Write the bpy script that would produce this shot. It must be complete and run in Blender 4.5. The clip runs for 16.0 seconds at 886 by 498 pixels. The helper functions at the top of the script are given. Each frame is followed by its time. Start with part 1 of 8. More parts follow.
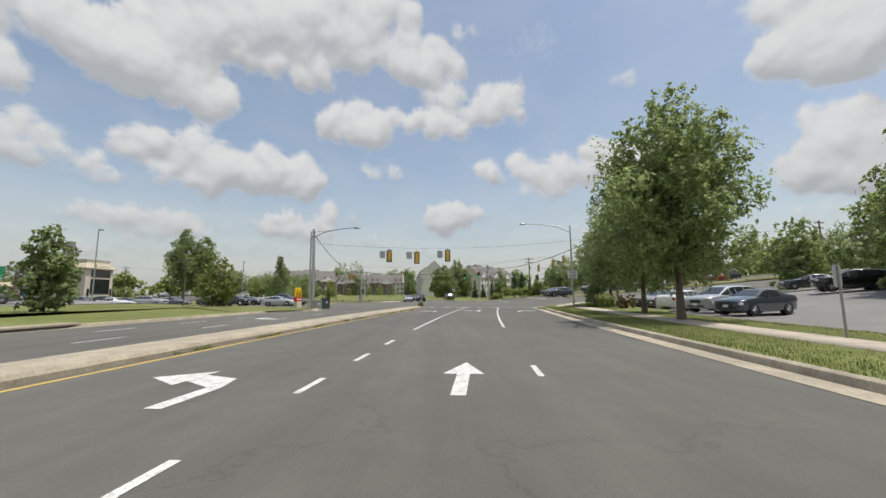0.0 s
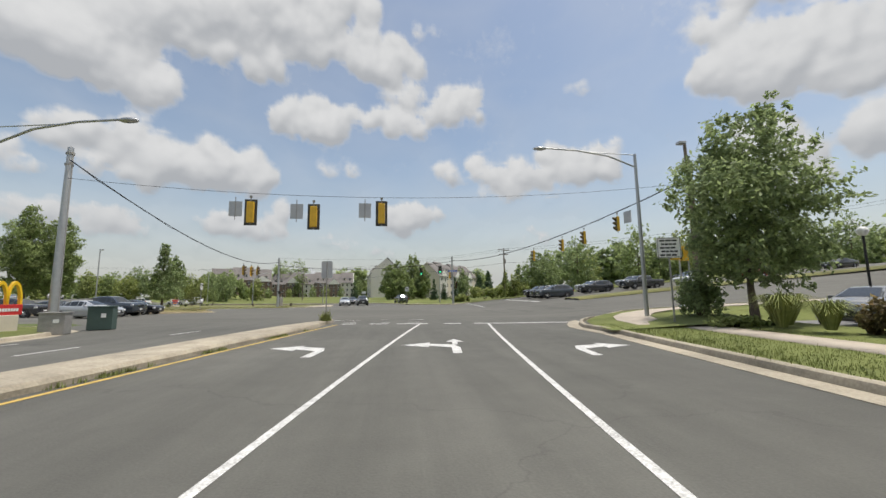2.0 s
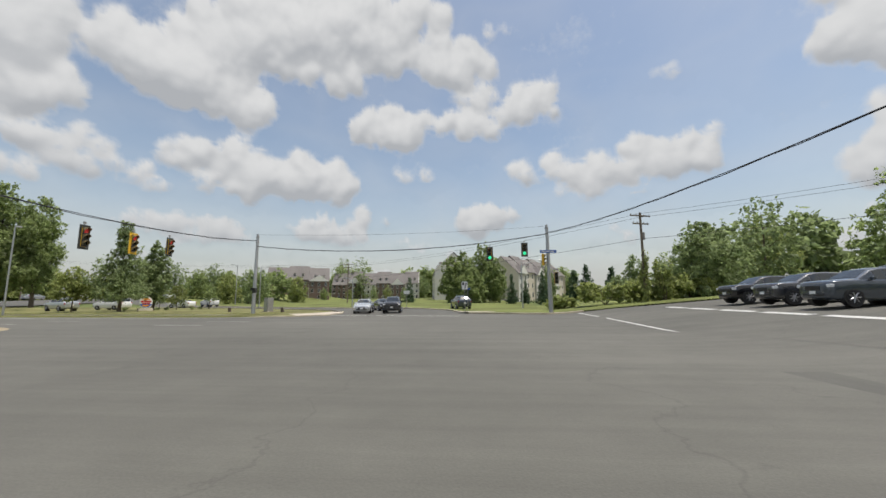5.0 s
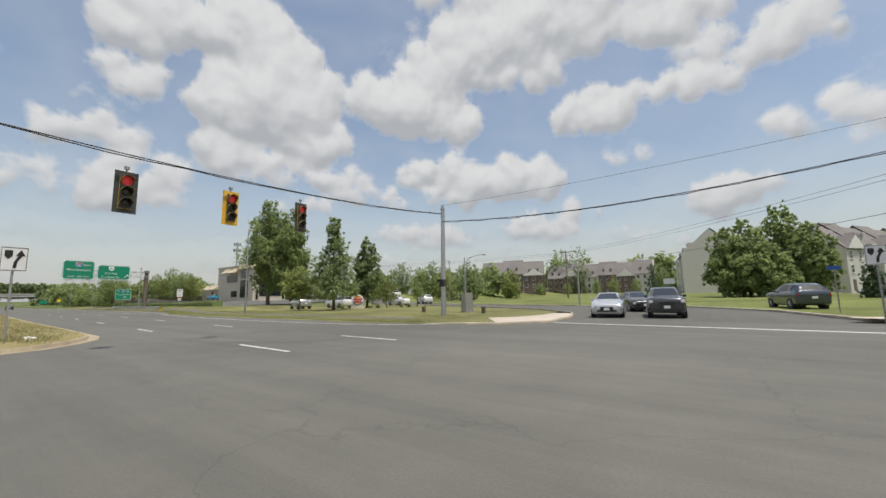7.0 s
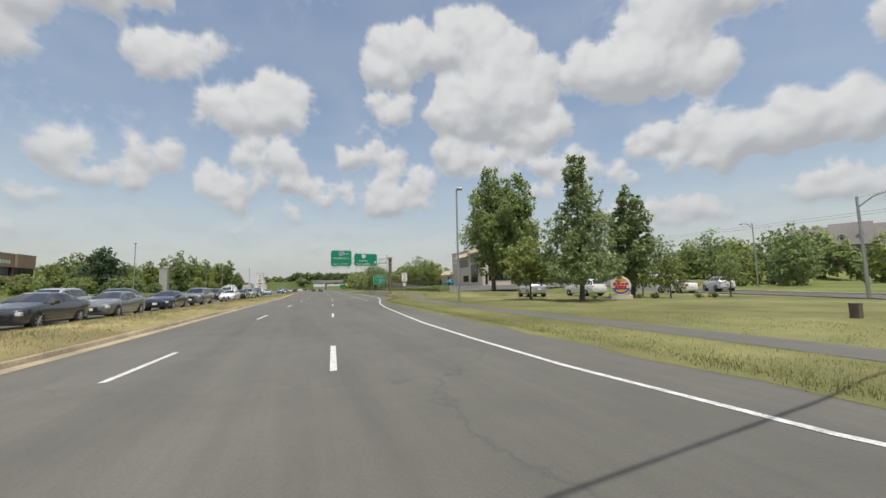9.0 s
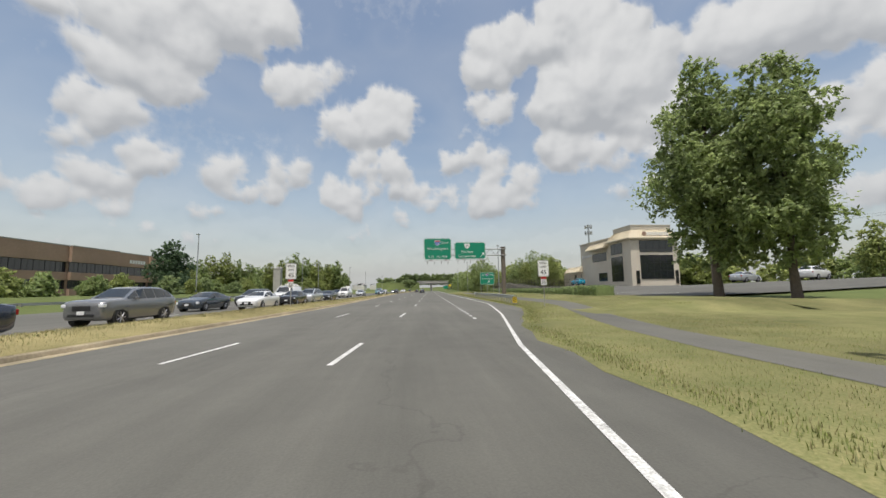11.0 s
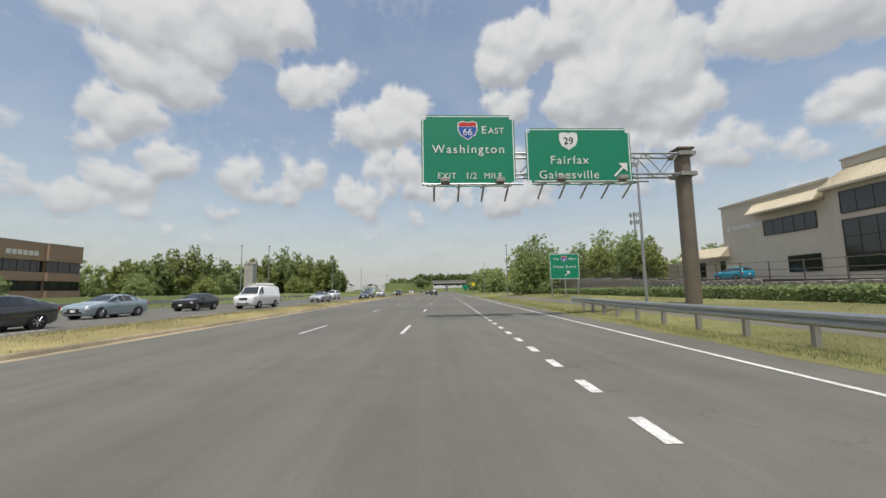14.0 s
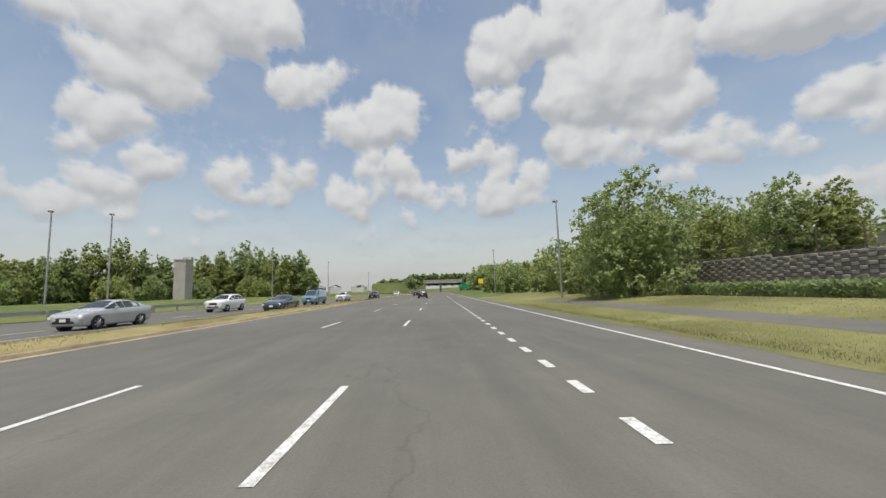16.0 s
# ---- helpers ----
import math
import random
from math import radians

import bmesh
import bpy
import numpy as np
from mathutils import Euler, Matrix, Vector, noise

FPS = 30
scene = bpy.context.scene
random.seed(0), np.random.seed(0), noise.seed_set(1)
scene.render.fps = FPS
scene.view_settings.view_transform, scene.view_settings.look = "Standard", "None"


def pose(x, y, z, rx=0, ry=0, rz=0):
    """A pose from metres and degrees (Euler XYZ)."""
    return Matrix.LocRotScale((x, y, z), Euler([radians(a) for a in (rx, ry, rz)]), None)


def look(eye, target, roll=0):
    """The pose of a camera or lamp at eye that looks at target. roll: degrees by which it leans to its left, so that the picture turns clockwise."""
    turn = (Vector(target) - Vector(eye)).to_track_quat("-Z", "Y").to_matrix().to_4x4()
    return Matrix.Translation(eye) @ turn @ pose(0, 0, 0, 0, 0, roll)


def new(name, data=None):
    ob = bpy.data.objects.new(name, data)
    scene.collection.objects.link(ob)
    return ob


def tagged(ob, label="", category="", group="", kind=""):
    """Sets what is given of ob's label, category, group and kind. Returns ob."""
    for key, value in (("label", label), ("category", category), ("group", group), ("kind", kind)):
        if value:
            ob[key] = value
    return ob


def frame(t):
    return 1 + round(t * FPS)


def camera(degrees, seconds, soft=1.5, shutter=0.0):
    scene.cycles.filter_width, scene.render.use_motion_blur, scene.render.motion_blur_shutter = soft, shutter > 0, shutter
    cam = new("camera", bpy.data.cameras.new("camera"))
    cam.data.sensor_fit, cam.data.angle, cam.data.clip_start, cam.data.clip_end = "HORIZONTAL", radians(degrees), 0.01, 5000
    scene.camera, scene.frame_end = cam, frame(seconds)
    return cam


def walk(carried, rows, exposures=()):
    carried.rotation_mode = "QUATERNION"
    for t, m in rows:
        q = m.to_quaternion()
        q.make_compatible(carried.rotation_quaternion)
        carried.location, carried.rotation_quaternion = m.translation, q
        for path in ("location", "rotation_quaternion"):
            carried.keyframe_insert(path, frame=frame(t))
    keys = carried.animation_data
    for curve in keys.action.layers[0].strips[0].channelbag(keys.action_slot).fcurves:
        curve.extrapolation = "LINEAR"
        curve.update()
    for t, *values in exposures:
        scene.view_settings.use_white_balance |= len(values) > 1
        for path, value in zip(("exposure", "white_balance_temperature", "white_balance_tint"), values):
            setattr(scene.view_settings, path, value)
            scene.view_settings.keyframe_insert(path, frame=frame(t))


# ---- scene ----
# ---------------------------------------------------------------- camera
cam = camera(98.5, 16.0, soft=1.5)
# seconds, x, y, z, heading, pitch, lean
WALK = [
    (0.00, -0.00, 0.00, 1.36, -0.00, 6.94, 0.52),
    (0.50, 0.15, 5.66, 1.36, -2.17, 6.88, 0.50),
    (1.00, 0.45, 11.19, 1.38, -3.78, 7.12, 0.69),
    (1.50, 0.97, 16.73, 1.40, -5.34, 7.30, 0.74),
    (2.00, 1.51, 22.36, 1.44, -6.30, 7.05, 0.77),
    (2.50, 2.28, 27.43, 1.44, -6.55, 7.24, 1.32),
    (3.00, 2.94, 32.56, 1.47, -6.65, 6.71, 1.48),
    (3.20, 3.21, 34.56, 1.43, -6.49, 6.50, 1.35),
    (3.50, 3.55, 37.57, 1.40, -5.75, 6.67, 1.18),
    (3.60, 3.65, 38.57, 1.40, -5.36, 6.73, 1.12),
    (4.00, 3.91, 42.56, 1.40, -3.24, 6.96, 0.89),
    (4.25, 3.97, 45.01, 1.40, -1.51, 7.10, 0.75),
    (4.50, 3.95, 47.41, 1.40, 0.47, 7.24, 0.61),
    (4.80, 3.81, 50.19, 1.40, 3.09, 7.41, 0.44),
    (5.00, 3.64, 51.97, 1.40, 4.95, 7.53, 0.33),
    (5.30, 3.26, 54.51, 1.39, 7.82, 7.70, 0.15),
    (5.50, 2.92, 56.11, 1.38, 9.90, 6.93, 0.88),
    (6.00, 1.73, 59.92, 1.39, 17.50, 7.81, 1.24),
    (6.50, -0.13, 63.59, 1.40, 26.18, 6.04, 1.93),
    (7.00, -2.46, 66.91, 1.38, 36.24, 7.24, 1.10),
    (7.50, -5.37, 69.83, 1.42, 45.31, 6.65, 1.00),
    (8.00, -8.79, 72.37, 1.46, 53.94, 6.37, 1.20),
    (8.50, -12.71, 74.55, 1.42, 62.31, 6.33, 1.35),
    (9.00, -17.35, 76.62, 1.41, 69.44, 5.62, 1.10),
    (9.50, -22.47, 78.28, 1.41, 75.72, 5.96, 1.20),
    (9.70, -24.60, 78.88, 1.40, 77.86, 5.86, 1.15),
    (10.00, -28.16, 79.58, 1.40, 80.47, 5.91, 1.10),
    (10.40, -33.58, 80.20, 1.40, 82.93, 5.97, 1.00),
    (10.50, -35.02, 80.31, 1.40, 83.40, 5.98, 0.98),
    (11.00, -42.56, 80.69, 1.40, 85.04, 6.05, 0.88),
    (11.10, -44.10, 80.75, 1.40, 85.26, 6.07, 0.86),
    (11.50, -50.27, 80.99, 1.40, 85.94, 6.13, 0.80),
    (11.80, -54.77, 81.25, 1.41, 86.35, 6.17, 0.66),
    (12.00, -57.67, 81.46, 1.40, 86.62, 6.38, 0.83),
    (12.50, -64.94, 81.84, 1.39, 87.05, 6.20, 0.32),
    (13.00, -72.56, 82.20, 1.40, 87.27, 5.78, -0.10),
    (13.50, -80.65, 82.68, 1.38, 87.29, 6.01, 0.53),
    (14.00, -89.13, 83.18, 1.37, 87.33, 6.20, 1.02),
    (14.50, -97.60, 83.53, 1.39, 87.15, 6.47, 0.94),
    (15.00, -106.30, 83.94, 1.41, 86.52, 5.90, 0.94),
    (15.50, -115.27, 84.47, 1.40, 86.37, 5.94, 1.20),
    (16.00, -124.43, 84.99, 1.40, 86.31, 6.22, 1.88),
]

walk(cam, [(t, pose(x, y, z, 90 + p, 0, h) @ pose(0, 0, 0, 0, 0, -r)) for t, x, y, z, h, p, r in WALK])

# ---------------------------------------------------------------- light
world = bpy.data.worlds.new("sky")
scene.world = world
world.use_nodes = True
wt = world.node_tree
sky = wt.nodes.new("ShaderNodeTexSky")
sky.sky_type = "NISHITA"
sky.sun_disc = False
sky.sun_elevation = radians(74)
sky.sun_rotation = radians(90)
sky.air_density = 1.3
sky.dust_density = 2.0
sky.ozone_density = 0.7
wt.nodes["Background"].inputs["Strength"].default_value = 0.125
wt.links.new(sky.outputs[0], wt.nodes["Background"].inputs[0])

sun = new("sun", bpy.data.lights.new("sun", "SUN"))
sun.data.energy = 4.1
sun.data.angle = radians(0.6)
sun.data.color = (1.0, 0.945, 0.865)
sun.matrix_world = look((14, 0, 50), (0, 0.6, 0))
scene.view_settings.exposure = 0.0

# ---------------------------------------------------------------- materials
def mat(name, col, rough=0.8, metal=0.0, vary=0.0, scale=4.0, bump=0.0, fine=None, col2=None, world_space=False, spec=0.5, emit=0.0, island=0.0, big=0.0, bigscale=0.15):
    """Principled material; vary: noise that mixes col with col2 (or a darker col), fine grain on top, bump from both."""
    m = bpy.data.materials.new(name)
    m.use_nodes = True
    nt, b = m.node_tree, m.node_tree.nodes["Principled BSDF"]
    b.inputs["Roughness"].default_value = rough
    b.inputs["Metallic"].default_value = metal
    b.inputs["Specular IOR Level"].default_value = spec
    b.inputs["Base Color"].default_value = (*col, 1)
    if emit:
        b.inputs["Emission Color"].default_value = (*col, 1)
        b.inputs["Emission Strength"].default_value = emit
    if not (vary or bump or island or big):
        return m
    if world_space:
        src = nt.nodes.new("ShaderNodeNewGeometry").outputs["Position"]
    else:
        src = nt.nodes.new("ShaderNodeTexCoord").outputs["Object"]
    n1 = nt.nodes.new("ShaderNodeTexNoise")
    n1.inputs["Scale"].default_value = scale
    n1.inputs["Detail"].default_value = 5
    n1.inputs["Roughness"].default_value = 0.65
    nt.links.new(src, n1.inputs["Vector"])
    n2 = nt.nodes.new("ShaderNodeTexNoise")
    n2.inputs["Scale"].default_value = fine or scale * 9
    n2.inputs["Detail"].default_value = 3
    nt.links.new(src, n2.inputs["Vector"])
    add = nt.nodes.new("ShaderNodeMath")
    add.operation = "ADD"
    nt.links.new(n1.outputs["Fac"], add.inputs[0])
    nt.links.new(n2.outputs["Fac"], add.inputs[1])
    half = nt.nodes.new("ShaderNodeMapRange")
    half.inputs["From Min"].default_value = 0.65
    half.inputs["From Max"].default_value = 1.35
    nt.links.new(add.outputs[0], half.inputs["Value"])
    mix = nt.nodes.new("ShaderNodeMix")
    mix.data_type = "RGBA"
    dark = col2 or tuple(c * (1 - vary) for c in col)
    mix.inputs["A"].default_value = (*dark, 1)
    mix.inputs["B"].default_value = (*tuple(min(1, c * (1 + vary * 0.4)) for c in col), 1)
    nt.links.new(half.outputs[0], mix.inputs["Factor"])
    out = mix.outputs["Result"]
    if big:
        n3 = nt.nodes.new("ShaderNodeTexNoise")
        n3.inputs["Scale"].default_value = bigscale
        n3.inputs["Detail"].default_value = 4
        nt.links.new(src, n3.inputs["Vector"])
        r3 = nt.nodes.new("ShaderNodeMapRange")
        r3.inputs["From Min"].default_value = 0.35
        r3.inputs["From Max"].default_value = 0.65
        r3.inputs["To Min"].default_value = 1 - big
        r3.inputs["To Max"].default_value = 1 + big
        nt.links.new(n3.outputs["Fac"], r3.inputs["Value"])
        mul = nt.nodes.new("ShaderNodeVectorMath")
        mul.operation = "SCALE"
        nt.links.new(out, mul.inputs[0])
        nt.links.new(r3.outputs[0], mul.inputs["Scale"])
        out = mul.outputs[0]
    if island:
        geo = nt.nodes.new("ShaderNodeNewGeometry")
        r4 = nt.nodes.new("ShaderNodeMapRange")
        r4.inputs["To Min"].default_value = 1 - island
        r4.inputs["To Max"].default_value = 1 + island
        nt.links.new(geo.outputs["Random Per Island"], r4.inputs["Value"])
        mul = nt.nodes.new("ShaderNodeVectorMath")
        mul.operation = "SCALE"
        nt.links.new(out, mul.inputs[0])
        nt.links.new(r4.outputs[0], mul.inputs["Scale"])
        out = mul.outputs[0]
    nt.links.new(out, b.inputs["Base Color"])
    if bump:
        bn = nt.nodes.new("ShaderNodeBump")
        bn.inputs["Strength"].default_value = bump
        bn.inputs["Distance"].default_value = 0.02
        nt.links.new(add.outputs[0], bn.inputs["Height"])
        nt.links.new(bn.outputs[0], b.inputs["Normal"])
    return m


def leafy(name, col, col2):
    """Leaves: two greens by island, a little light through them."""
    m = mat(name, col, 0.55, vary=0.3, scale=0.6, col2=col2, island=0.35, spec=0.3)
    nt = m.node_tree
    b = nt.nodes["Principled BSDF"]
    tr = nt.nodes.new("ShaderNodeBsdfTranslucent")
    link = b.inputs["Base Color"].links[0].from_socket
    nt.links.new(link, tr.inputs["Color"])
    mx = nt.nodes.new("ShaderNodeMixShader")
    mx.inputs[0].default_value = 0.55
    nt.links.new(b.outputs[0], mx.inputs[1])
    nt.links.new(tr.outputs[0], mx.inputs[2])
    nt.links.new(mx.outputs[0], nt.nodes["Material Output"].inputs["Surface"])
    return m


M_ASPHALT = mat("asphalt", (0.106, 0.104, 0.09), 0.88, vary=0.22, scale=1.3, fine=38, bump=0.25, world_space=True, big=0.13, bigscale=0.11)
M_ASPHALT_HW = mat("asphalt_highway", (0.115, 0.112, 0.096), 0.88, vary=0.2, scale=0.9, fine=38, bump=0.25, world_space=True, big=0.12, bigscale=0.09)
M_LOT = mat("lot_asphalt", (0.2, 0.195, 0.19), 0.9, vary=0.2, scale=0.7, fine=30, bump=0.2, world_space=True, big=0.1)


def streaked(m, stretch, amount=0.16):
    """Wheel tracks and stains drawn out along the way of travel."""
    nt = m.node_tree
    b = nt.nodes["Principled BSDF"]
    link = b.inputs["Base Color"].links[0].from_socket
    geo = nt.nodes.new("ShaderNodeNewGeometry")
    mp = nt.nodes.new("ShaderNodeMapping")
    mp.inputs["Scale"].default_value = stretch
    nt.links.new(geo.outputs["Position"], mp.inputs["Vector"])
    n = nt.nodes.new("ShaderNodeTexNoise")
    n.inputs["Scale"].default_value = 1.0
    n.inputs["Detail"].default_value = 6
    n.inputs["Roughness"].default_value = 0.7
    nt.links.new(mp.outputs[0], n.inputs["Vector"])
    r = nt.nodes.new("ShaderNodeMapRange")
    r.inputs["From Min"].default_value = 0.3
    r.inputs["From Max"].default_value = 0.7
    r.inputs["To Min"].default_value = 1 - amount
    r.inputs["To Max"].default_value = 1 + amount
    nt.links.new(n.outputs["Fac"], r.inputs["Value"])
    mul = nt.nodes.new("ShaderNodeVectorMath")
    mul.operation = "SCALE"
    nt.links.new(link, mul.inputs[0])
    nt.links.new(r.outputs[0], mul.inputs["Scale"])
    vor = nt.nodes.new("ShaderNodeTexVoronoi")
    vor.feature = "DISTANCE_TO_EDGE"
    vor.inputs["Scale"].default_value = 0.13
    wob = nt.nodes.new("ShaderNodeTexNoise")
    wob.inputs["Scale"].default_value = 0.7
    wob.inputs["Detail"].default_value = 6
    nt.links.new(geo.outputs["Position"], wob.inputs["Vector"])
    wsc = nt.nodes.new("ShaderNodeVectorMath")
    wsc.operation = "MULTIPLY_ADD"
    wsc.inputs[1].default_value = (3, 3, 0)
    nt.links.new(wob.outputs["Color"], wsc.inputs[0])
    nt.links.new(geo.outputs["Position"], wsc.inputs[2])
    nt.links.new(wsc.outputs[0], vor.inputs["Vector"])
    cr = nt.nodes.new("ShaderNodeMapRange")
    cr.inputs["From Min"].default_value = 0.0008
    cr.inputs["From Max"].default_value = 0.004
    cr.inputs["To Min"].default_value = 0.84
    nt.links.new(vor.outputs["Distance"], cr.inputs["Value"])
    mul2 = nt.nodes.new("ShaderNodeVectorMath")
    mul2.operation = "SCALE"
    nt.links.new(mul.outputs[0], mul2.inputs[0])
    nt.links.new(cr.outputs[0], mul2.inputs["Scale"])
    nt.links.new(mul2.outputs[0], b.inputs["Base Color"])


streaked(M_ASPHALT, (1.0, 0.05, 1.0))
streaked(M_ASPHALT_HW, (0.05, 1.0, 1.0))
M_DARK_MARK = mat("dark_mark", (0.05, 0.05, 0.05), 0.7, vary=0.4, scale=3, bump=0.2, world_space=True)
M_WHITE_LINE = mat("road_paint_white", (0.74, 0.74, 0.71), 0.7, vary=0.35, scale=5.5, fine=38, col2=(0.24, 0.236, 0.22), world_space=True, bump=0.1)
M_YELLOW_LINE = mat("road_paint_yellow", (0.62, 0.43, 0.1), 0.75, vary=0.4, scale=2.2, fine=22, world_space=True, bump=0.1)
M_YELLOW_FADED = mat("road_paint_worn_yellow", (0.42, 0.35, 0.18), 0.8, vary=0.5, scale=1.6, fine=22, world_space=True, bump=0.1)
M_KERB = mat("kerb_concrete", (0.38, 0.335, 0.255), 0.9, vary=0.35, scale=1.6, fine=18, bump=0.3, world_space=True, big=0.15, bigscale=0.4)
M_WALK = mat("sidewalk_concrete", (0.46, 0.4, 0.325), 0.9, vary=0.25, scale=1.6, fine=20, bump=0.2, world_space=True, big=0.12)
M_GRASS = mat("lawn_grass", (0.155, 0.17, 0.058), 0.9, vary=0.5, scale=1.2, fine=30, col2=(0.098, 0.12, 0.036), bump=0.6, world_space=True, big=0.25, bigscale=0.12, spec=0.15)
M_DRY = mat("dry_grass", (0.19, 0.172, 0.08), 0.92, vary=0.5, scale=0.7, fine=26, col2=(0.1, 0.118, 0.04), bump=0.6, world_space=True, big=0.25, bigscale=0.15, spec=0.15)
M_FIELD = mat("field_grass", (0.115, 0.135, 0.05), 0.95, vary=0.4, scale=0.3, fine=9, col2=(0.075, 0.1, 0.035), bump=0.3, world_space=True, big=0.3, bigscale=0.02, spec=0.1)
M_MEDIAN = mat("median_dry_grass", (0.27, 0.225, 0.11), 0.92, vary=0.5, scale=0.7, fine=26, col2=(0.17, 0.155, 0.065), bump=0.6, world_space=True, big=0.25, bigscale=0.15, spec=0.15)
M_KERB_TAN = mat("kerb_dusty", (0.36, 0.3, 0.2), 0.95, vary=0.35, scale=1.6, fine=18, bump=0.3, world_space=True, big=0.2, bigscale=0.4)
M_BLADES = mat("grass_blades", (0.36, 0.31, 0.17), 0.85, vary=0.4, scale=0.8, col2=(0.19, 0.19, 0.075), world_space=True, island=0.3, spec=0.2)
M_BLADES_G = mat("grass_blades_green", (0.25, 0.27, 0.095), 0.85, vary=0.4, scale=0.8, col2=(0.15, 0.18, 0.055), world_space=True, island=0.3, spec=0.2)
M_LEAF = leafy("leaves_maple", (0.348, 0.410, 0.171), (0.234, 0.296, 0.120))
M_LEAF_L = leafy("leaves_light", (0.370, 0.405, 0.148), (0.251, 0.296, 0.103))
M_LEAF_D = leafy("leaves_dark", (0.308, 0.370, 0.171), (0.211, 0.268, 0.120))
M_LEAF_O = leafy("leaves_olive", (0.308, 0.331, 0.114), (0.194, 0.228, 0.080))
M_RUST = leafy("leaves_rusty", (0.2, 0.13, 0.075), (0.15, 0.15, 0.06))
M_NEEDLE = leafy("needles", (0.135, 0.195, 0.105), (0.09, 0.14, 0.075))
M_BARK = mat("bark", (0.16, 0.125, 0.095), 0.95, vary=0.5, scale=6, bump=0.8)
M_WOODPOLE = mat("pole_wood", (0.2, 0.165, 0.13), 0.9, vary=0.35, scale=3, bump=0.4)
M_STEEL = mat("galvanised_steel", (0.46, 0.47, 0.47), 0.45, 0.85, vary=0.18, scale=5, bump=0.05)
M_STEEL_DULL = mat("weathered_steel", (0.36, 0.35, 0.33), 0.6, 0.5, vary=0.25, scale=4, bump=0.05)
M_BROWNPOLE = mat("brown_steel", (0.2, 0.165, 0.13), 0.6, 0.3, vary=0.3, scale=2, bump=0.1)
M_WIRE = mat("wire_black", (0.03, 0.03, 0.032), 0.6)
M_BLACK = mat("black_plastic", (0.02, 0.02, 0.02), 0.5)
M_SIGYEL = mat("signal_yellow", (0.75, 0.45, 0.03), 0.5, vary=0.2, scale=5)
M_SIGDARK = mat("signal_dark", (0.05, 0.05, 0.042), 0.5)
M_VISOR = mat("visor_tan", (0.2, 0.15, 0.07), 0.5, vary=0.3, scale=8)
M_LENSOFF = mat("lens_off", (0.03, 0.028, 0.02), 0.2)
M_RED = mat("lens_red", (0.75, 0.05, 0.05), 0.3, emit=0.18)
M_GREEN = mat("lens_green", (0.05, 0.9, 0.42), 0.3, emit=0.9)
M_SIGNBACK = mat("sign_back_aluminium", (0.5, 0.51, 0.52), 0.5, 0.5, vary=0.15, scale=3)
M_SIGNGREEN = mat("sign_green", (0.0, 0.235, 0.13), 0.5, vary=0.12, scale=1.0)
M_SIGNWHITE = mat("sign_white", (0.8, 0.8, 0.78), 0.5, vary=0.06, scale=2)
M_SIGNBLACK = mat("sign_black", (0.02, 0.02, 0.02), 0.5)
M_SIGNRED = mat("sign_red", (0.55, 0.03, 0.03), 0.5)
M_SIGNBLUE = mat("sign_blue", (0.02, 0.1, 0.42), 0.5)
M_SIGNORANGE = mat("sign_orange", (0.8, 0.33, 0.03), 0.5)
M_SIGNYEL = mat("sign_yellow", (0.85, 0.6, 0.02), 0.5)
M_BRICK = mat("red_brick", (0.2, 0.142, 0.118), 0.9, vary=0.35, scale=5, fine=30, bump=0.3)
M_BRICK_TAN = mat("tan_brick", (0.37, 0.25, 0.18), 0.9, vary=0.2, scale=2, fine=20, bump=0.2, big=0.08)
M_STUCCO = mat("cream_stucco", (0.62, 0.56, 0.46), 0.9, vary=0.12, scale=2.5, fine=40, bump=0.15, big=0.06)
M_SIDING = mat("pale_siding", (0.62, 0.6, 0.56), 0.8, vary=0.12, scale=2, bump=0.1)
M_TRIMWHITE = mat("white_trim", (0.75, 0.74, 0.7), 0.6, vary=0.08, scale=3)
M_SHINGLE = mat("roof_shingle", (0.19, 0.175, 0.165), 0.95, vary=0.3, scale=2, fine=14, bump=0.3, big=0.1)
M_METALROOF = mat("metal_roof_cream", (0.6, 0.53, 0.39), 0.5, 0.1, vary=0.1, scale=2, big=0.06)
M_GLASSD = mat("dark_window_glass", (0.02, 0.023, 0.026), 0.06, spec=0.8, vary=0.3, scale=0.4)
M_BLOCK = mat("concrete_block", (0.4, 0.36, 0.31), 0.95, vary=0.35, scale=4, fine=25, bump=0.5, world_space=True)
M_BLOCK_DARK = mat("concrete_block_dark", (0.25, 0.23, 0.205), 0.95, vary=0.35, scale=4, fine=25, bump=0.5, world_space=True)
M_JOINT = mat("block_joint", (0.1, 0.09, 0.08), 0.95, vary=0.3, scale=4)
M_TYRE = mat("tyre_rubber", (0.025, 0.025, 0.026), 0.85)
M_RIM = mat("alloy_rim", (0.5, 0.5, 0.52), 0.35, 0.9)
M_CARGLASS = mat("car_glass", (0.025, 0.03, 0.033), 0.05, spec=0.8)
M_HEADLIGHT = mat("headlight_glass", (0.75, 0.76, 0.78), 0.12, spec=0.9)
M_TAIL = mat("tail_light_red", (0.35, 0.012, 0.012), 0.2)
M_CHROME = mat("chrome", (0.7, 0.7, 0.7), 0.15, 1.0)
M_CONC = mat("bridge_concrete", (0.42, 0.4, 0.37), 0.9, vary=0.25, scale=0.4, world_space=True)
M_GREENBOX = mat("cabinet_green", (0.06, 0.1, 0.085), 0.6, vary=0.2, scale=4)
M_GOLD = mat("arch_yellow", (0.85, 0.55, 0.02), 0.4)

PAINTS = {}


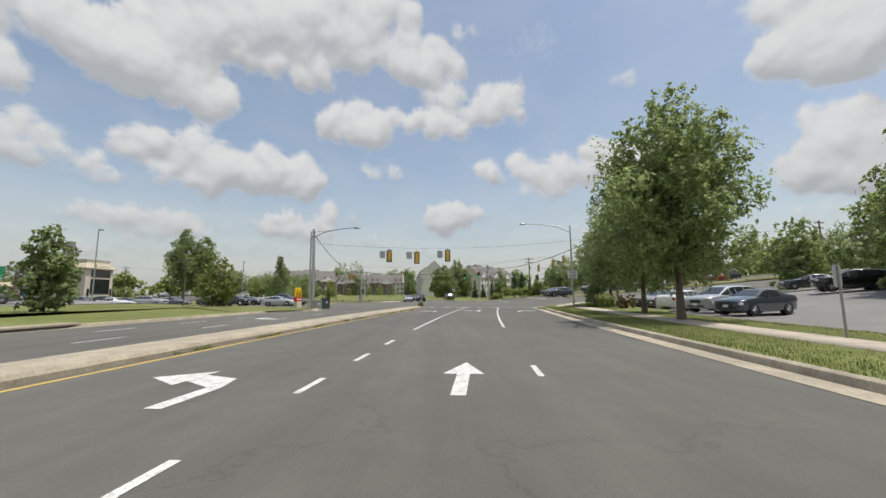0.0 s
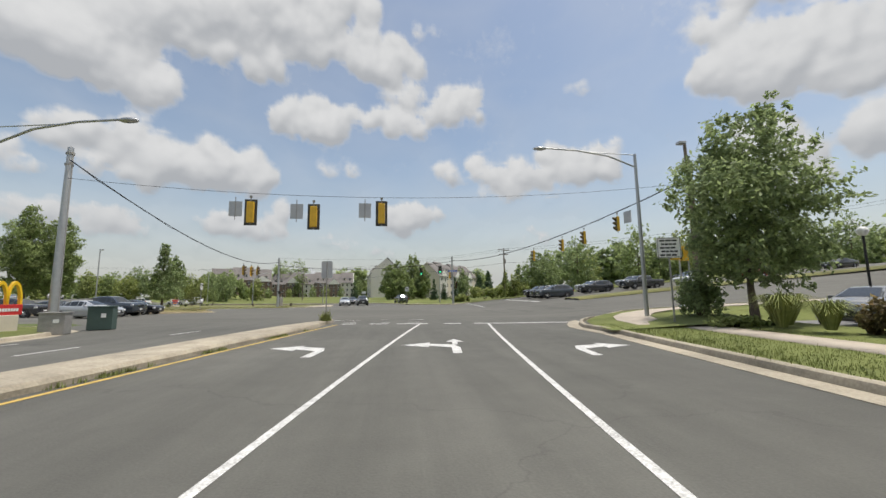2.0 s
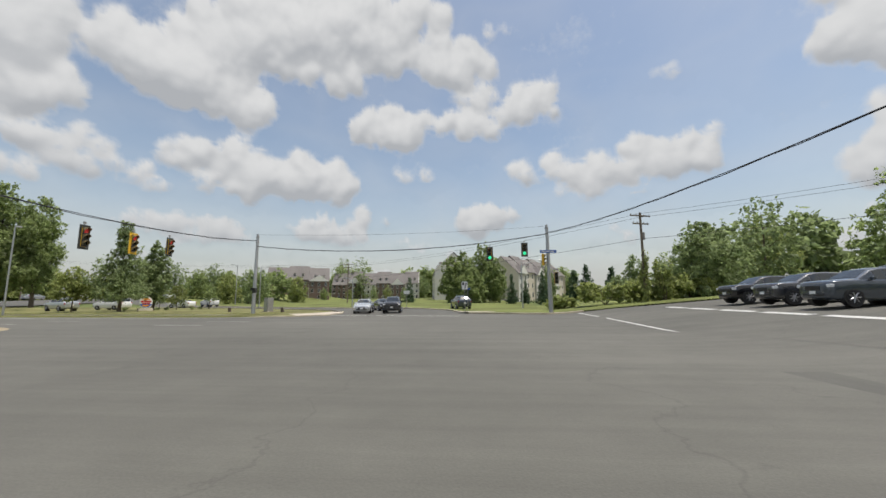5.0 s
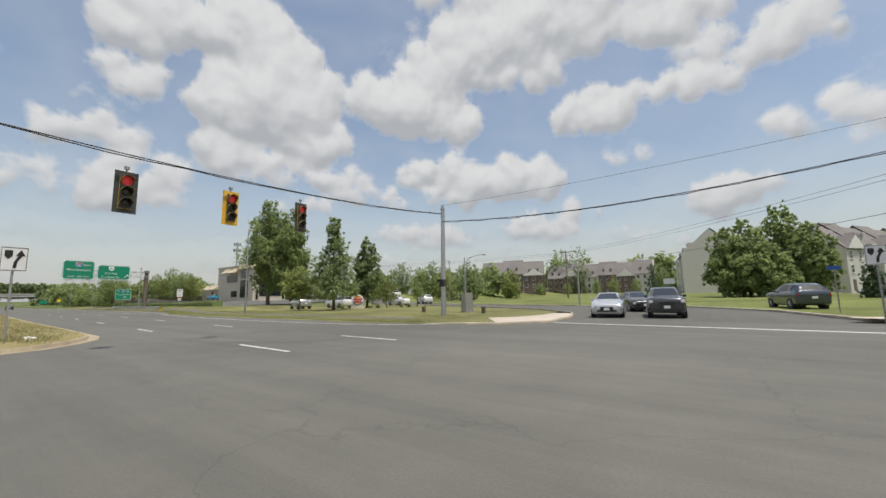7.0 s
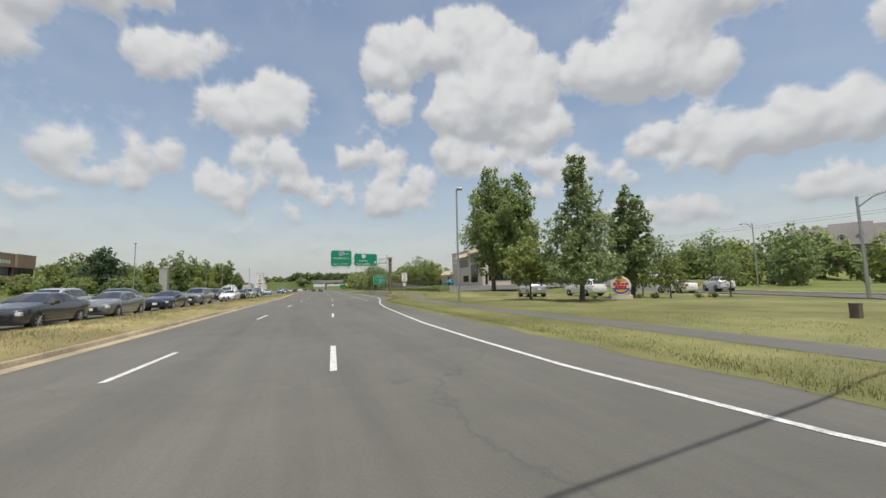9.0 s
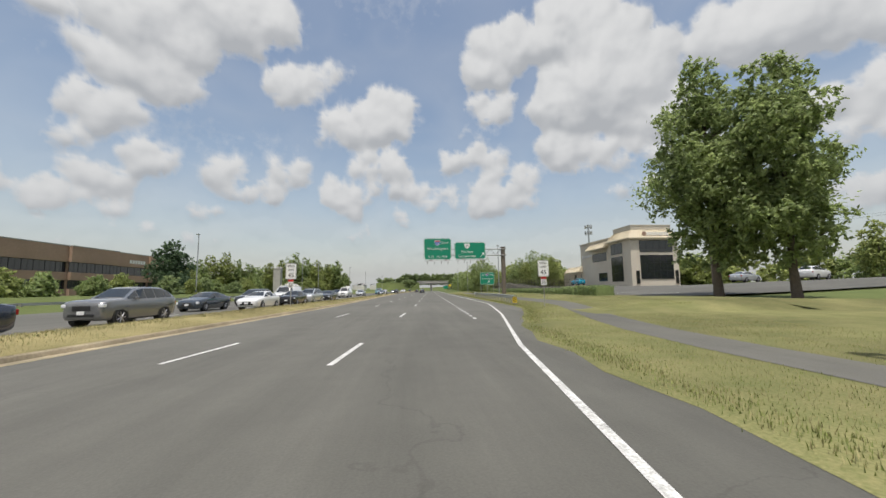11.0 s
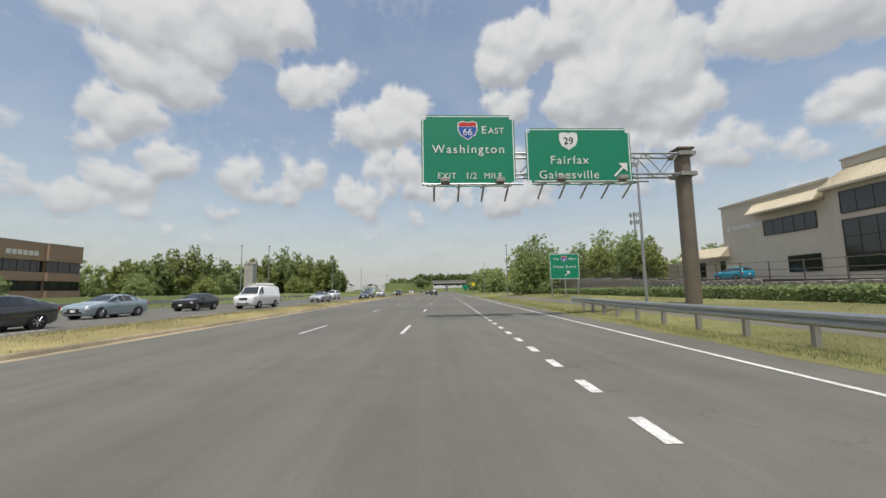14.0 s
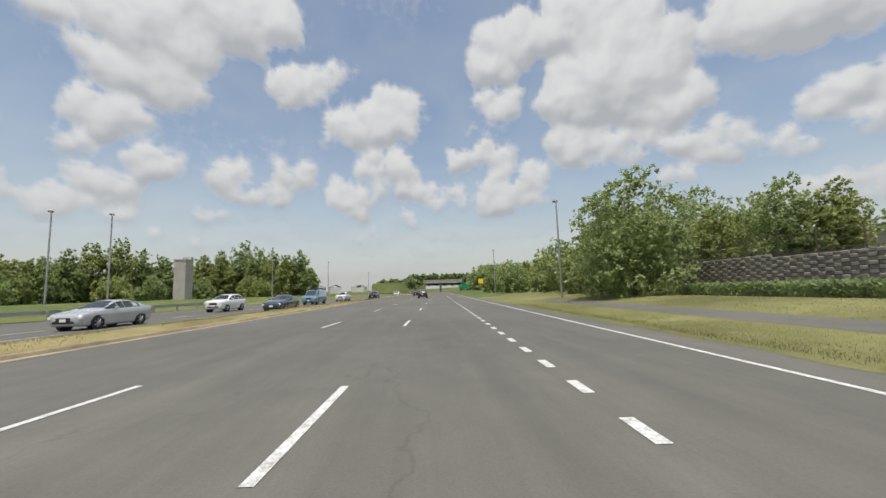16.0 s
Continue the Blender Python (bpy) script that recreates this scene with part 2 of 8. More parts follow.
def paint(name, col, metal=0.35):
    if name not in PAINTS:
        m = mat("car_paint_" + name, col, 0.25, metal, vary=0.06, scale=1.5, spec=0.6)
        m.node_tree.nodes["Principled BSDF"].inputs["Coat Weight"].default_value = 1.0
        m.node_tree.nodes["Principled BSDF"].inputs["Coat Roughness"].default_value = 0.06
        PAINTS[name] = m
    return PAINTS[name]


paint("black", (0.012, 0.012, 0.014))
paint("charcoal", (0.05, 0.052, 0.058))
paint("navy", (0.015, 0.025, 0.06))
paint("slate", (0.06, 0.075, 0.095))
paint("silver", (0.5, 0.52, 0.54))
paint("grey", (0.2, 0.205, 0.21))
paint("white", (0.78, 0.78, 0.77), 0.0)
paint("teal", (0.02, 0.3, 0.45), 0.1)
paint("vanblue", (0.12, 0.25, 0.32), 0.1)
paint("paleblue", (0.32, 0.4, 0.45))
paint("red", (0.35, 0.02, 0.02), 0.1)

# ---------------------------------------------------------------- kit
def thing(name, label, category, group="", m=None):
    ob = new(name)
    ob.empty_display_size = 0.2
    if m is not None:
        ob.matrix_basis = m
    return tagged(ob, label, category, group)


def part(name, bm, material, parent=None, label="", smooth=None):
    """Link a bmesh as one mesh object, under a thing or a part."""
    me = bpy.data.meshes.new(name)
    bm.to_mesh(me)
    bm.free()
    for mm in material if isinstance(material, (list, tuple)) else [material]:
        me.materials.append(mm)
    if smooth is not None:
        for p in me.polygons:
            p.use_smooth = True
        me.set_sharp_from_angle(angle=radians(smooth))
    ob = new(name, me)
    ob.parent = parent
    if label:
        ob["label"] = label
    return ob


def raw(name, verts, faces, material, parent=None, label="", smooth=False):
    me = bpy.data.meshes.new(name)
    me.from_pydata(verts, [], faces)
    for mm in material if isinstance(material, (list, tuple)) else [material]:
        me.materials.append(mm)
    if smooth:
        for p in me.polygons:
            p.use_smooth = True
    me.update()
    ob = new(name, me)
    ob.parent = parent
    if label:
        ob["label"] = label
    return ob


def structure(ob, label, category="", kind="structure"):
    return tagged(ob, label, category, "", kind)


def bx(bm, x0, x1, y0, y1, z0, z1, bevel=0.0):
    m = Matrix.LocRotScale(((x0 + x1) / 2, (y0 + y1) / 2, (z0 + z1) / 2), None, (abs(x1 - x0), abs(y1 - y0), abs(z1 - z0)))
    r = bmesh.ops.create_cube(bm, size=1, matrix=m)
    if bevel:
        es = list({e for v in r["verts"] for e in v.link_edges})
        bmesh.ops.bevel(bm, geom=es, offset=bevel, segments=2, affect="EDGES", profile=0.6)
    return r["verts"]


def cyl(bm, a, b, r0, r1=None, n=10, caps=True):
    """A tapered tube from a to b."""
    a, b = Vector(a), Vector(b)
    r1 = r0 if r1 is None else r1
    m = Matrix.Translation((a + b) / 2) @ (b - a).to_track_quat("Z", "Y").to_matrix().to_4x4()
    return bmesh.ops.create_cone(bm, cap_ends=caps, segments=n, radius1=r0, radius2=r1, depth=(b - a).length, matrix=m)["verts"]


def box_part(name, dims, material, parent=None, label="", bevel=0.0):
    bm = bmesh.new()
    bx(bm, *dims, bevel=bevel)
    return part(name, bm, material, parent, label)


def tube_part(name, pts, r, material, parent=None, label="", n=8, r_end=None):
    bm = bmesh.new()
    k = len(pts) - 1
    P = [Vector(p) for p in pts]
    rings = []
    for i, p in enumerate(P):
        d = (P[min(i + 1, k)] - P[max(i - 1, 0)]).normalized()
        u = d.cross(Vector((0, 0, 1)) if abs(d.z) < 0.9 else Vector((1, 0, 0))).normalized()
        v = d.cross(u)
        ri = r if r_end is None else r + (r_end - r) * i / k
        rings.append([bm.verts.new(p + (u * math.cos(2 * math.pi * j / n) + v * math.sin(2 * math.pi * j / n)) * ri) for j in range(n)])
    for a, b in zip(rings, rings[1:]):
        for j in range(n):
            bm.faces.new((a[j], a[(j + 1) % n], b[(j + 1) % n], b[j]))
    bm.faces.new(rings[0][::-1])
    bm.faces.new(rings[-1])
    bmesh.ops.recalc_face_normals(bm, faces=bm.faces)
    return part(name, bm, material, parent, label, smooth=40)


def sagged(a, b, sag, n=14):
    a, b = Vector(a), Vector(b)
    return [a.lerp(b, i / n) - Vector((0, 0, sag * 4 * (i / n) * (1 - i / n))) for i in range(n + 1)]


def text_mesh(name, body, size, m, material, parent=None, align="CENTER", depth=0.004, spacing=1.0):
    cu = bpy.data.curves.new(name, "FONT")
    cu.body, cu.size, cu.align_x, cu.align_y, cu.extrude = body, size, align, "CENTER", depth
    cu.space_character = spacing
    tmp = bpy.data.objects.new(name, cu)
    me = bpy.data.meshes.new_from_object(tmp)
    bpy.data.objects.remove(tmp)
    me.name = name
    me.materials.clear()
    me.materials.append(material)
    ob = new(name, me)
    ob.parent = parent
    ob.matrix_basis = m
    return ob


def smooth01(v, a, b):
    u = min(1.0, max(0.0, (v - a) / (b - a)))
    return u * u * (3 - 2 * u)


# ---- the plan: the approach road's left lane line, and the highway's lane line
def xa(y):
    y = max(y, -27.0)
    return -2.5 + 0.065 * y + 0.0012 * y * y


def yh(x):
    return 77.3 - 0.05 * x


def gz(x, y):
    """Height of the land."""
    z = 0.0
    off = y - yh(x)
    if off > 8 and x < -8:
        if x < -62:
            ramp = smooth01(-x, 62, 84)
            terrace = smooth01(-x, 94, 100)
            z = max(z, 0.5 * smooth01(off, 9, 17) + ramp * (terrace * 0.95 * smooth01(off, 21, 22.5) + (1 - terrace) * (1.25 * smooth01(off, 20, 50) + 0.02 * max(0.0, off - 50))))
        else:
            z = max(z, 0.05 * smooth01(off, 10, 20))
        z += 0.014 * max(0.0, y - 112) * smooth01(y, 112, 140) * (1 - smooth01(-x, 75, 95))
    if x > 14 and y > 46:
        z = max(z, (0.085 * (x - 10) if x < 80 else 5.95 + 0.03 * (x - 80)) * (0.45 + 0.55 * smooth01(y, 44, 62)) - 0.15)
    if -8 <= x <= 14 and y > 96:
        z = max(z, 0.012 * (y - 96))
    if y < 46 and x > xa(y) + 20:
        z = max(z, min(3.2, 0.11 * (x - xa(y) - 20)))
    if y < 50 and x < xa(y) - 17:
        z = max(z, 0.035 * min(40.0, xa(y) - 17 - x))
    if x < -25 and off < -30:
        z = max(z, 0.5 * smooth01(-off, 30, 45))
    return z


def strip(name, stations, rows, material):
    """A sheet: rows of points, one row per station; rows(s) gives the points across it."""
    verts, faces, n = [], [], 0
    for s in stations:
        r = rows(s)
        n = len(r)
        verts += [tuple(p) for p in r]
    for i in range(len(stations) - 1):
        for j in range(n - 1):
            a = i * n + j
            faces.append((a, a + 1, a + n + 1, a + n))
    return raw(name, verts, faces, material, smooth=True)


def band(bm, pts, w, z, thick=0.0):
    """A flat painted band of width w along the points."""
    pts = [Vector((p[0], p[1], 0)) for p in pts]
    L, R = [], []
    for i, p in enumerate(pts):
        d = (pts[min(i + 1, len(pts) - 1)] - pts[max(i - 1, 0)]).normalized()
        s = Vector((-d.y, d.x, 0)) * (w / 2)
        L.append(bm.verts.new((p.x + s.x, p.y + s.y, z(p.x + s.x, p.y + s.y) if callable(z) else z)))
        R.append(bm.verts.new((p.x - s.x, p.y - s.y, z(p.x - s.x, p.y - s.y) if callable(z) else z)))
    for i in range(len(pts) - 1):
        bm.faces.new((R[i], R[i + 1], L[i + 1], L[i]))


def kerb_run(name, pts, label, w=0.18, h=0.16, side=1, gutter=0.0, material=None):
    """A raised kerb along the points, with rounded nose; side says where its back lies."""
    bm = bmesh.new()
    P = [Vector((p[0], p[1], p[2] if len(p) > 2 else 0.0)) for p in pts]
    prof = [(0, -0.12), (0.0, h * 0.55), (0.02, h * 0.85), (0.06, h), (w, h), (w, -0.12)]
    if gutter:
        prof = [(-gutter, -0.12), (-gutter, 0.012), (-0.02, 0.006)] + prof[1:]
    rings = []
    for i, p in enumerate(P):
        d = (P[min(i + 1, len(P) - 1)] - P[max(i - 1, 0)])
        d.z = 0
        d.normalize()
        s = Vector((-d.y, d.x, 0)) * side
        rings.append([bm.verts.new(p + s * a + Vector((0, 0, b))) for a, b in prof])
    for i in range(len(P) - 1):
        for j in range(len(prof) - 1):
            bm.faces.new((rings[i][j], rings[i + 1][j], rings[i + 1][j + 1], rings[i][j + 1]))
    for r in (rings[0], rings[-1]):
        bm.faces.new(r)
    bmesh.ops.recalc_face_normals(bm, faces=bm.faces)
    return structure(part(name, bm, material or M_KERB, smooth=35), label, "kerb")


def arange(a, b, s):
    n = max(1, int(math.ceil(abs(b - a) / s)))
    return [a + (b - a) * i / n for i in range(n + 1)]

# ---------------------------------------------------------------- cloudy backdrop, far beyond the land
def lattice(ix, iy, seed):
    h = np.sin(ix * 127.1 + iy * 311.7 + seed * 74.7) * 43758.5453
    return h - np.floor(h)


def vnoise(x, y, seed=0):
    ix, iy = np.floor(x), np.floor(y)
    fx, fy = x - ix, y - iy
    fx, fy = fx * fx * (3 - 2 * fx), fy * fy * (3 - 2 * fy)
    a = lattice(ix, iy, seed) * (1 - fx) + lattice(ix + 1, iy, seed) * fx
    b = lattice(ix, iy + 1, seed) * (1 - fx) + lattice(ix + 1, iy + 1, seed) * fx
    return a * (1 - fy) + b * fy


def fbm(x, y, n, seed=0):
    s, amp, tot = 0.0, 0.5, 0.0
    for k in range(n):
        s = s + amp * (1 - np.abs(2 * vnoise(x * 2 ** k + 17.3 * k, y * 2 ** k - 9.1 * k, seed) - 1))
        tot += amp
        amp *= 0.55
    return s / tot


PUFFS = []


def puff(az, el, w, h):
    """One heap of cloud: heading, elevation and half sizes, in degrees."""
    PUFFS.append((az, el, w, h))


puff(-57.3, 24.3, 3.0, 4.4)
puff(-52.2, 24.7, 4.5, 4.8)
puff(-46.4, 27.0, 4.1, 3.4)
puff(-45.1, 30.7, 2.9, 2.5)
puff(-30.9, 17.8, 3.0, 3.2)
puff(-27.8, 28.2, 1.9, 1.0)
puff(-26.5, 17.8, 3.5, 3.0)
puff(-21.9, 17.9, 3.5, 3.3)
puff(-19.4, 14.8, 8.2, 1.7)
puff(-17.2, 17.4, 3.4, 3.0)
puff(-10.1, 18.4, 4.3, 2.3)
puff(-9.2, 27.3, 5.1, 2.8)
puff(-5.9, 37.0, 3.5, 1.3)
puff(-3.4, 12.5, 4.8, 2.2)
puff(-1.9, 29.3, 3.5, 2.1)
puff(0.4, 25.2, 5.0, 2.6)
puff(2.0, 32.7, 5.4, 3.3)
puff(3.6, 35.2, 4.3, 2.6)
puff(8.9, 18.4, 2.8, 1.5)
puff(10.5, 38.8, 6.4, 3.1)
puff(11.7, 24.8, 6.0, 3.2)
puff(13.5, 34.5, 4.5, 3.4)
puff(15.6, 11.7, 3.4, 1.9)
puff(19.0, 37.3, 8.0, 4.5)
puff(22.7, 31.1, 6.9, 2.9)
puff(22.9, 10.3, 5.0, 2.2)
puff(23.7, 16.8, 6.2, 3.5)
puff(26.3, 35.7, 8.0, 4.6)
puff(29.7, 17.4, 7.2, 3.6)
puff(30.0, 41.6, 9.3, 3.4)
puff(30.5, 9.6, 1.6, 1.3)
puff(33.2, 25.2, 5.3, 2.6)
puff(33.3, 32.5, 6.4, 4.1)
puff(33.8, 15.1, 5.4, 2.2)
puff(35.5, 19.1, 3.8, 3.0)
puff(37.7, 15.5, 1.6, 1.9)
puff(38.1, 27.4, 7.0, 4.2)
puff(40.1, 18.3, 2.3, 2.6)
puff(40.1, 38.1, 1.3, 1.1)
puff(42.7, 9.4, 4.9, 2.0)
puff(42.8, 29.1, 5.9, 4.0)
puff(43.3, 27.4, 6.3, 3.2)
puff(46.9, 27.9, 3.2, 2.5)
puff(49.7, 15.6, 3.6, 2.1)
puff(50.8, 17.2, 4.1, 2.2)
puff(55.7, 22.3, 4.5, 4.3)
puff(56.3, 13.0, 5.6, 1.7)
puff(58.6, 28.0, 6.4, 5.4)
puff(59.3, 17.4, 7.8, 2.4)
puff(63.9, 25.0, 6.8, 5.2)
puff(65.0, 33.2, 6.1, 4.0)
puff(65.0, 19.2, 5.7, 3.0)
puff(71.5, 33.3, 5.2, 3.5)
puff(74.7, 15.3, 4.8, 2.6)
puff(76.7, 31.6, 4.1, 3.7)
puff(76.9, 25.9, 3.2, 2.4)
puff(79.0, 13.1, 8.2, 2.5)
puff(79.6, 22.7, 4.6, 1.2)
puff(80.5, 19.1, 5.7, 2.6)
puff(84.2, 8.4, 5.1, 1.0)
puff(85.8, 13.5, 4.2, 1.8)
puff(88.3, 24.5, 2.0, 0.7)
puff(90.6, 14.9, 3.3, 2.3)
puff(91.5, 10.2, 2.5, 1.3)
puff(92.7, 26.3, 3.5, 2.7)
puff(94.5, 17.7, 4.1, 3.1)
puff(96.2, 23.9, 6.7, 3.2)
puff(97.4, 8.2, 2.1, 1.5)
puff(98.7, 13.9, 4.8, 2.4)
puff(99.6, 21.8, 4.7, 2.0)
puff(99.7, 29.9, 1.9, 1.0)
puff(101.1, 12.0, 4.4, 2.0)
puff(103.1, 29.2, 2.2, 1.8)
puff(107.1, 27.0, 4.2, 2.9)
puff(107.2, 16.6, 3.1, 2.5)
puff(111.0, 8.5, 1.8, 0.9)
puff(111.6, 13.9, 4.9, 2.0)
puff(112.7, 32.3, 3.7, 2.5)
puff(115.2, 15.3, 2.8, 2.5)
puff(116.5, 34.4, 8.6, 4.0)
puff(118.2, 10.5, 3.1, 1.6)
puff(121.8, 25.1, 3.9, 3.4)
puff(122.8, 30.3, 6.2, 4.6)
puff(123.6, 15.5, 3.0, 2.4)
puff(127.1, 26.0, 3.3, 3.8)
puff(127.6, 12.8, 3.0, 2.4)
puff(127.8, 20.7, 3.4, 3.0)
puff(129.6, 9.8, 5.6, 1.5)
puff(130.5, 16.9, 2.2, 2.1)
puff(132.0, 10.8, 2.6, 2.3)
puff(132.5, 29.6, 4.4, 1.8)
puff(136.5, 11.7, 1.8, 2.3)
puff(136.8, 17.4, 1.4, 1.9)
puff(37.6, 8.7, 4.2, 2.3)
puff(34.0, 8.3, 3.0, 1.6)
puff(20.7, 9.2, 4.7, 2.1)
puff(-1.6, 11.5, 4.2, 2.7)
puff(-22.2, 8.8, 3.9, 1.2)
puff(9.6, 8.2, 3.1, 1.3)
puff(43.4, 14.3, 2.3, 2.0)
puff(32.7, 16.4, 3.3, 2.7)

skyrng = random.Random(8)
for k in range(40):
    puff(skyrng.uniform(-64, 140), skyrng.uniform(2, 8.5), skyrng.uniform(3, 8), skyrng.uniform(0.7, 1.6))
for k in range(9):
    puff(skyrng.uniform(-64, -46), skyrng.uniform(8, 34), skyrng.uniform(3, 7), skyrng.uniform(1.5, 4.0))
for k in range(46):
    puff(skyrng.uniform(140, 296), skyrng.uniform(4, 44), skyrng.uniform(5, 13), skyrng.uniform(2, 6))
AZS = np.concatenate([np.arange(-64.0, 141, 0.27), np.arange(141.0, 296.01, 0.8)])
ELS = np.arange(-1.5, 52.1, 0.3)
AZ, EL = np.meshgrid(AZS, ELS, indexing="ij")
wx = AZ + 1.5 * (vnoise(AZ * 0.4, EL * 0.4, 3) - 0.5) + 0.8 * (vnoise(AZ * 1.1, EL * 1.1, 4) - 0.5) + 0.4 * (vnoise(AZ * 2.6, EL * 2.6, 14) - 0.5)
wy = EL + 1.2 * (vnoise(AZ * 0.4, EL * 0.4, 5) - 0.5) + 0.7 * (vnoise(AZ * 1.1, EL * 1.1, 6) - 0.5) + 0.4 * (vnoise(AZ * 2.6, EL * 2.6, 16) - 0.5)
# each heap is many round billows on a flat base
HEAP = np.zeros(AZ.shape)


def billow(a, e, r):
    c = max(0.3, math.cos(math.radians(e)))
    i0, i1 = np.searchsorted(AZS, (a - (r + 2) / c, a + (r + 2) / c))
    j0, j1 = np.searchsorted(ELS, (e - r - 2, e + r + 2))
    dx, dy = (wx[i0:i1, j0:j1] - a) * c, wy[i0:i1, j0:j1] - e
    HEAP[i0:i1, j0:j1] += np.maximum(0, r * r - dx * dx - dy * dy) ** 1.5


for az, el, w, h in PUFFS:
    c = max(0.3, math.cos(math.radians(el)))
    for i in range(int(min(34, 9 + w * h * 0.7))):
        u = skyrng.uniform(-1, 1)
        env = math.sqrt(1 - u * u)
        r = min(w * 0.45, h * skyrng.uniform(0.34, 0.62)) * (0.6 + 0.4 * env)
        e = el + h * 0.75 * max(-0.55, skyrng.uniform(-1, 1)) * env
        a = az + u * w * 0.9 / c
        billow(a, e, r)
        for k in range(3):
            q = skyrng.uniform(0.1, 3.0)
            billow(a + math.cos(q) * r * 0.8 / c, e + math.sin(q) * r * 0.75, r * skyrng.uniform(0.3, 0.5))


def blur(m, n):
    for k in range(n):
        p = np.pad(m, 1, mode="edge")
        m = (p[:-2, 1:-1] + p[2:, 1:-1] + p[1:-1, :-2] + p[1:-1, 2:] + 2 * p[1:-1, 1:-1]) / 6
    return m


HEAP = blur(HEAP ** (1 / 3), 2)
detail = fbm(AZ * 0.5, EL * 0.6, 5, 1)
SOFT = blur(HEAP, 7)
torn = 0.6 * fbm(AZ * 0.9 + 3, EL * 1.1, 4, 41) + 0.4 * vnoise(AZ * 0.35, EL * 0.45, 42)
COV = SOFT / 1.35 + (torn - 0.55) * 1.3 * np.clip(SOFT / 0.5, 0, 1) + 0.04 + 0.15 * np.clip(vnoise(AZ * 0.12, EL * 0.2, 33) * 2 - 1, 0, 1)
round_ = blur(HEAP, 3) + 0.55 * detail
gx_, gy_ = np.gradient(round_, 0.27, 0.3)
lit = (-gy_ * 0.62 - gx_ * 0.16 + 0.62) / np.sqrt(1 + gx_ ** 2 + gy_ ** 2)
wsum, low = np.full(AZ.shape, 1e-9), np.zeros(AZ.shape)
for az, el, w, h in PUFFS:
    dx = (wx - az) * np.cos(np.radians(el)) / w
    dy = (wy - el) / h
    wt_ = np.exp(-3.5 * (dx * dx + dy * dy)) * (w * h) ** 0.5
    wsum += wt_
    low += wt_ * dy * min(1.0, 0.45 + 0.09 * h)
# shaded sides of the billows and the grey bases, painted into the cloud colour
CLOUD_SHADE = blur(np.clip(0.95 - 1.05 * lit, 0, 1), 1) * 0.75 + 0.5 * np.clip(-low / wsum + 0.15, 0, 1)
# horizon haze, painted on as a pale glowing veil
HAZE = np.clip(1 - EL / 24.0, 0, 1) ** 1.7 * 0.62 + 0.1 + 0.2 * np.clip(fbm(AZ * 0.09, EL * 0.16, 2, 12) - 0.35, 0, 1)
R = 4200.0
X, Y, Zs = -np.sin(np.radians(AZ)) * np.cos(np.radians(EL)) * R - 50, np.cos(np.radians(AZ)) * np.cos(np.radians(EL)) * R + 70, np.sin(np.radians(EL)) * R
na, ne = AZ.shape
idx = np.arange(na * ne).reshape(na, ne)
quads = np.stack([idx[:-1, :-1], idx[1:, :-1], idx[1:, 1:], idx[:-1, 1:]], -1).reshape(-1, 4)
me = bpy.data.meshes.new("cloud_backdrop")
me.from_pydata(np.stack([X, Y, Zs], -1).reshape(-1, 3).tolist(), [], quads.tolist())
for name, arr in (("cover", COV), ("above", CLOUD_SHADE), ("haze", HAZE)):
    at = me.attributes.new(name, "FLOAT", "POINT")
    at.data.foreach_set("value", arr.astype(np.float32).ravel())
m = bpy.data.materials.new("clouds")
m.use_nodes = True
nt = m.node_tree
nt.nodes.remove(nt.nodes["Principled BSDF"])


def attr(n):
    a = nt.nodes.new("ShaderNodeAttribute")
    a.attribute_name = n
    return a.outputs["Fac"]


def calc(op, a, b):
    n = nt.nodes.new("ShaderNodeMath")
    n.operation = op
    for i, v in enumerate((a, b)):
        if isinstance(v, (int, float)):
            n.inputs[i].default_value = v
        else:
            nt.links.new(v, n.inputs[i])
    return n.outputs[0]


def ramp(v, a, b, c=0.0, d=1.0):
    n = nt.nodes.new("ShaderNodeMapRange")
    n.interpolation_type = "SMOOTHSTEP"
    for k, q in (("From Min", a), ("From Max", b), ("To Min", c), ("To Max", d)):
        n.inputs[k].default_value = q
    nt.links.new(v, n.inputs["Value"])
    return n.outputs[0]


tc = nt.nodes.new("ShaderNodeTexCoord")
fine = nt.nodes.new("ShaderNodeTexNoise")
fine.inputs["Scale"].default_value = 0.012
fine.inputs["Detail"].default_value = 6
fine.inputs["Roughness"].default_value = 0.6
nt.links.new(tc.outputs["Object"], fine.inputs["Vector"])
grain = calc("MULTIPLY", calc("SUBTRACT", fine.outputs["Fac"], 0.5), 0.45)
cov = calc("ADD", attr("cover"), grain)
alpha = ramp(cov, -0.1, 0.85)
alpha = calc("MAXIMUM", alpha, attr("haze"))
body = calc("ADD", calc("MULTIPLY", attr("above"), ramp(cov, 0.0, 0.75, 0.35, 1.0)), calc("MULTIPLY", grain, -0.5))
mixc = nt.nodes.new("ShaderNodeMix")
mixc.data_type = "RGBA"
# sunlit white and shaded grey, both painted as emission
mixc.inputs["A"].default_value = (0.75, 0.75, 0.75, 1)
mixc.inputs["B"].default_value = (0.43, 0.445, 0.47, 1)
nt.links.new(body, mixc.inputs["Factor"])
hz_mix = nt.nodes.new("ShaderNodeMix")
hz_mix.data_type = "RGBA"
hz_mix.inputs["B"].default_value = (0.4, 0.432, 0.455, 1)
nt.links.new(calc("MULTIPLY", attr("haze"), 0.62), hz_mix.inputs["Factor"])
nt.links.new(mixc.outputs["Result"], hz_mix.inputs["A"])
em = nt.nodes.new("ShaderNodeEmission")
em.inputs["Strength"].default_value = 1.0
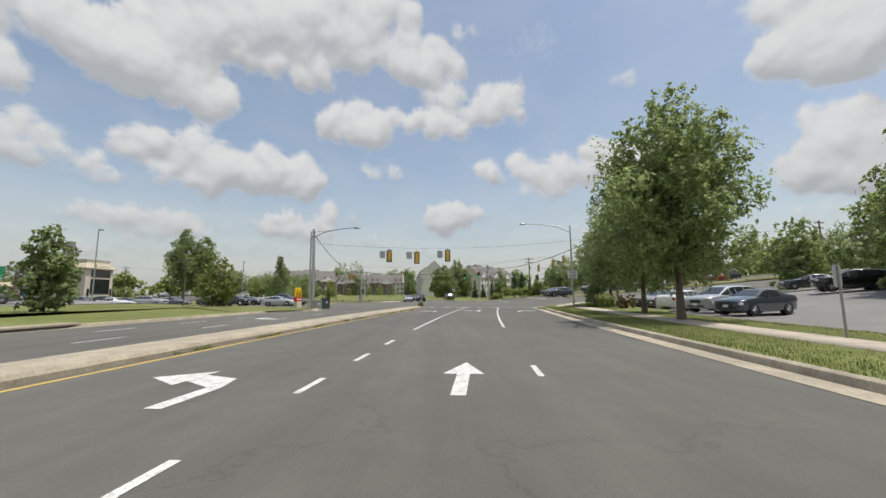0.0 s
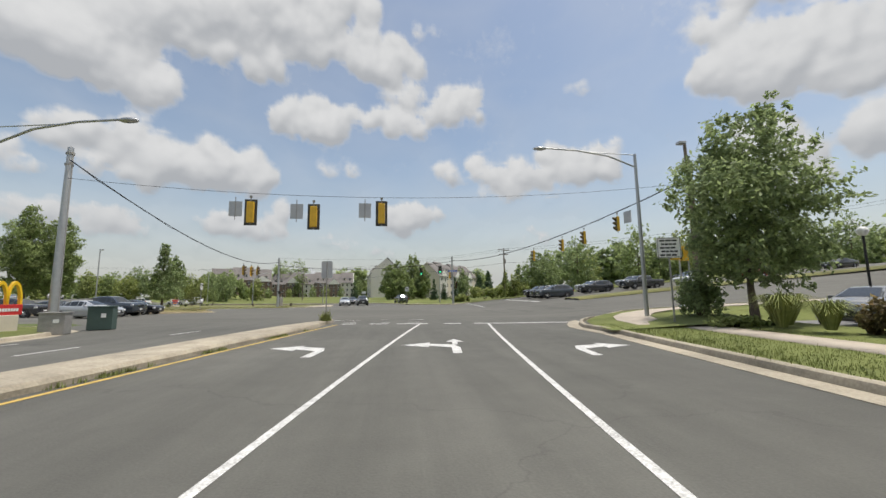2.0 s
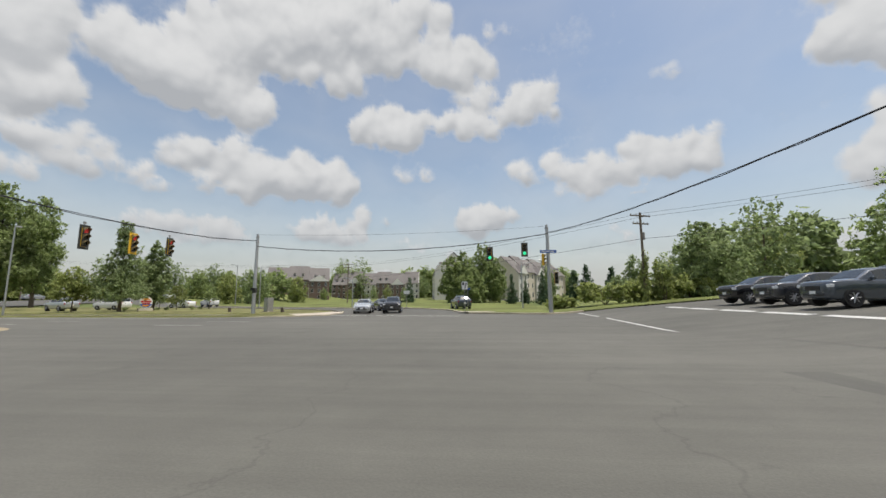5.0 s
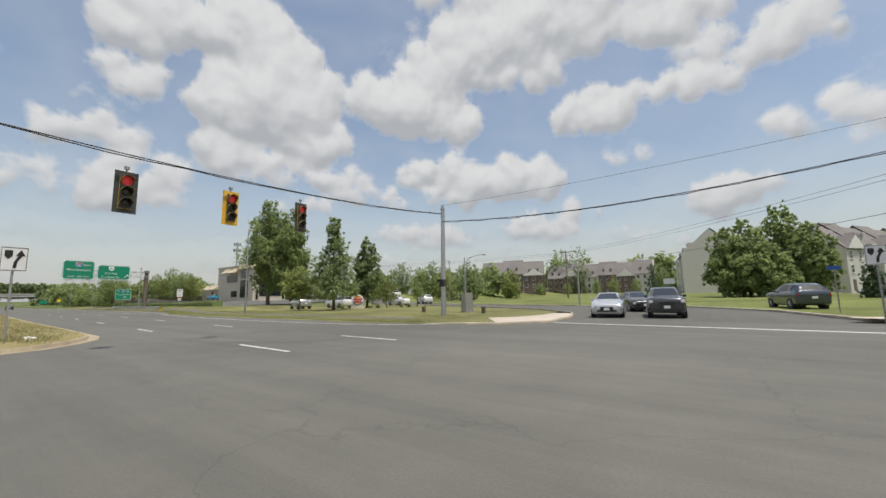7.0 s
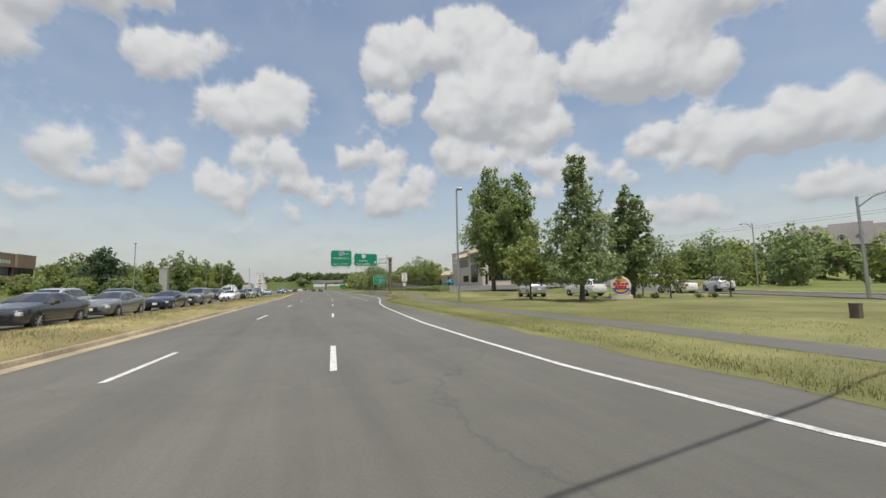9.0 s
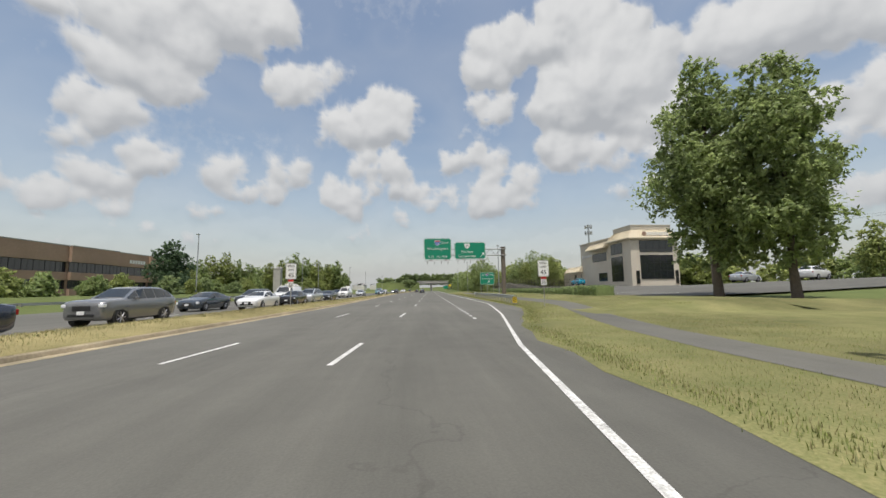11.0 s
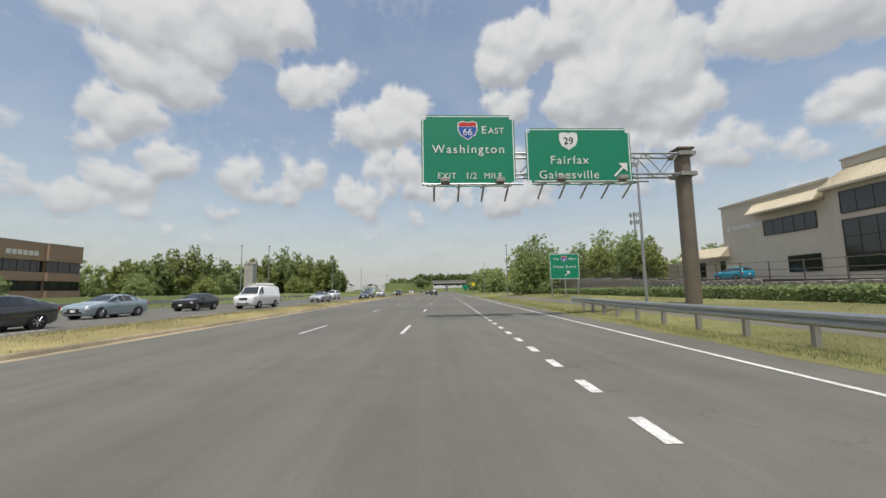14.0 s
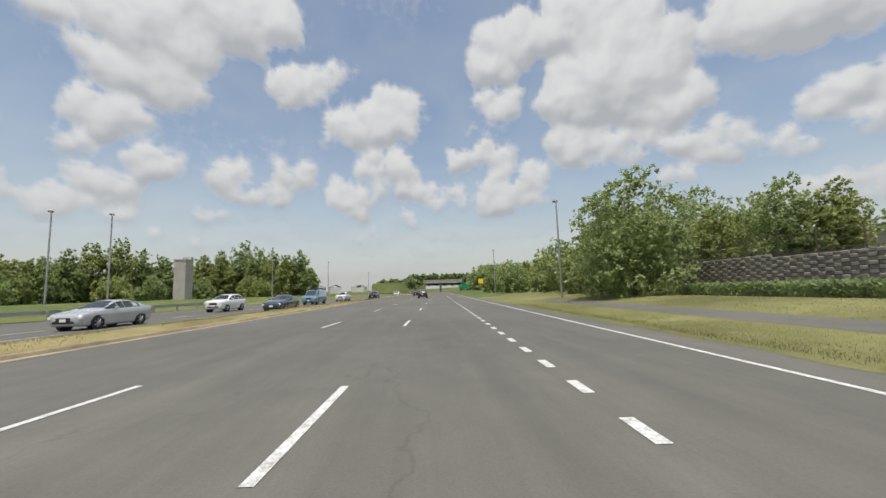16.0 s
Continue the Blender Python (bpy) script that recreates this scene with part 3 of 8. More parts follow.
nt.links.new(hz_mix.outputs["Result"], em.inputs["Color"])
tp = nt.nodes.new("ShaderNodeBsdfTransparent")
mx = nt.nodes.new("ShaderNodeMixShader")
nt.links.new(alpha, mx.inputs[0])
nt.links.new(tp.outputs[0], mx.inputs[1])
nt.links.new(em.outputs[0], mx.inputs[2])
nt.links.new(mx.outputs[0], nt.nodes["Material Output"].inputs["Surface"])
me.materials.append(m)
structure(new("cloud_backdrop", me), "heaped white fair-weather clouds with grey bases in the sky", "sky")

# ---------------------------------------------------------------- land and roads
def axis(fine0, fine1, step, far):
    mid = arange(fine0, fine1, step)
    a, out_lo, s = fine0, [], step
    while a > -far:
        s *= 1.35
        a -= s
        out_lo.append(a)
    a, out_hi, s = fine1, [], step
    while a < far:
        s *= 1.35
        a += s
        out_hi.append(a)
    return out_lo[::-1] + mid + out_hi


def far_rise(x, y):
    d = math.hypot(x + 40, y - 70)
    h = 0.0
    if d > 350:
        h = 14 * smooth01(d, 350, 1500) * (0.6 + 0.4 * noise.noise((x * 0.0015, y * 0.0015, 0)))
    return h


gx, gy = axis(-190, 70, 4, 3600), axis(-60, 240, 4, 3600)
strip("ground", gx, lambda x: [(x, y, gz(x, y) - 0.14 + far_rise(x, y)) for y in gy], M_FIELD)
structure(bpy.data.objects["ground"], "wide green grassy land reaching the horizon", "ground")

EDGE_R = 7.95      # kerb of the approach road, east of the lane line
MED_R, MED_L = -4.75, -6.35
EDGE_L = -16.6


def hw_right(x):
    """North edge of the paved highway, from its lane line."""
    return 4.6 + 3.6 * smooth01(-x, 52, 72) + 0.9 * smooth01(x, -20, -13)


def med_n(x):
    return -7.3 - 0.4 * smooth01(-x, 24, 60) - 0.035 * max(0.0, -x - 80)


def med_s(x):
    return -12.0


NX = (-24.0, -22.4, -21.0, -20.0, -19.4)


def nose_n(x):
    return float(np.interp(x, NX, (-7.3, -7.6, -8.3, -9.1, -10.2))) if x > -24 else med_n(x)


def nose_s(x):
    return float(np.interp(x, NX, (-12.0, -12.0, -11.9, -11.6, -10.8))) if x > -24 else -12.0


# approach road
strip("road_approach", arange(-90, 52, 3), lambda y: [(xa(y) + o, y, 0.0) for o in (EDGE_L - 0.3, -8, -2, 4, EDGE_R + 0.3)], M_ASPHALT)
structure(bpy.data.objects["road_approach"], "worn grey asphalt approach road with turn lanes", "road")


def hz(x, y=75.0):
    """Height of the road that rises eastward."""
    k = 0.45 + 0.55 * smooth01(y, 44, 62)
    return k * (0.085 * max(0.0, x - 10) * smooth01(x, 8, 16) if x < 80 else 5.95 + 0.03 * (x - 80))


# highway, wide at the crossing, rising eastward
strip("road_highway", arange(220, 32, 6) + arange(32, -190, 2)[1:] + arange(-190, -1500, 40)[1:],
      lambda x: [(x, yh(x) + o, 0.004 + hz(x, yh(x) + o)) for o in ((-30.5, -26, -20, -15, -10, -2, 3, hw_right(x)) if x < -12 else (-30.4, -26, -20, -15, -10, -2, 3, 11.5))], M_ASPHALT_HW)
structure(bpy.data.objects["road_highway"], "grey asphalt divided highway crossing the approach road", "road")
# north leg, bending west behind the corner lawn
SX, SY = (-95, -60, -40, -31, -24, -15.5, -11.6, -10.2), (136, 124, 115.5, 110.5, 105.5, 99.5, 95, 90)
NX_, NY_ = (-91, -56, -36, -26, -18, -5.5, 0, 1.8, 2.6, 5, 9.5, 13.4), (143, 131, 121, 116.5, 112.5, 106.5, 99.5, 93.5, 89.6, 88.6, 87.3, 87.8)
LEG = [((-10.2, 80), (13, 80)), ((-10.2, 90), (2.4, 90)), ((-11.6, 95), (0.8, 98)), ((-15.5, 99.5), (-5.5, 106.5)), ((-24, 105.5), (-18, 112.5)), ((-31, 110.5), (-26, 116.5)), ((-40, 115.5), (-36, 121)), ((-60, 124), (-56, 131)), ((-95, 136), (-91, 143))]


def south_kerb(x):
    return float(np.interp(x, SX, SY))


def north_kerb(x):
    return float(np.interp(x, NX_, NY_))


def leg_row(k):
    i = min(int(k), len(LEG) - 2)
    f = k - i
    (a, b), (c, d) = LEG[i], LEG[i + 1]
    p = (a[0] + (c[0] - a[0]) * f, a[1] + (c[1] - a[1]) * f)
    q = (b[0] + (d[0] - b[0]) * f, b[1] + (d[1] - b[1]) * f)
    pts = [(p[0] + (q[0] - p[0]) * g, p[1] + (q[1] - p[1]) * g) for g in (-0.04, 0.25, 0.5, 0.75, 1.04)]
    return [(x, y, -0.004 + (gz(x, y) + 0.03 if y > 96 else 0.0)) for x, y in pts]


strip("road_north", arange(0, 8, 0.25), leg_row, M_ASPHALT)
structure(bpy.data.objects["road_north"], "asphalt street bending west on the far side", "road")
strip("road_gusset", arange(40, 60, 2), lambda y: [(x, y, -0.008 + hz(x, y)) for x in (-20, -10, 0, 8, 11, 13, 15, 17, 19.5, 22)], M_ASPHALT)
structure(bpy.data.objects["road_gusset"], "asphalt of the crossing's mouth", "road")


def line_band(name, runs, w, z, material, label):
    bm = bmesh.new()
    for pts in runs:
        band(bm, pts, w, z)
    return structure(part(name, bm, material), label, "road marking")


# lane lines of the approach road
solidL = [[(xa(y), y) for y in arange(15.6, 43.0, 2)]]
solidR = [[(xa(y) + 3.65, y) for y in arange(16.5, 42.3, 2)]]
dashL = [[(xa(y), y), (xa(y + 1.0), y + 1.0)] for y in (-6, -3.2, -0.4, 2.4, 5.6, 8.3, 11.0)]
dashR = [[(xa(y) + 3.65, y), (xa(y + 1.0) + 3.65, y + 1.0)] for y in (-5.4, -1.2, 6.6)]
line_band("lane_line_left", solidL + dashL, 0.11, 0.006, M_WHITE_LINE, "worn white lane line, solid towards the stop line")
line_band("lane_line_right", solidR + dashR, 0.11, 0.006, M_WHITE_LINE, "worn white lane line, solid towards the stop line")
line_band("edge_line_yellow", [[(xa(y) + MED_R + 0.28, y) for y in arange(-40, 43.5, 2)]], 0.12, 0.006, M_YELLOW_LINE, "faded yellow edge line along the median")
line_band("stop_line", [[(-1.7, 44.0), (-0.95, 43.9)], [(-0.2, 43.7), (0.8, 43.45)], [(1.3, 43.3), (2.9, 42.9)], [(3.75, 42.75), (4.65, 42.6)], [(5.3, 42.5), (7.0, 42.2), (11.6, 41.9)]], 0.35, 0.007, M_WHITE_LINE, "worn white stop line across the approach")
line_band("stop_line_thin", [[(-3.4, 47.6), (-1.0, 47.2)], [(0.3, 47.0), (0.7, 46.95)], [(2.0, 46.8), (2.9, 46.7)], [(-1.9, 45.2), (-1.1, 45.05)], [(0.4, 44.6), (0.9, 44.5)], [(1.9, 44.3), (2.7, 44.2)]], 0.13, 0.007, M_WHITE_LINE, "thin faded white crosswalk line")
dashA2 = [[(xa(y) - 9.9, y), (xa(y + 1.8) - 9.9, y + 1.8)] for y in (6.5, 12, 17.5, 23, 28.5, 34, 39.5)]
dashA3 = [[(xa(y) - 13.2, y), (xa(y + 1.8) - 13.2, y + 1.8)] for y in (9, 16, 20.5, 25, 30, 35.5)]
line_band("lane_line_far_side", dashA2 + dashA3, 0.12, 0.006, M_WHITE_LINE, "worn white dashes of the lanes beyond the median")


def arrow(kind, m, name="lane_arrow"):
    """A painted lane arrow, 2.4 m long; kind: straight, left, right, or straight_left."""
    bm = bmesh.new()

    def poly(pts):
        bm.faces.new([bm.verts.new((a, b, 0)) for a, b in pts])
    if kind == "straight":
        poly([(-0.11, 0), (0.11, 0), (0.11, 1.45), (-0.11, 1.45)])
        poly([(-0.36, 1.45), (0.36, 1.45), (0, 2.6)])
    else:
        s = -1 if "left" in kind else 1
        poly([(-0.12, 0), (0.12, 0), (0.12, 1.1), (-0.12, 1.1)])
        q = [(-0.12 * s, 1.104), (0.12 * s, 1.104), (0.8 * s, 1.5), (0.8 * s, 1.98), (0.05 * s, 1.72)]
        poly(q if s > 0 else q[::-1])
        h = [(0.78 * s, 1.2), (1.6 * s, 1.72), (0.78 * s, 2.3)]
        poly(h if s > 0 else h[::-1])
        if kind.startswith("straight"):
            poly([(-0.08, 1.73), (0.08, 1.73), (0.08, 2.4), (-0.08, 2.4)])
            poly([(-0.28, 2.4), (0.28, 2.4), (0, 3.2)])
    bmesh.ops.recalc_face_normals(bm, faces=bm.faces)
    ob = part(name, bm, M_WHITE_LINE)
    ob.matrix_basis = m
    return structure(ob, "worn white %s arrow painted on the lane" % kind.replace("_", " and "), "road marking")


for y, kind, o in ((4.9, "left", -1.45), (5.4, "straight", 2.3), (32.2, "left", -1.65), (32.2, "straight_left", 2.1), (31.2, "right", 5.45)):
    arrow(kind, pose(xa(y) + o, y, 0.008, 0, 0, -6.0))
arrow("left", pose(xa(24) - 11.5, 26, 0.008, 0, 0, 174))

# lane lines of the highway
def lane_y(x):
    """The lane line drifts south towards the crossing."""
    return yh(x) - 1.45 * min(1.0, max(0.0, 1 - (-x - 20) / 54))


d1 = [[(x, lane_y(x)), (x - 3.0, lane_y(x - 3.0))] for x in [-24.3 - 12.9 * k for k in range(-1, 26)]]
d2 = [[(x, lane_y(x) - 3.5), (x - 3.0, lane_y(x - 3.0) - 3.5)] for x in [-25 - 12.9 * k for k in range(-1, 26)]]
d3 = [[(x, yh(x) + 3.4), (x - 0.7, yh(x - 0.7) + 3.4)] for x in [-60.6 - 1.68 * k for k in range(96)]]
d4 = [[(x, yh(x) - 15.4), (x - 3.0, yh(x - 3.0) - 15.4)] for x in [-30 - 12.2 * k for k in range(25)]]
d5 = [[(x, yh(x) - 19.0), (x - 3.0, yh(x - 3.0) - 19.0)] for x in [-33 - 12.2 * k for k in range(25)]]
line_band("highway_lane_dashes", d1, 0.12, 0.011, M_WHITE_LINE, "white lane dashes of the highway")
line_band("highway_inner_dashes", d2, 0.12, 0.011, M_WHITE_LINE, "white lane dashes of the highway")
line_band("exit_lane_dashes", d3, 0.16, 0.011, M_WHITE_LINE, "short white dashes beside the exit lane")
line_band("opposing_lane_dashes", d4 + d5, 0.14, 0.011, M_WHITE_LINE, "white dashes of the opposing lanes")
edge = [(-14.6, 82.9), (-17, 81.8), (-19.5, 81.2), (-23, 80.95), (-27, 81.0), (-32, 81.2), (-38, 81.75), (-45, 82.4), (-52, 83.4), (-58, 84.6), (-63.5, 85.7), (-67, 86.25), (-71, 86.9)] + [(x, yh(x) + 6.75) for x in arange(-78, -300, 12)]
line_band("highway_edge_line", [edge], 0.12, 0.011, M_WHITE_LINE, "solid white edge line of the highway")
line_band("highway_median_line", [[(x, yh(x) + med_n(x) + 0.35) for x in arange(-24, -300, 8)]], 0.09, 0.011, M_YELLOW_FADED, "faded yellow line along the grassy median")
line_band("highway_north_stop", [[(-9.6, 86.1), (2.2, 84.8)]], 0.3, 0.011, M_WHITE_LINE, "white stop line of the far street")
for k in range(5):
    yk = 66.0 + 3.6 * k
    line_band("highway_east_stop", [[(17.6 + 0.15 * k, yk), (17.7 + 0.15 * k, yk + 2.9)]], 0.5, lambda x, y: hz(x, y) + 0.02, M_WHITE_LINE, "worn white stop bar on the rising road")
line_band("turn_guide", [[(11.5, 68), (12.2, 78.5)], [(12.3, 80.5), (12.6, 88)]], 0.16, lambda x, y: hz(x, y) + 0.015, M_WHITE_LINE, "white guide line in the crossing")
# tar seams of the crossing
line_band("tar_seam", [[(-16.5, 73.0), (-14, 74.5), (-13, 77.5)], [(9, 36), (6, 38.5), (9.3, 40)]], 0.05, 0.009, M_DARK_MARK, "dark tar seam on the asphalt")
# small uneven dark patches on the asphalt
for px, py, pw, ph in ((-4.3, 22.6, 0.42, 0.3), (12.5, 52, 0.5, 0.3), (14.2, 56, 0.5, 0.3)):
    bm = bmesh.new()
    bmesh.ops.create_circle(bm, cap_ends=True, segments=14, radius=1, matrix=Matrix.LocRotScale((px, py, 0.0115), None, (pw, ph, 1)))
    for v in bm.verts:
        v.co.xy += Vector((noise.noise(v.co * 3), noise.noise(v.co * 3 + Vector((5, 0, 0))))) * 0.12
    structure(part("dark_patch", bm, M_DARK_MARK), "small dark patch on the asphalt", "road patch")

# median of the approach road: a concrete island
my = arange(-60, 41, 3)
bm = bmesh.new()
prof = [(MED_L, -0.1), (MED_L, 0.1), (MED_L + 0.07, 0.18), (MED_L + 0.8, 0.2), (MED_R - 0.07, 0.18), (MED_R, 0.1), (MED_R, -0.1)]
rings = []
for y in my + [42.5, 44, 45.2, 45.8]:
    k = 1 if y <= 41 else max(0.12, 1 - (y - 41) / 5.2)
    c = (MED_L + MED_R) / 2
    rings.append([bm.verts.new((xa(y) + c + (o - c) * k, y, z)) for o, z in prof])
for a, b in zip(rings, rings[1:]):
    for j in range(len(prof) - 1):
        bm.faces.new((a[j], b[j], b[j + 1], a[j + 1]))
bm.faces.new(rings[-1])
bmesh.ops.recalc_face_normals(bm, faces=bm.faces)
structure(part("median_island", bm, M_KERB, smooth=40), "long stained concrete median with weeds in its joints", "median")

# kerbs of the approach road
corner = [(xa(y) + EDGE_R, y) for y in arange(-60, 36, 3)] + [(9.4, 38.6), (10.0, 40.2), (10.9, 41.9), (12.0, 43.4), (13.4, 44.7), (15.5, 45.9, hz(15.5, 46)), (18.5, 46.6, hz(18.5, 46)), (24, 46.4, hz(24, 46))] + [(x, 46.4 - 0.05 * (x - 24), hz(x, 46)) for x in (32, 45, 60)]
kerb_run("kerb_east", corner, "sunlit concrete kerb and gutter beside the verge", side=-1, gutter=0.55)
cornerL = [(xa(y) + EDGE_L, y) for y in arange(-60, 34, 3)] + [(-12.6, 37), (-13.0, 40), (-14.2, 42.6), (-16.5, 44.6), (-20, 45.8), (-30, 46.6), (-60, 48)]
kerb_run("kerb_west", cornerL, "concrete kerb of the far verge", side=1, gutter=0.4)

# verge, sidewalk and lawn east of the approach road
ys = arange(-60, 37.5, 2.5)
structure(strip("lawn_verge_east", ys, lambda y: [(xa(y) + EDGE_R + 0.15, y, 0.13), (xa(y) + 9.3, y, 0.17), (xa(y) + 10.6, y, 0.17)], M_GRASS), "mown green verge between kerb and sidewalk", "lawn")
structure(strip("sidewalk_east", ys, lambda y: [(xa(y) + 10.6, y, 0.1), (xa(y) + 10.6, y, 0.2), (xa(y) + 12.0, y, 0.2), (xa(y) + 12.0, y, 0.1)], M_WALK), "pale concrete sidewalk between two strips of lawn", "sidewalk")
structure(strip("lawn_lot_edge", arange(-60, 37.5, 2.5), lambda y: [(xa(y) + 12.0, y, 0.17), (xa(y) + 13, y, 0.19), (xa(y) + 14.6, y, 0.14)] if y < 26 else [(xa(y) + 12.0, y, 0.17), (xa(y) + 14, y, 0.22), (xa(y) + 16.0, y, 0.2)], M_GRASS), "green lawn strip with mulch under the trees", "lawn")
structure(strip("parking_lot", arange(-40, 40, 4), lambda y: [(xa(y) + o, y, gz(xa(y) + o, y) + 0.03) for o in (14.5, 20, 26, 34, 46)], M_LOT), "pale asphalt parking lot sloping upward", "parking lot")
# corner lawn and its sidewalk
bm = bmesh.new()
inner = [(9.0, 35.5), (9.75, 38.5), (10.4, 40.2), (11.3, 41.7), (12.4, 43.1), (13.7, 44.3), (15.7, 45.4), (18.5, 46.1), (24, 46.0), (60, 44.2)]
rim = [bm.verts.new((a, b, 0.15 + hz(a, 46))) for a, b in inner]
back = [bm.verts.new((a, b, 0.2 + hz(a, 46))) for a, b in [(15, 35.5), (16, 37.5), (16.2, 38.2), (16.6, 39), (17, 39.6), (17.8, 40), (18.6, 40.4), (20.5, 40.5), (25, 40), (60, 36)]]
foot = [bm.verts.new((v.co.x + 2.0, v.co.y - 2.0, v.co.z - 0.9)) for v in back]
for i in range(len(rim) - 1):
    bm.faces.new((rim[i], back[i], back[i + 1], rim[i + 1]))
    bm.faces.new((back[i], foot[i], foot[i + 1], back[i + 1]))
bmesh.ops.recalc_face_normals(bm, faces=bm.faces)
structure(part("lawn_corner", bm, M_GRASS), "green lawn on the street corner", "lawn")
bm = bmesh.new()
band(bm, [(11.6, 36.5), (12.2, 39), (13.2, 41), (14.6, 42.6), (16.8, 43.9), (20, 44.3), (30, 43.6)], 1.7, lambda x, y: 0.215 + hz(x, 46))
structure(part("sidewalk_corner", bm, M_WALK), "concrete sidewalk round the street corner", "sidewalk")

# west of the approach road: a lawn rising to a parking lot
structure(strip("lawn_west", arange(-60, 46, 3), lambda y: [(xa(min(y, 33)) + o - max(0, y - 36) * 0.3, y, 0.14 + 0.035 * max(0, -o - 17)) for o in (EDGE_L - 0.15, -18.5, -22, -26, -32, -40)], M_GRASS), "green lawn sloping up from the kerb", "lawn")
west_round = [(xa(31) + EDGE_L, 31), (xa(33) + EDGE_L, 33.5), (-12.6, 37), (-13.0, 40), (-14.2, 42.6), (-16.5, 44.6), (-20, 45.8), (-30, 46.6)]
structure(strip("lawn_west_corner", list(range(len(west_round))), lambda k: [(west_round[k][0] - 0.12, west_round[k][1] - 0.1, 0.15), (west_round[k][0] * 0.5 - 11, west_round[k][1] * 0.5 + 17, 0.3), (-24, 36, 0.5)], M_GRASS), "green lawn rounding the street corner", "lawn")
structure(strip("lot_west", arange(-60, 46, 6), lambda y: [(xa(min(y, 33)) + o, y, 0.14 + 0.035 * min(40, -o - 17) + 0.03) for o in (-36, -50, -70)], M_LOT), "asphalt parking lot above the lawn", "parking lot")

# highway verges
bank = arange(-13, -190, 2)
structure(strip("lawn_highway_north", bank, lambda x: [(x, yh(x) + o, (0.008 if k == 0 else 0.07) + gz(x, yh(x) + o)) for k, o in enumerate([hw_right(x) - 0.35 + 0.12 * math.sin(x * 1.7), hw_right(x) + 0.7] + [min(9.4 + 0.95 * q, south_kerb(x) - yh(x) - 0.2) for q in range(13)])], M_DRY), "half-dry mown grass verge of the highway", "lawn")
structure(strip("lawn_highway_back", arange(-14, -75, 4), lambda x: [(x, yh(x) + o, 0.066 + gz(x, yh(x) + o)) for o in ([20.6 + f * max(0.0, south_kerb(x) - yh(x) - 20.8) for f in (0, 0.2, 0.4, 0.7, 1)] if x > -62 else (20.6, 21.3, 21.8, 22.3, 22.8))], M_DRY), "half-dry lawn behind the highway verge", "lawn")
bm = bmesh.new()
band(bm, [(x, yh(x) + 7.8 + 4.0 * smooth01(-x, 50, 75)) for x in arange(-19, -160, 4)], 1.5, lambda x, y: gz(x, y) + 0.078)
structure(part("path_highway", bm, M_ASPHALT_HW), "narrow grey asphalt path through the verge", "path")
structure(strip("lawn_field_north", arange(-91, -8.2, 3) + arange(-7.8, 13.4, 1.4), lambda x: [(x, north_kerb(x) + o, 0.1 + max(gz(x, north_kerb(x) + o), hz(x, north_kerb(x) + o))) for o in (0.1, 3, 8, 16, 30, 60, 110, 190)], M_GRASS), "wide mown field in front of the townhouses", "lawn")
kerb_run("kerb_north", [(x, north_kerb(x), gz(x, north_kerb(x)) + hz(x, 85)) for x in arange(-56, 13.2, 1.5)], "pale kerb along the mown field", side=1)
bm = bmesh.new()
bmesh.ops.create_circle(bm, cap_ends=True, segments=20, radius=1, matrix=Matrix.LocRotScale((3.6, 90.6, 0.2), None, (1.9, 0.9, 1)))
structure(part("ramp_north", bm, M_WALK), "tan sidewalk ramp at the street's corner", "sidewalk")
# grassy highway median with kerb
structure(strip("highway_median", [-19.5, -20.0, -20.6, -21.2, -22.0, -23.0] + arange(-24, -420, 4), lambda x: [(x, yh(x) + o, z) for o, z in ((nose_n(x) - 0.1, 0.14), ((nose_n(x) * 2 + nose_s(x)) / 3, 0.16 + 0.14 * smooth01(-x, 19.5, 24)), ((nose_n(x) + nose_s(x) * 2) / 3, 0.16 + 0.14 * smooth01(-x, 19.5, 24)), (nose_s(x) + 0.1, 0.14))], M_MEDIAN), "dry yellow grass of the highway median", "lawn")
nose = [(x, yh(x) + med_n(x)) for x in arange(-420, -24, 6)] + [(x, yh(x) + nose_n(x)) for x in (-22.4, -21, -20, -19.4)] + [(-19.35, yh(-19.4) - 10.5)] + [(x, yh(x) + nose_s(x)) for x in (-19.4, -20, -21, -22.4)] + [(x, yh(x) - 12.0) for x in arange(-24, -420, 6)]
kerb_run("kerb_median", nose, "worn dusty kerb round the grassy median", side=-1, gutter=0.35, h=0.13, material=M_KERB_TAN)
# corner of the far street
bm = bmesh.new()
pts = [(-26, 83.2), (-16, 83.0), (-11.6, 83.7), (-9.9, 86.2), (-10.2, 91), (-11.6, 94.5)]
lo = [bm.verts.new((a, b, 0.1 if a > -12 else 0.0)) for a, b in pts]
hi = [bm.verts.new((a, b, 0.12 + gz(a, b) if a > -15 else gz(a, b))) for a, b in [(-26, 84.8), (-17.5, 86.2), (-14.2, 87.4), (-12.9, 88.9), (-12.3, 91.3), (-12.4, 93.5)]]
in_ = [bm.verts.new((a, b, (0.09 if a > -14 else 0.02) + gz(a, b))) for a, b in [(-26, 97), (-22, 97), (-20, 97), (-18, 97), (-15.5, 97), (-13.2, 95.6)]]
for i in range(5):
    f1 = bm.faces.new((lo[i], lo[i + 1], hi[i + 1], hi[i]))
    f1.material_index = 1 if i > 1 else 0
    bm.faces.new((hi[i], hi[i + 1], in_[i + 1], in_[i]))
bmesh.ops.recalc_face_normals(bm, faces=bm.faces)
structure(part("lawn_corner_north", bm, [M_DRY, M_WALK]), "dry corner lawn with a tan sidewalk ramp", "lawn")
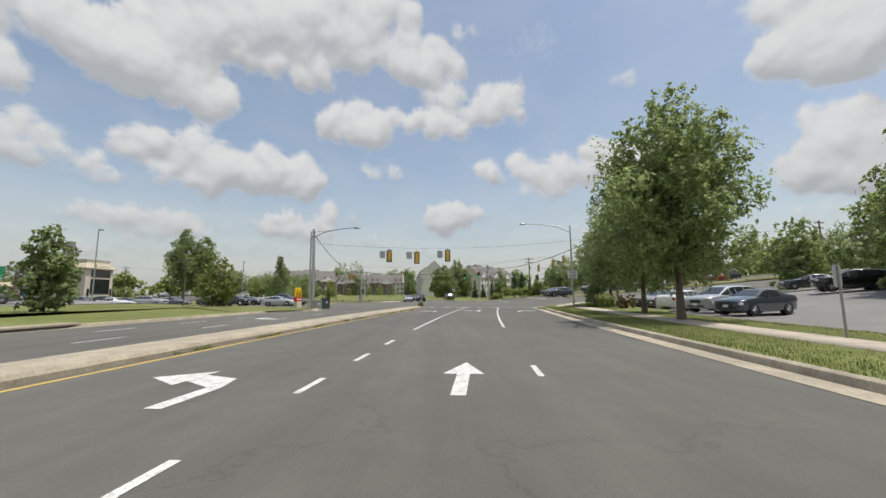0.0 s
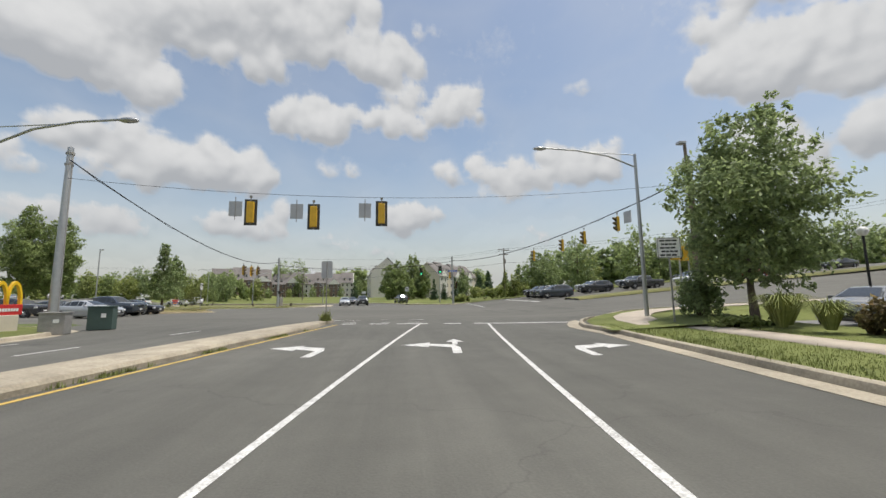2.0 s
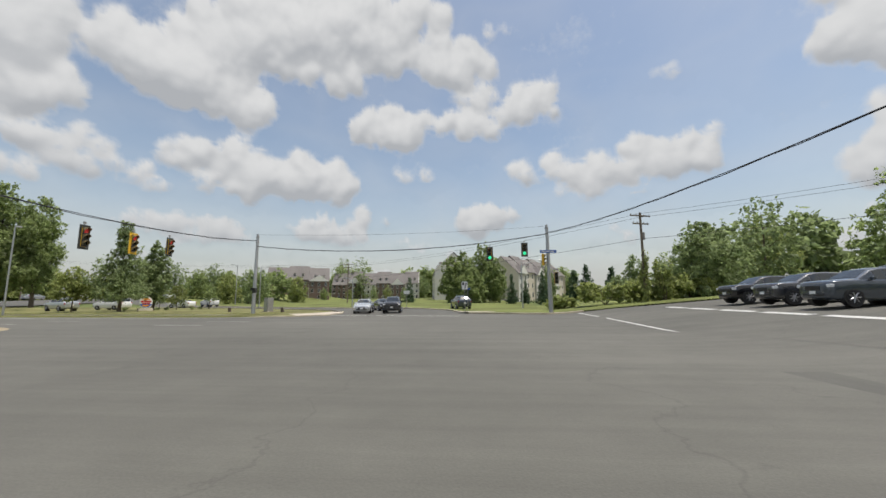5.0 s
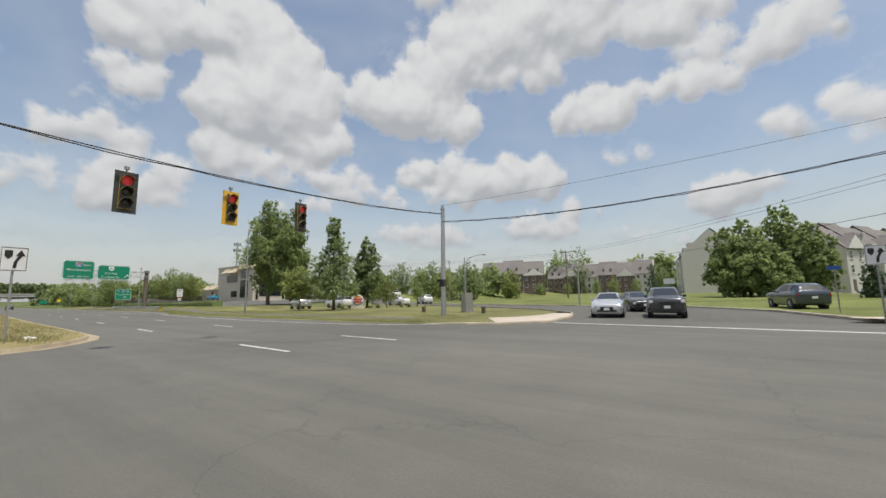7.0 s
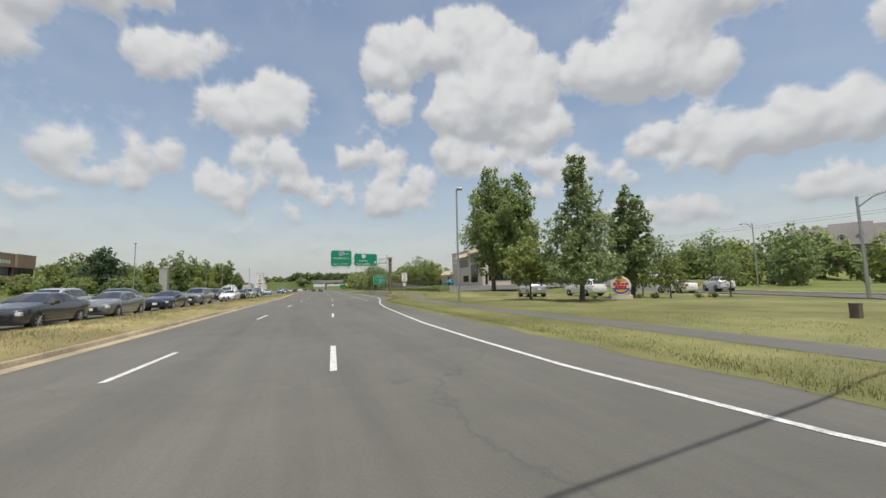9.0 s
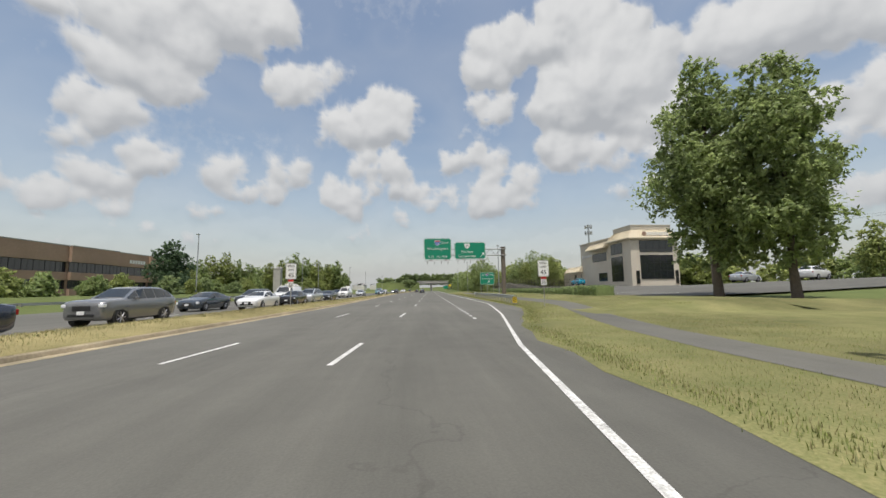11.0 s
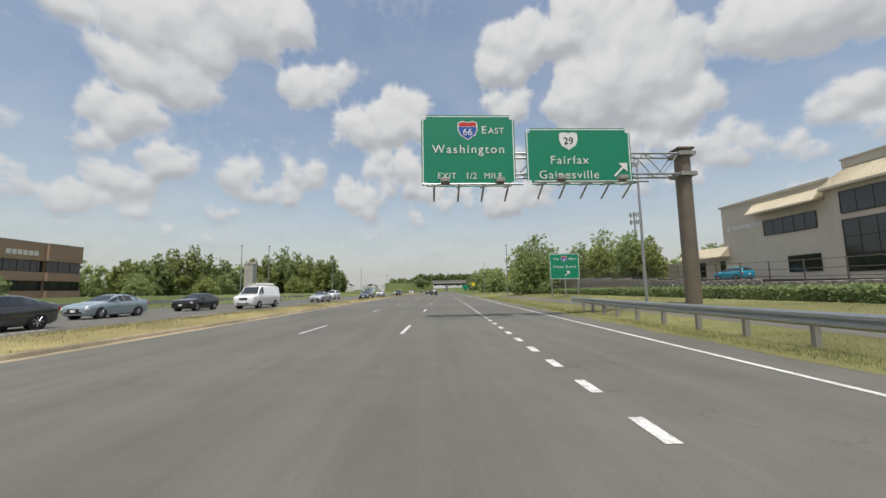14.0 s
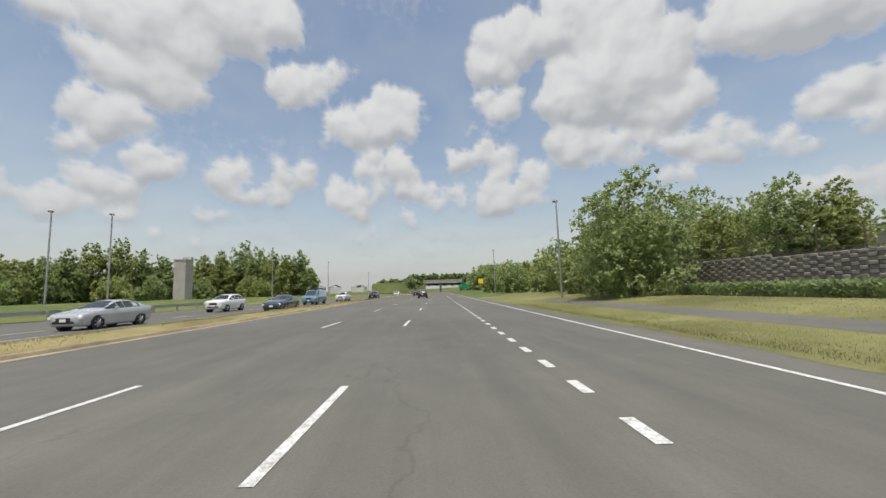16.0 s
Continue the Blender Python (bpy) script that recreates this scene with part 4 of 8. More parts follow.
kerb_run("kerb_corner_north", [(-15.5, 82.9, -0.14), (-14, 83.0, -0.06), (-11.5, 83.6, -0.04), (-9.8, 86.2, -0.04), (-10.2, 91, -0.04), (-11.5, 95, 0.0)] + [(x, south_kerb(x), gz(x, south_kerb(x))) for x in (-15.5, -20, -24, -31, -40, -52)], "low kerb round the dry corner lawn", side=1)
structure(strip("lawn_highway_south", arange(-24, -400, 4), lambda x: [(x, yh(x) + o, z) for o, z in ((-30.4, 0.05), (-33, 0.15), (-40, 0.45), (-60, 0.6), (-90, 0.7))], M_GRASS), "green verge beyond the opposing lanes", "lawn")
# east side beyond the crossing
structure(strip("lawn_east_north", arange(13.4, 120, 5), lambda x: [(x, yh(x) + o, 0.1 + hz(x)) for o in (11.6, 14, 22, 40)], M_GRASS), "rough green verge beside the rising road", "lawn")
structure(strip("median_east", arange(20, 120, 5), lambda x: [(x, yh(x) + o, z + hz(x)) for o, z in ((-15.5, 0.03), (-15.3, 0.17), (-12, 0.25), (-11.8, 0.03))], M_DRY), "dry grass median of the rising road", "lawn")

# ---------------------------------------------------------------- kinds of things
def crown_mesh(name, blobs, count, leaf, material, seed, droop=0.2, shell=0.55):
    """Leaves in clumps: blobs are (x, y, z, rx, ry, rz); leaves gather in small clumps near each blob's skin."""
    rng = np.random.default_rng(seed)
    vol = np.array([b[3] * b[4] * b[5] for b in blobs]) ** 0.75
    share = (vol / vol.sum() * count).astype(int) + 1
    V, Fc = [], []
    base = 0
    for b, n in zip(blobs, share):
        clumps = max(6, n // 13)
        d = rng.normal(size=(clumps, 3))
        d /= np.linalg.norm(d, axis=1)[:, None]
        r = shell + (1 - shell) * rng.random((clumps, 1)) ** 0.6
        r *= 1 + 0.16 * rng.normal(size=(clumps, 1))
        cc = d * r
        pick = rng.integers(0, clumps, n)
        csz = 0.08 + 0.1 * rng.random((clumps, 1))
        p = cc[pick] + rng.normal(size=(n, 3)) * csz[pick]
        p = p * np.array(b[3:6]) + np.array(b[0:3])
        nrm = rng.normal(size=(n, 3)) + d[pick] * 0.9 + np.array((0, 0, 0.9))
        nrm /= np.linalg.norm(nrm, axis=1)[:, None]
        t = np.cross(nrm, rng.normal(size=(n, 3)))
        t /= np.linalg.norm(t, axis=1)[:, None]
        u = np.cross(nrm, t)
        s = leaf * (0.6 + 0.8 * rng.random((n, 1)))
        q = np.stack([p - t * s, p + u * s * 0.55 - nrm * s * 0.15, p + t * s * 1.1 - np.array((0, 0, droop)) * s, p - u * s * 0.55 - nrm * s * 0.15], 1)
        V.append(q.reshape(-1, 3))
    V = np.concatenate(V)
    n = len(V) // 4
    me = bpy.data.meshes.new(name)
    me.from_pydata(V.tolist(), [], (np.arange(n * 4).reshape(n, 4)).tolist())
    me.materials.append(material)
    return me


def limb_mesh(h, r, spread, seed, first=0.25, n=9, lean=0.0):
    rng = random.Random(seed)
    bm = bmesh.new()
    p, k = Vector((0, 0, -0.15)), 6
    pts = [p]
    for i in range(1, k + 1):
        pts.append(Vector((lean * i / k + rng.uniform(-1, 1) * h * 0.01, rng.uniform(-1, 1) * h * 0.01, h * 0.86 * i / k)))
    for i in range(k):
        cyl(bm, pts[i], pts[i + 1], r * (1 - 0.85 * i / k) * (1.35 if i == 0 else 1), r * (1 - 0.85 * (i + 1) / k), 8, caps=False)
    for i in range(n):
        f = first + (0.85 - first) * i / n
        a = i * 2.4 + rng.uniform(-0.4, 0.4)
        q = Vector((lean * f, 0, h * 0.86 * f))
        ln = spread * (1 - 0.55 * f) * rng.uniform(0.7, 1.0)
        mid = q + Vector((math.cos(a) * ln * 0.5, math.sin(a) * ln * 0.5, ln * 0.38))
        end = q + Vector((math.cos(a) * ln, math.sin(a) * ln, ln * 0.62))
        cyl(bm, q, mid, r * 0.4 * (1 - f * 0.6), r * 0.22 * (1 - f * 0.6), 5, caps=False)
        cyl(bm, mid, end, r * 0.22 * (1 - f * 0.6), r * 0.07, 5, caps=False)
    return bm


def tree(name, label, h, w, shape, count, leaf, material, seed, x=0, y=0, z=0, trunk=None, clear=0.18, category="tree", group=""):
    """A tree h high and w wide: round, oval, cone, column or spread crown."""
    rng = random.Random(seed)
    ob = thing(name, label, category, group, pose(x, y, z))
    part("trunk", limb_mesh(h, trunk or h * 0.016, w * 0.37, seed, first=clear + 0.05), M_BARK, ob, smooth=50)
    blobs = []
    n = 16 if shape != "cone" else 20
    for i in range(n):
        f = (i + 0.5) / n
        zz = h * (clear + (1 - clear) * f)
        if shape == "pin":
            rad = w * 0.5 * (1 - f) ** 0.75 * (0.7 + 0.3 * (i % 3 == 0)) + 0.2
        elif shape == "cone":
            rad = w * 0.5 * (1 - f) ** 0.85 + 0.15
        elif shape == "column":
            rad = w * 0.5 * (math.sin(math.pi * (0.12 + 0.8 * f)) ** 0.5)
        elif shape == "oval":
            rad = w * 0.5 * math.sin(math.pi * (0.16 + 0.8 * f)) ** 0.7
        else:
            rad = w * 0.5 * math.sin(math.pi * (0.24 + 0.68 * f)) ** 0.75
        k = max(3, int(rad / (w * 0.5) * 7))
        for j in range(k):
            a = 2 * math.pi * (j + rng.random()) / k + i * 1.7
            rr = rad * rng.uniform(0.2, 0.84)
            br = max(w * 0.09, rad * rng.uniform(0.2, 0.4))
            blobs.append((math.cos(a) * rr, math.sin(a) * rr, zz + rng.uniform(-0.5, 0.5) * h / n, br, br, br * rng.uniform(0.6, 0.9) + h * 0.02))
    crown = new("crown", crown_mesh("crown", blobs, count, leaf, material, seed, droop=0.4))
    crown.parent = ob
    return ob


def bush(name, label, w, d, h, count, leaf, material, seed, x, y, z, category="shrub", group="", rz=0):
    rng = random.Random(seed)
    ob = thing(name, label, category, group, pose(x, y, z, 0, 0, rz))
    blobs = []
    for i in range(9):
        blobs.append((rng.uniform(-0.33, 0.33) * w, rng.uniform(-0.33, 0.33) * d, h * rng.uniform(0.25, 0.62), w * rng.uniform(0.16, 0.26), d * rng.uniform(0.16, 0.26), h * rng.uniform(0.25, 0.4)))
    me = crown_mesh("foliage", blobs, count, leaf, material, seed, shell=0.4)
    f = new("foliage", me)
    f.parent = ob
    bm = bmesh.new()
    for i in range(6):
        a = i * 1.05
        cyl(bm, (0, 0, -0.05), (math.cos(a) * w * 0.25, math.sin(a) * d * 0.25, h * 0.6), 0.04, 0.015, 5)
    part("woody_base", bm, M_BARK, ob)
    return ob


# ---- vehicles. Stations along the length: y, half width, sill, belt, roof, half width of the roof
CARS = {
    "sedan": (4.8, [(-2.4, .56, .36, .66, .69, .42), (-2.34, .74, .26, .76, .79, .56), (-2.2, .85, .21, .83, .86, .66), (-1.9, .9, .19, .9, .93, .72), (-1.3, .92, .18, .97, 1.02, .75), (-1.02, .92, .18, 1.0, 1.08, .74), (-0.15, .92, .18, 1.01, 1.43, .58), (0.25, .92, .18, 1.02, 1.49, .6), (0.85, .92, .18, 1.04, 1.47, .59), (1.3, .92, .18, 1.06, 1.38, .57), (1.95, .91, .2, 1.1, 1.16, .68), (2.25, .86, .26, 1.09, 1.13, .68), (2.36, .76, .34, 1.02, 1.05, .6), (2.4, .6, .42, .96, .98, .48)], .345),
    "suv": (4.75, [(-2.37, .56, .46, .94, .98, .42), (-2.32, .78, .36, 1.04, 1.08, .58), (-2.18, .9, .3, 1.1, 1.14, .7), (-1.9, .95, .27, 1.14, 1.18, .76), (-1.35, .96, .25, 1.16, 1.22, .78), (-1.05, .96, .25, 1.17, 1.25, .78), (-0.35, .96, .25, 1.17, 1.66, .64), (0.1, .96, .25, 1.18, 1.74, .67), (0.75, .96, .25, 1.19, 1.75, .67), (1.45, .96, .25, 1.21, 1.72, .66), (1.95, .95, .27, 1.23, 1.6, .62), (2.24, .91, .34, 1.22, 1.28, .7), (2.34, .82, .42, 1.12, 1.15, .64), (2.37, .7, .5, 1.02, 1.04, .56)], .385),
    "minivan": (5.1, [(-2.55, .72, .36, .8, .84, .56), (-2.46, .92, .26, .94, .98, .7), (-2.1, .98, .22, 1.03, 1.07, .78), (-1.6, .99, .2, 1.08, 1.13, .8), (-1.35, .99, .2, 1.1, 1.16, .8), (-0.4, .99, .2, 1.12, 1.65, .67), (0.1, .99, .2, 1.12, 1.74, .7), (0.9, .99, .2, 1.13, 1.75, .7), (1.7, .99, .2, 1.14, 1.72, .69), (2.2, .98, .23, 1.15, 1.65, .67), (2.45, .95, .3, 1.14, 1.2, .74), (2.55, .86, .4, .95, .97, .66)], .35),
    "hatch": (4.2, [(-2.1, .68, .36, .72, .76, .52), (-2.04, .85, .26, .84, .88, .64), (-1.75, .88, .2, .92, .96, .7), (-1.15, .89, .18, 1.0, 1.05, .72), (-0.9, .89, .18, 1.02, 1.08, .72), (-0.15, .89, .18, 1.04, 1.44, .57), (0.25, .89, .18, 1.05, 1.5, .59), (0.85, .89, .18, 1.08, 1.48, .58), (1.3, .89, .19, 1.11, 1.42, .57), (1.75, .87, .24, 1.15, 1.3, .56), (2.0, .84, .32, 1.1, 1.14, .62), (2.1, .74, .42, .95, .97, .56)], .33),
    "van": (5.7, [(-2.85, .82, .42, .95, .99, .64), (-2.75, .98, .32, 1.12, 1.16, .78), (-2.4, 1.0, .28, 1.2, 1.24, .82), (-1.95, 1.01, .28, 1.25, 1.31, .84), (-1.8, 1.01, .28, 1.27, 1.34, .84), (-1.25, 1.01, .28, 1.29, 2.02, .77), (-0.8, 1.01, .28, 1.3, 2.12, .8), (0.4, 1.01, .28, 1.3, 2.13, .8), (1.6, 1.01, .28, 1.3, 2.13, .8), (2.6, 1.0, .3, 1.3, 2.1, .79), (2.8, .98, .38, 1.27, 2.02, .77), (2.85, .92, .48, 1.22, 1.95, .73)], .375),
    "pickup": (5.6, [(-2.8, .74, .46, 1.02, 1.06, .62), (-2.72, .95, .36, 1.14, 1.18, .76), (-2.3, .99, .32, 1.2, 1.24, .82), (-1.6, 1.0, .3, 1.23, 1.28, .84), (-1.3, 1.0, .3, 1.24, 1.3, .84), (-0.7, 1.0, .3, 1.25, 1.76, .68), (-0.3, 1.0, .3, 1.26, 1.83, .71), (0.4, 1.0, .3, 1.27, 1.83, .71), (0.95, 1.0, .3, 1.27, 1.78, .7), (1.12, 1.0, .3, 1.27, 1.3, .86), (2.65, .99, .36, 1.26, 1.29, .88), (2.8, .94, .46, 1.18, 1.2, .82)], .4),
}


def car(kind, colour, label, x, y, heading, z=0.0, group="", rack=False, lights=False, category="car"):
    """A vehicle that faces the heading (degrees, 0 is +y)."""
    length, st, wr = CARS[kind]
    ob = thing({"suv": "suv", "pickup": "pickup_truck", "van": "cargo_van", "minivan": "minivan", "hatch": "hatchback"}.get(kind, "sedan"), label, category, group, pose(x, y, z, 0, 0, heading + 180))
    body, panes = bmesh.new(), {}
    rings = []
    for (yy, w, sill, belt, roof, rw) in st:
        mid = sill + (belt - sill) * 0.55
        pr = [(0, sill), (w * 0.86, sill), (w * 0.97, sill + 0.1), (w, mid), (w * 0.975, belt - 0.05), (w * 0.93, belt), (rw + (w * 0.9 - rw) * 0.06, roof - 0.06 if roof - belt > 0.2 else belt + (roof - belt) * 0.5), (rw - 0.1, roof), (0, roof + 0.015)]
        rings.append((yy, belt, roof, pr))
    vs = [[body.verts.new((sx * px, yy, pz)) for sx, (px, pz) in [(1, q) for q in pr] + [(-1, q) for q in pr[-2:0:-1]]] for yy, belt, roof, pr in rings]
    n = len(vs[0])
    tall = [r[2] - r[1] > 0.2 for r in rings]
    for i in range(len(vs) - 1):
        for j in range(n):
            jj = (j + 1) % n
            q = (vs[i][j], vs[i][jj], vs[i + 1][jj], vs[i + 1][j])
            body.faces.new(q)
            if kind == "van" and i > 5:
                continue
            if j in (5, n - 6) and (tall[i] or tall[i + 1]):
                panes.setdefault(("side_window", j, i), []).append(q)
            elif tall[i] != tall[i + 1] and j in (6, 7, n - 8, n - 7):
                panes.setdefault(("windshield" if tall[i + 1] else "rear_window", 0, 0), []).append(q)
    panes = {k: [[v.co.copy() for v in q] for q in qs] for k, qs in panes.items()}
    body.faces.new(vs[0])
    body.faces.new(vs[-1][::-1])
    bmesh.ops.recalc_face_normals(body, faces=body.faces)
    es = [e for e in body.edges if e.is_manifold and e.calc_face_angle(0) > 0.5]
    bmesh.ops.bevel(body, geom=es, offset=0.025, segments=1, affect="EDGES")
    part("body", body, PAINTS[colour], ob, smooth=38)
    for (pn, _, _), qs in panes.items():
        glass = bmesh.new()
        c = sum((p for q in qs for p in q), Vector()) / (4 * len(qs))
        nrm = sum(((q[2] - q[0]).cross(q[3] - q[1]) for q in qs), Vector()).normalized()
        if nrm.dot(c - Vector((0, 0.1, 0.7))) < 0:
            nrm = -nrm
        kk = 0.91 if pn == "side_window" else 0.94
        for q in qs:
            glass.faces.new([glass.verts.new(c + (p - c) * kk + nrm * 0.012) for p in q])
        bmesh.ops.remove_doubles(glass, verts=glass.verts[:], dist=0.002)
        bmesh.ops.recalc_face_normals(glass, faces=glass.faces)
        part(pn, glass, M_CARGLASS, ob, "tinted dark glass")
    front, back = st[0][0], st[-1][0]
    fw, fb = max(q[1] for q in st) - 0.07, st[1][3] + 0.01
    wy = length * 0.305
    for sx in (-1, 1):
        for yy in (-wy, wy * 0.93):
            bm = bmesh.new()
            cyl(bm, (sx * (fw + 0.075), yy, wr), (sx * (fw - 0.14), yy, wr), wr, n=20)
            es = [e for e in bm.edges if e.calc_face_angle(0) > 1]
            bmesh.ops.bevel(bm, geom=es, offset=0.03, segments=2, affect="EDGES")
            wheel = part("wheel", bm, M_TYRE, ob, "black tyre", smooth=40)
            bm = bmesh.new()
            xo = sx * (fw + 0.077)
            cyl(bm, (xo, yy, wr), (xo - sx * 0.03, yy, wr), wr * 0.2, n=10)
            for k in range(7):
                a = k * 2 * math.pi / 7
                cyl(bm, (xo, yy, wr), (xo, yy + math.cos(a) * wr * 0.64, wr + math.sin(a) * wr * 0.64), 0.03, 0.022, 5)
            cyl(bm, (xo + sx * 0.004, yy, wr), (xo - sx * 0.03, yy, wr), wr * 0.7, n=20, caps=False)
            part("rim", bm, M_RIM, wheel, "spoked alloy rim")
            bm = bmesh.new()
            cyl(bm, (sx * (fw + 0.062), yy, wr + 0.01), (sx * (fw - 0.2), yy, wr + 0.01), wr * 1.14, n=22)
            part("wheel_well", bm, M_BLACK, ob)
        box_part("headlight", (sx * st[2][1] * 0.56, sx * st[2][1] * 0.98, st[1][0] - 0.02, st[1][0] + 0.2, fb - 0.2, fb - 0.05), M_HEADLIGHT, ob, "clear headlight", bevel=0.03)
        box_part("tail_light", (sx * fw * 0.66, sx * fw * 0.97, back - 0.25, back - 0.02, st[-2][3] - 0.26, st[-2][3] - 0.06), M_TAIL, ob, "red tail light", bevel=0.03)
        i0 = next(i for i in range(len(st)) if tall[i])
        my_ = st[i0][0] - 0.28
        box_part("mirror", (sx * (fw + 0.02), sx * (fw + 0.2), my_ - 0.05, my_ + 0.07, st[i0][3] - 0.02, st[i0][3] + 0.13), PAINTS[colour], ob, bevel=0.03)
    box_part("grille", (-fw * 0.42, fw * 0.42, front - 0.02, front + 0.12, fb - 0.33, fb - 0.12), M_BLACK, ob, "dark grille", bevel=0.02)
    box_part("bumper_intake", (-fw * 0.62, fw * 0.62, front - 0.015, front + 0.14, st[0][2] + 0.0, st[0][2] + 0.12), M_BLACK, ob, bevel=0.02)
    box_part("plate", (-0.15, 0.15, front - 0.035, front + 0.02, st[0][2] + 0.09, st[0][2] + 0.24), M_SIGNWHITE, ob, "pale number plate")
    box_part("rear_plate", (-0.15, 0.15, back - 0.02, back + 0.03, st[-1][3] - 0.3, st[-1][3] - 0.15), M_SIGNWHITE, ob, "pale number plate")
    if rack:
        bm = bmesh.new()
        zr = max(s[4] for s in st) + 0.1
        ya, yb = (-0.9, length * 0.42)
        for sx in (-0.6, 0.6):
            cyl(bm, (sx, ya, zr), (sx, yb, zr), 0.03, n=6)
            for yy in arange(ya, yb, 1.0):
                cyl(bm, (sx, yy, zr), (sx, yy, zr - 0.12), 0.02, n=5)
        for yy in arange(ya, yb, 0.7):
            cyl(bm, (-0.6, yy, zr), (0.6, yy, zr), 0.02, n=5)
        if kind == "van":
            cyl(bm, (0.35, ya - 0.4, zr + 0.1), (0.35, yb, zr + 0.1), 0.09, n=8)
            cyl(bm, (0.1, ya - 0.4, zr + 0.06), (0.1, yb, zr + 0.06), 0.05, n=8)
        part("roof_rack", bm, M_TRIMWHITE if colour == "white" else M_BLACK, ob)
    return ob


# ---- signals
def signal(lit, facing, x, y, z, yellow_face=False, label="", plate=True, group="span-wire signals"):
    """Three-lens head hanging at z (its middle) and facing the heading."""
    ob = thing("traffic_signal", label, "traffic signal", group, pose(x, y, z, 0, 0, facing))
    box_part("housing", (-0.17, 0.17, -0.14, 0.06, -0.53, 0.53), M_SIGYEL, ob, "yellow housing", bevel=0.03)
    bm = bmesh.new()
    if plate:
        bx(bm, -0.3, -0.175, 0.0, 0.012, -0.66, 0.66)
        bx(bm, 0.175, 0.3, 0.0, 0.012, -0.66, 0.66)
        bx(bm, -0.175, 0.175, 0.0, 0.012, 0.535, 0.66)
        bx(bm, -0.175, 0.175, 0.0, 0.012, -0.66, -0.535)
        part("backplate", bm, M_SIGYEL if yellow_face else M_SIGDARK, ob, "yellow backplate" if yellow_face else "black backplate")
    front = new("front_panel", bpy.data.meshes.new("front_panel"))
    bm = bmesh.new()
    bx(bm, -0.165, 0.165, 0.06, 0.075, -0.52, 0.52)
    bm.to_mesh(front.data)
    bm.free()
    front.data.materials.append(M_SIGDARK)
    front.parent = ob
    for k, zz in enumerate((0.35, 0.0, -0.35)):
        bm = bmesh.new()
        cyl(bm, (0, 0.075, zz), (0, 0.095, zz), 0.145, 0.12, n=18)
        on = (lit == "red" and k == 0) or (lit == "green" and k == 2)
        part("lens", bm, (M_RED if lit == "red" else M_GREEN) if on else M_LENSOFF, ob, ("glowing %s lens" % lit) if on else "unlit lens", smooth=40)
        bm = bmesh.new()
        ring = []
        for i in range(11):
            a = math.radians(-30 + 24 * i)
            ring.append((math.cos(a) * 0.155, zz + math.sin(a) * 0.155, 0.27 if 2 <= i <= 8 else 0.16))
        for (xa_, za_, da), (xb_, zb_, db) in zip(ring, ring[1:]):
            v = [bm.verts.new(c) for c in ((xa_, 0.07, za_), (xb_, 0.07, zb_), (xb_, db, zb_), (xa_, da, za_))]
            bm.faces.new(v)
        bmesh.ops.remove_doubles(bm, verts=bm.verts[:], dist=0.001)
        bmesh.ops.solidify(bm, geom=bm.faces[:], thickness=0.012)
        part("visor", bm, M_VISOR, ob)
    bm = bmesh.new()
    cyl(bm, (0, -0.04, 0.53), (0, -0.04, 0.8), 0.025, n=8)
    bx(bm, -0.06, 0.06, -0.08, 0.0, 0.74, 0.84)
    part("hanger", bm, M_STEEL_DULL, ob)
    bm = bmesh.new()
    cyl(bm, (0, -0.04, -0.53), (0, -0.04, -0.66), 0.02, n=8)
    part("drip_tube", bm, M_STEEL_DULL, ob)
    return ob


def sign_panel(parent, w, h, y=0.0, z=0.0, face=None, name="panel", border=None, r=0.0):
    """A sign board facing -y of its thing, with aluminium back."""
    bm = bmesh.new()
    bx(bm, -w / 2, w / 2, y - 0.012, y + 0.012, z - h / 2, z + h / 2)
    if r:
        es = [e for e in bm.edges if abs(e.verts[0].co.y - e.verts[1].co.y) > 0.02]
        bmesh.ops.bevel(bm, geom=es, offset=r, segments=4, affect="EDGES")
    for f in bm.faces:
        f.material_index = 1 if f.calc_center_median().y > y + 0.01 else 0
    ob = part(name, bm, [face, M_SIGNBACK], parent)
    if border:
        bm = bmesh.new()
        t, g = border[1], border[2]
        for a in ((-w / 2 + g, w / 2 - g, h / 2 - g - t, h / 2 - g), (-w / 2 + g, w / 2 - g, -h / 2 + g, -h / 2 + g + t), (-w / 2 + g, -w / 2 + g + t, -h / 2 + g + t, h / 2 - g - t), (w / 2 - g - t, w / 2 - g, -h / 2 + g + t, h / 2 - g - t)):
            bx(bm, a[0], a[1], y - 0.017, y - 0.0125, z + a[2], z + a[3])
        part("border", bm, border[0], ob)
    return ob


def words(parent, body, size, x, y, z, material, spacing=1.0):
    return text_mesh("lettering", body, size, pose(x, y, z, 90, 0, 0), material, parent, spacing=spacing)


def bars(parent, x0, x1, y, z, h, material, n=1):
    bm = bmesh.new()
    for i in range(n):
        a = x0 + (x1 - x0) * i / n
        bx(bm, a, a + (x1 - x0) / n * 0.82, y - 0.004, y, z - h / 2, z + h / 2)
    return part("lettering", bm, material, parent)


def post_sign(name, label, x, y, z, heading, post_h, w, h, face, category="road sign", border=None, round_post=False, two=False):
    """A board on a post; heading is the way that its face looks."""
    ob = thing(name, label, category, "", pose(x, y, z, 0, 0, heading + 180))
    bm = bmesh.new()
    for px in ((-w * 0.38, w * 0.38) if two else (0,)):
        bx(bm, px - 0.03, px + 0.03, 0.015, 0.055, -0.2, post_h)
    part("post", bm, M_STEEL_DULL, ob)
    sign_panel(ob, w, h, 0.0, post_h - h / 2 + 0.03, face, border=border, r=0.04)
    return ob


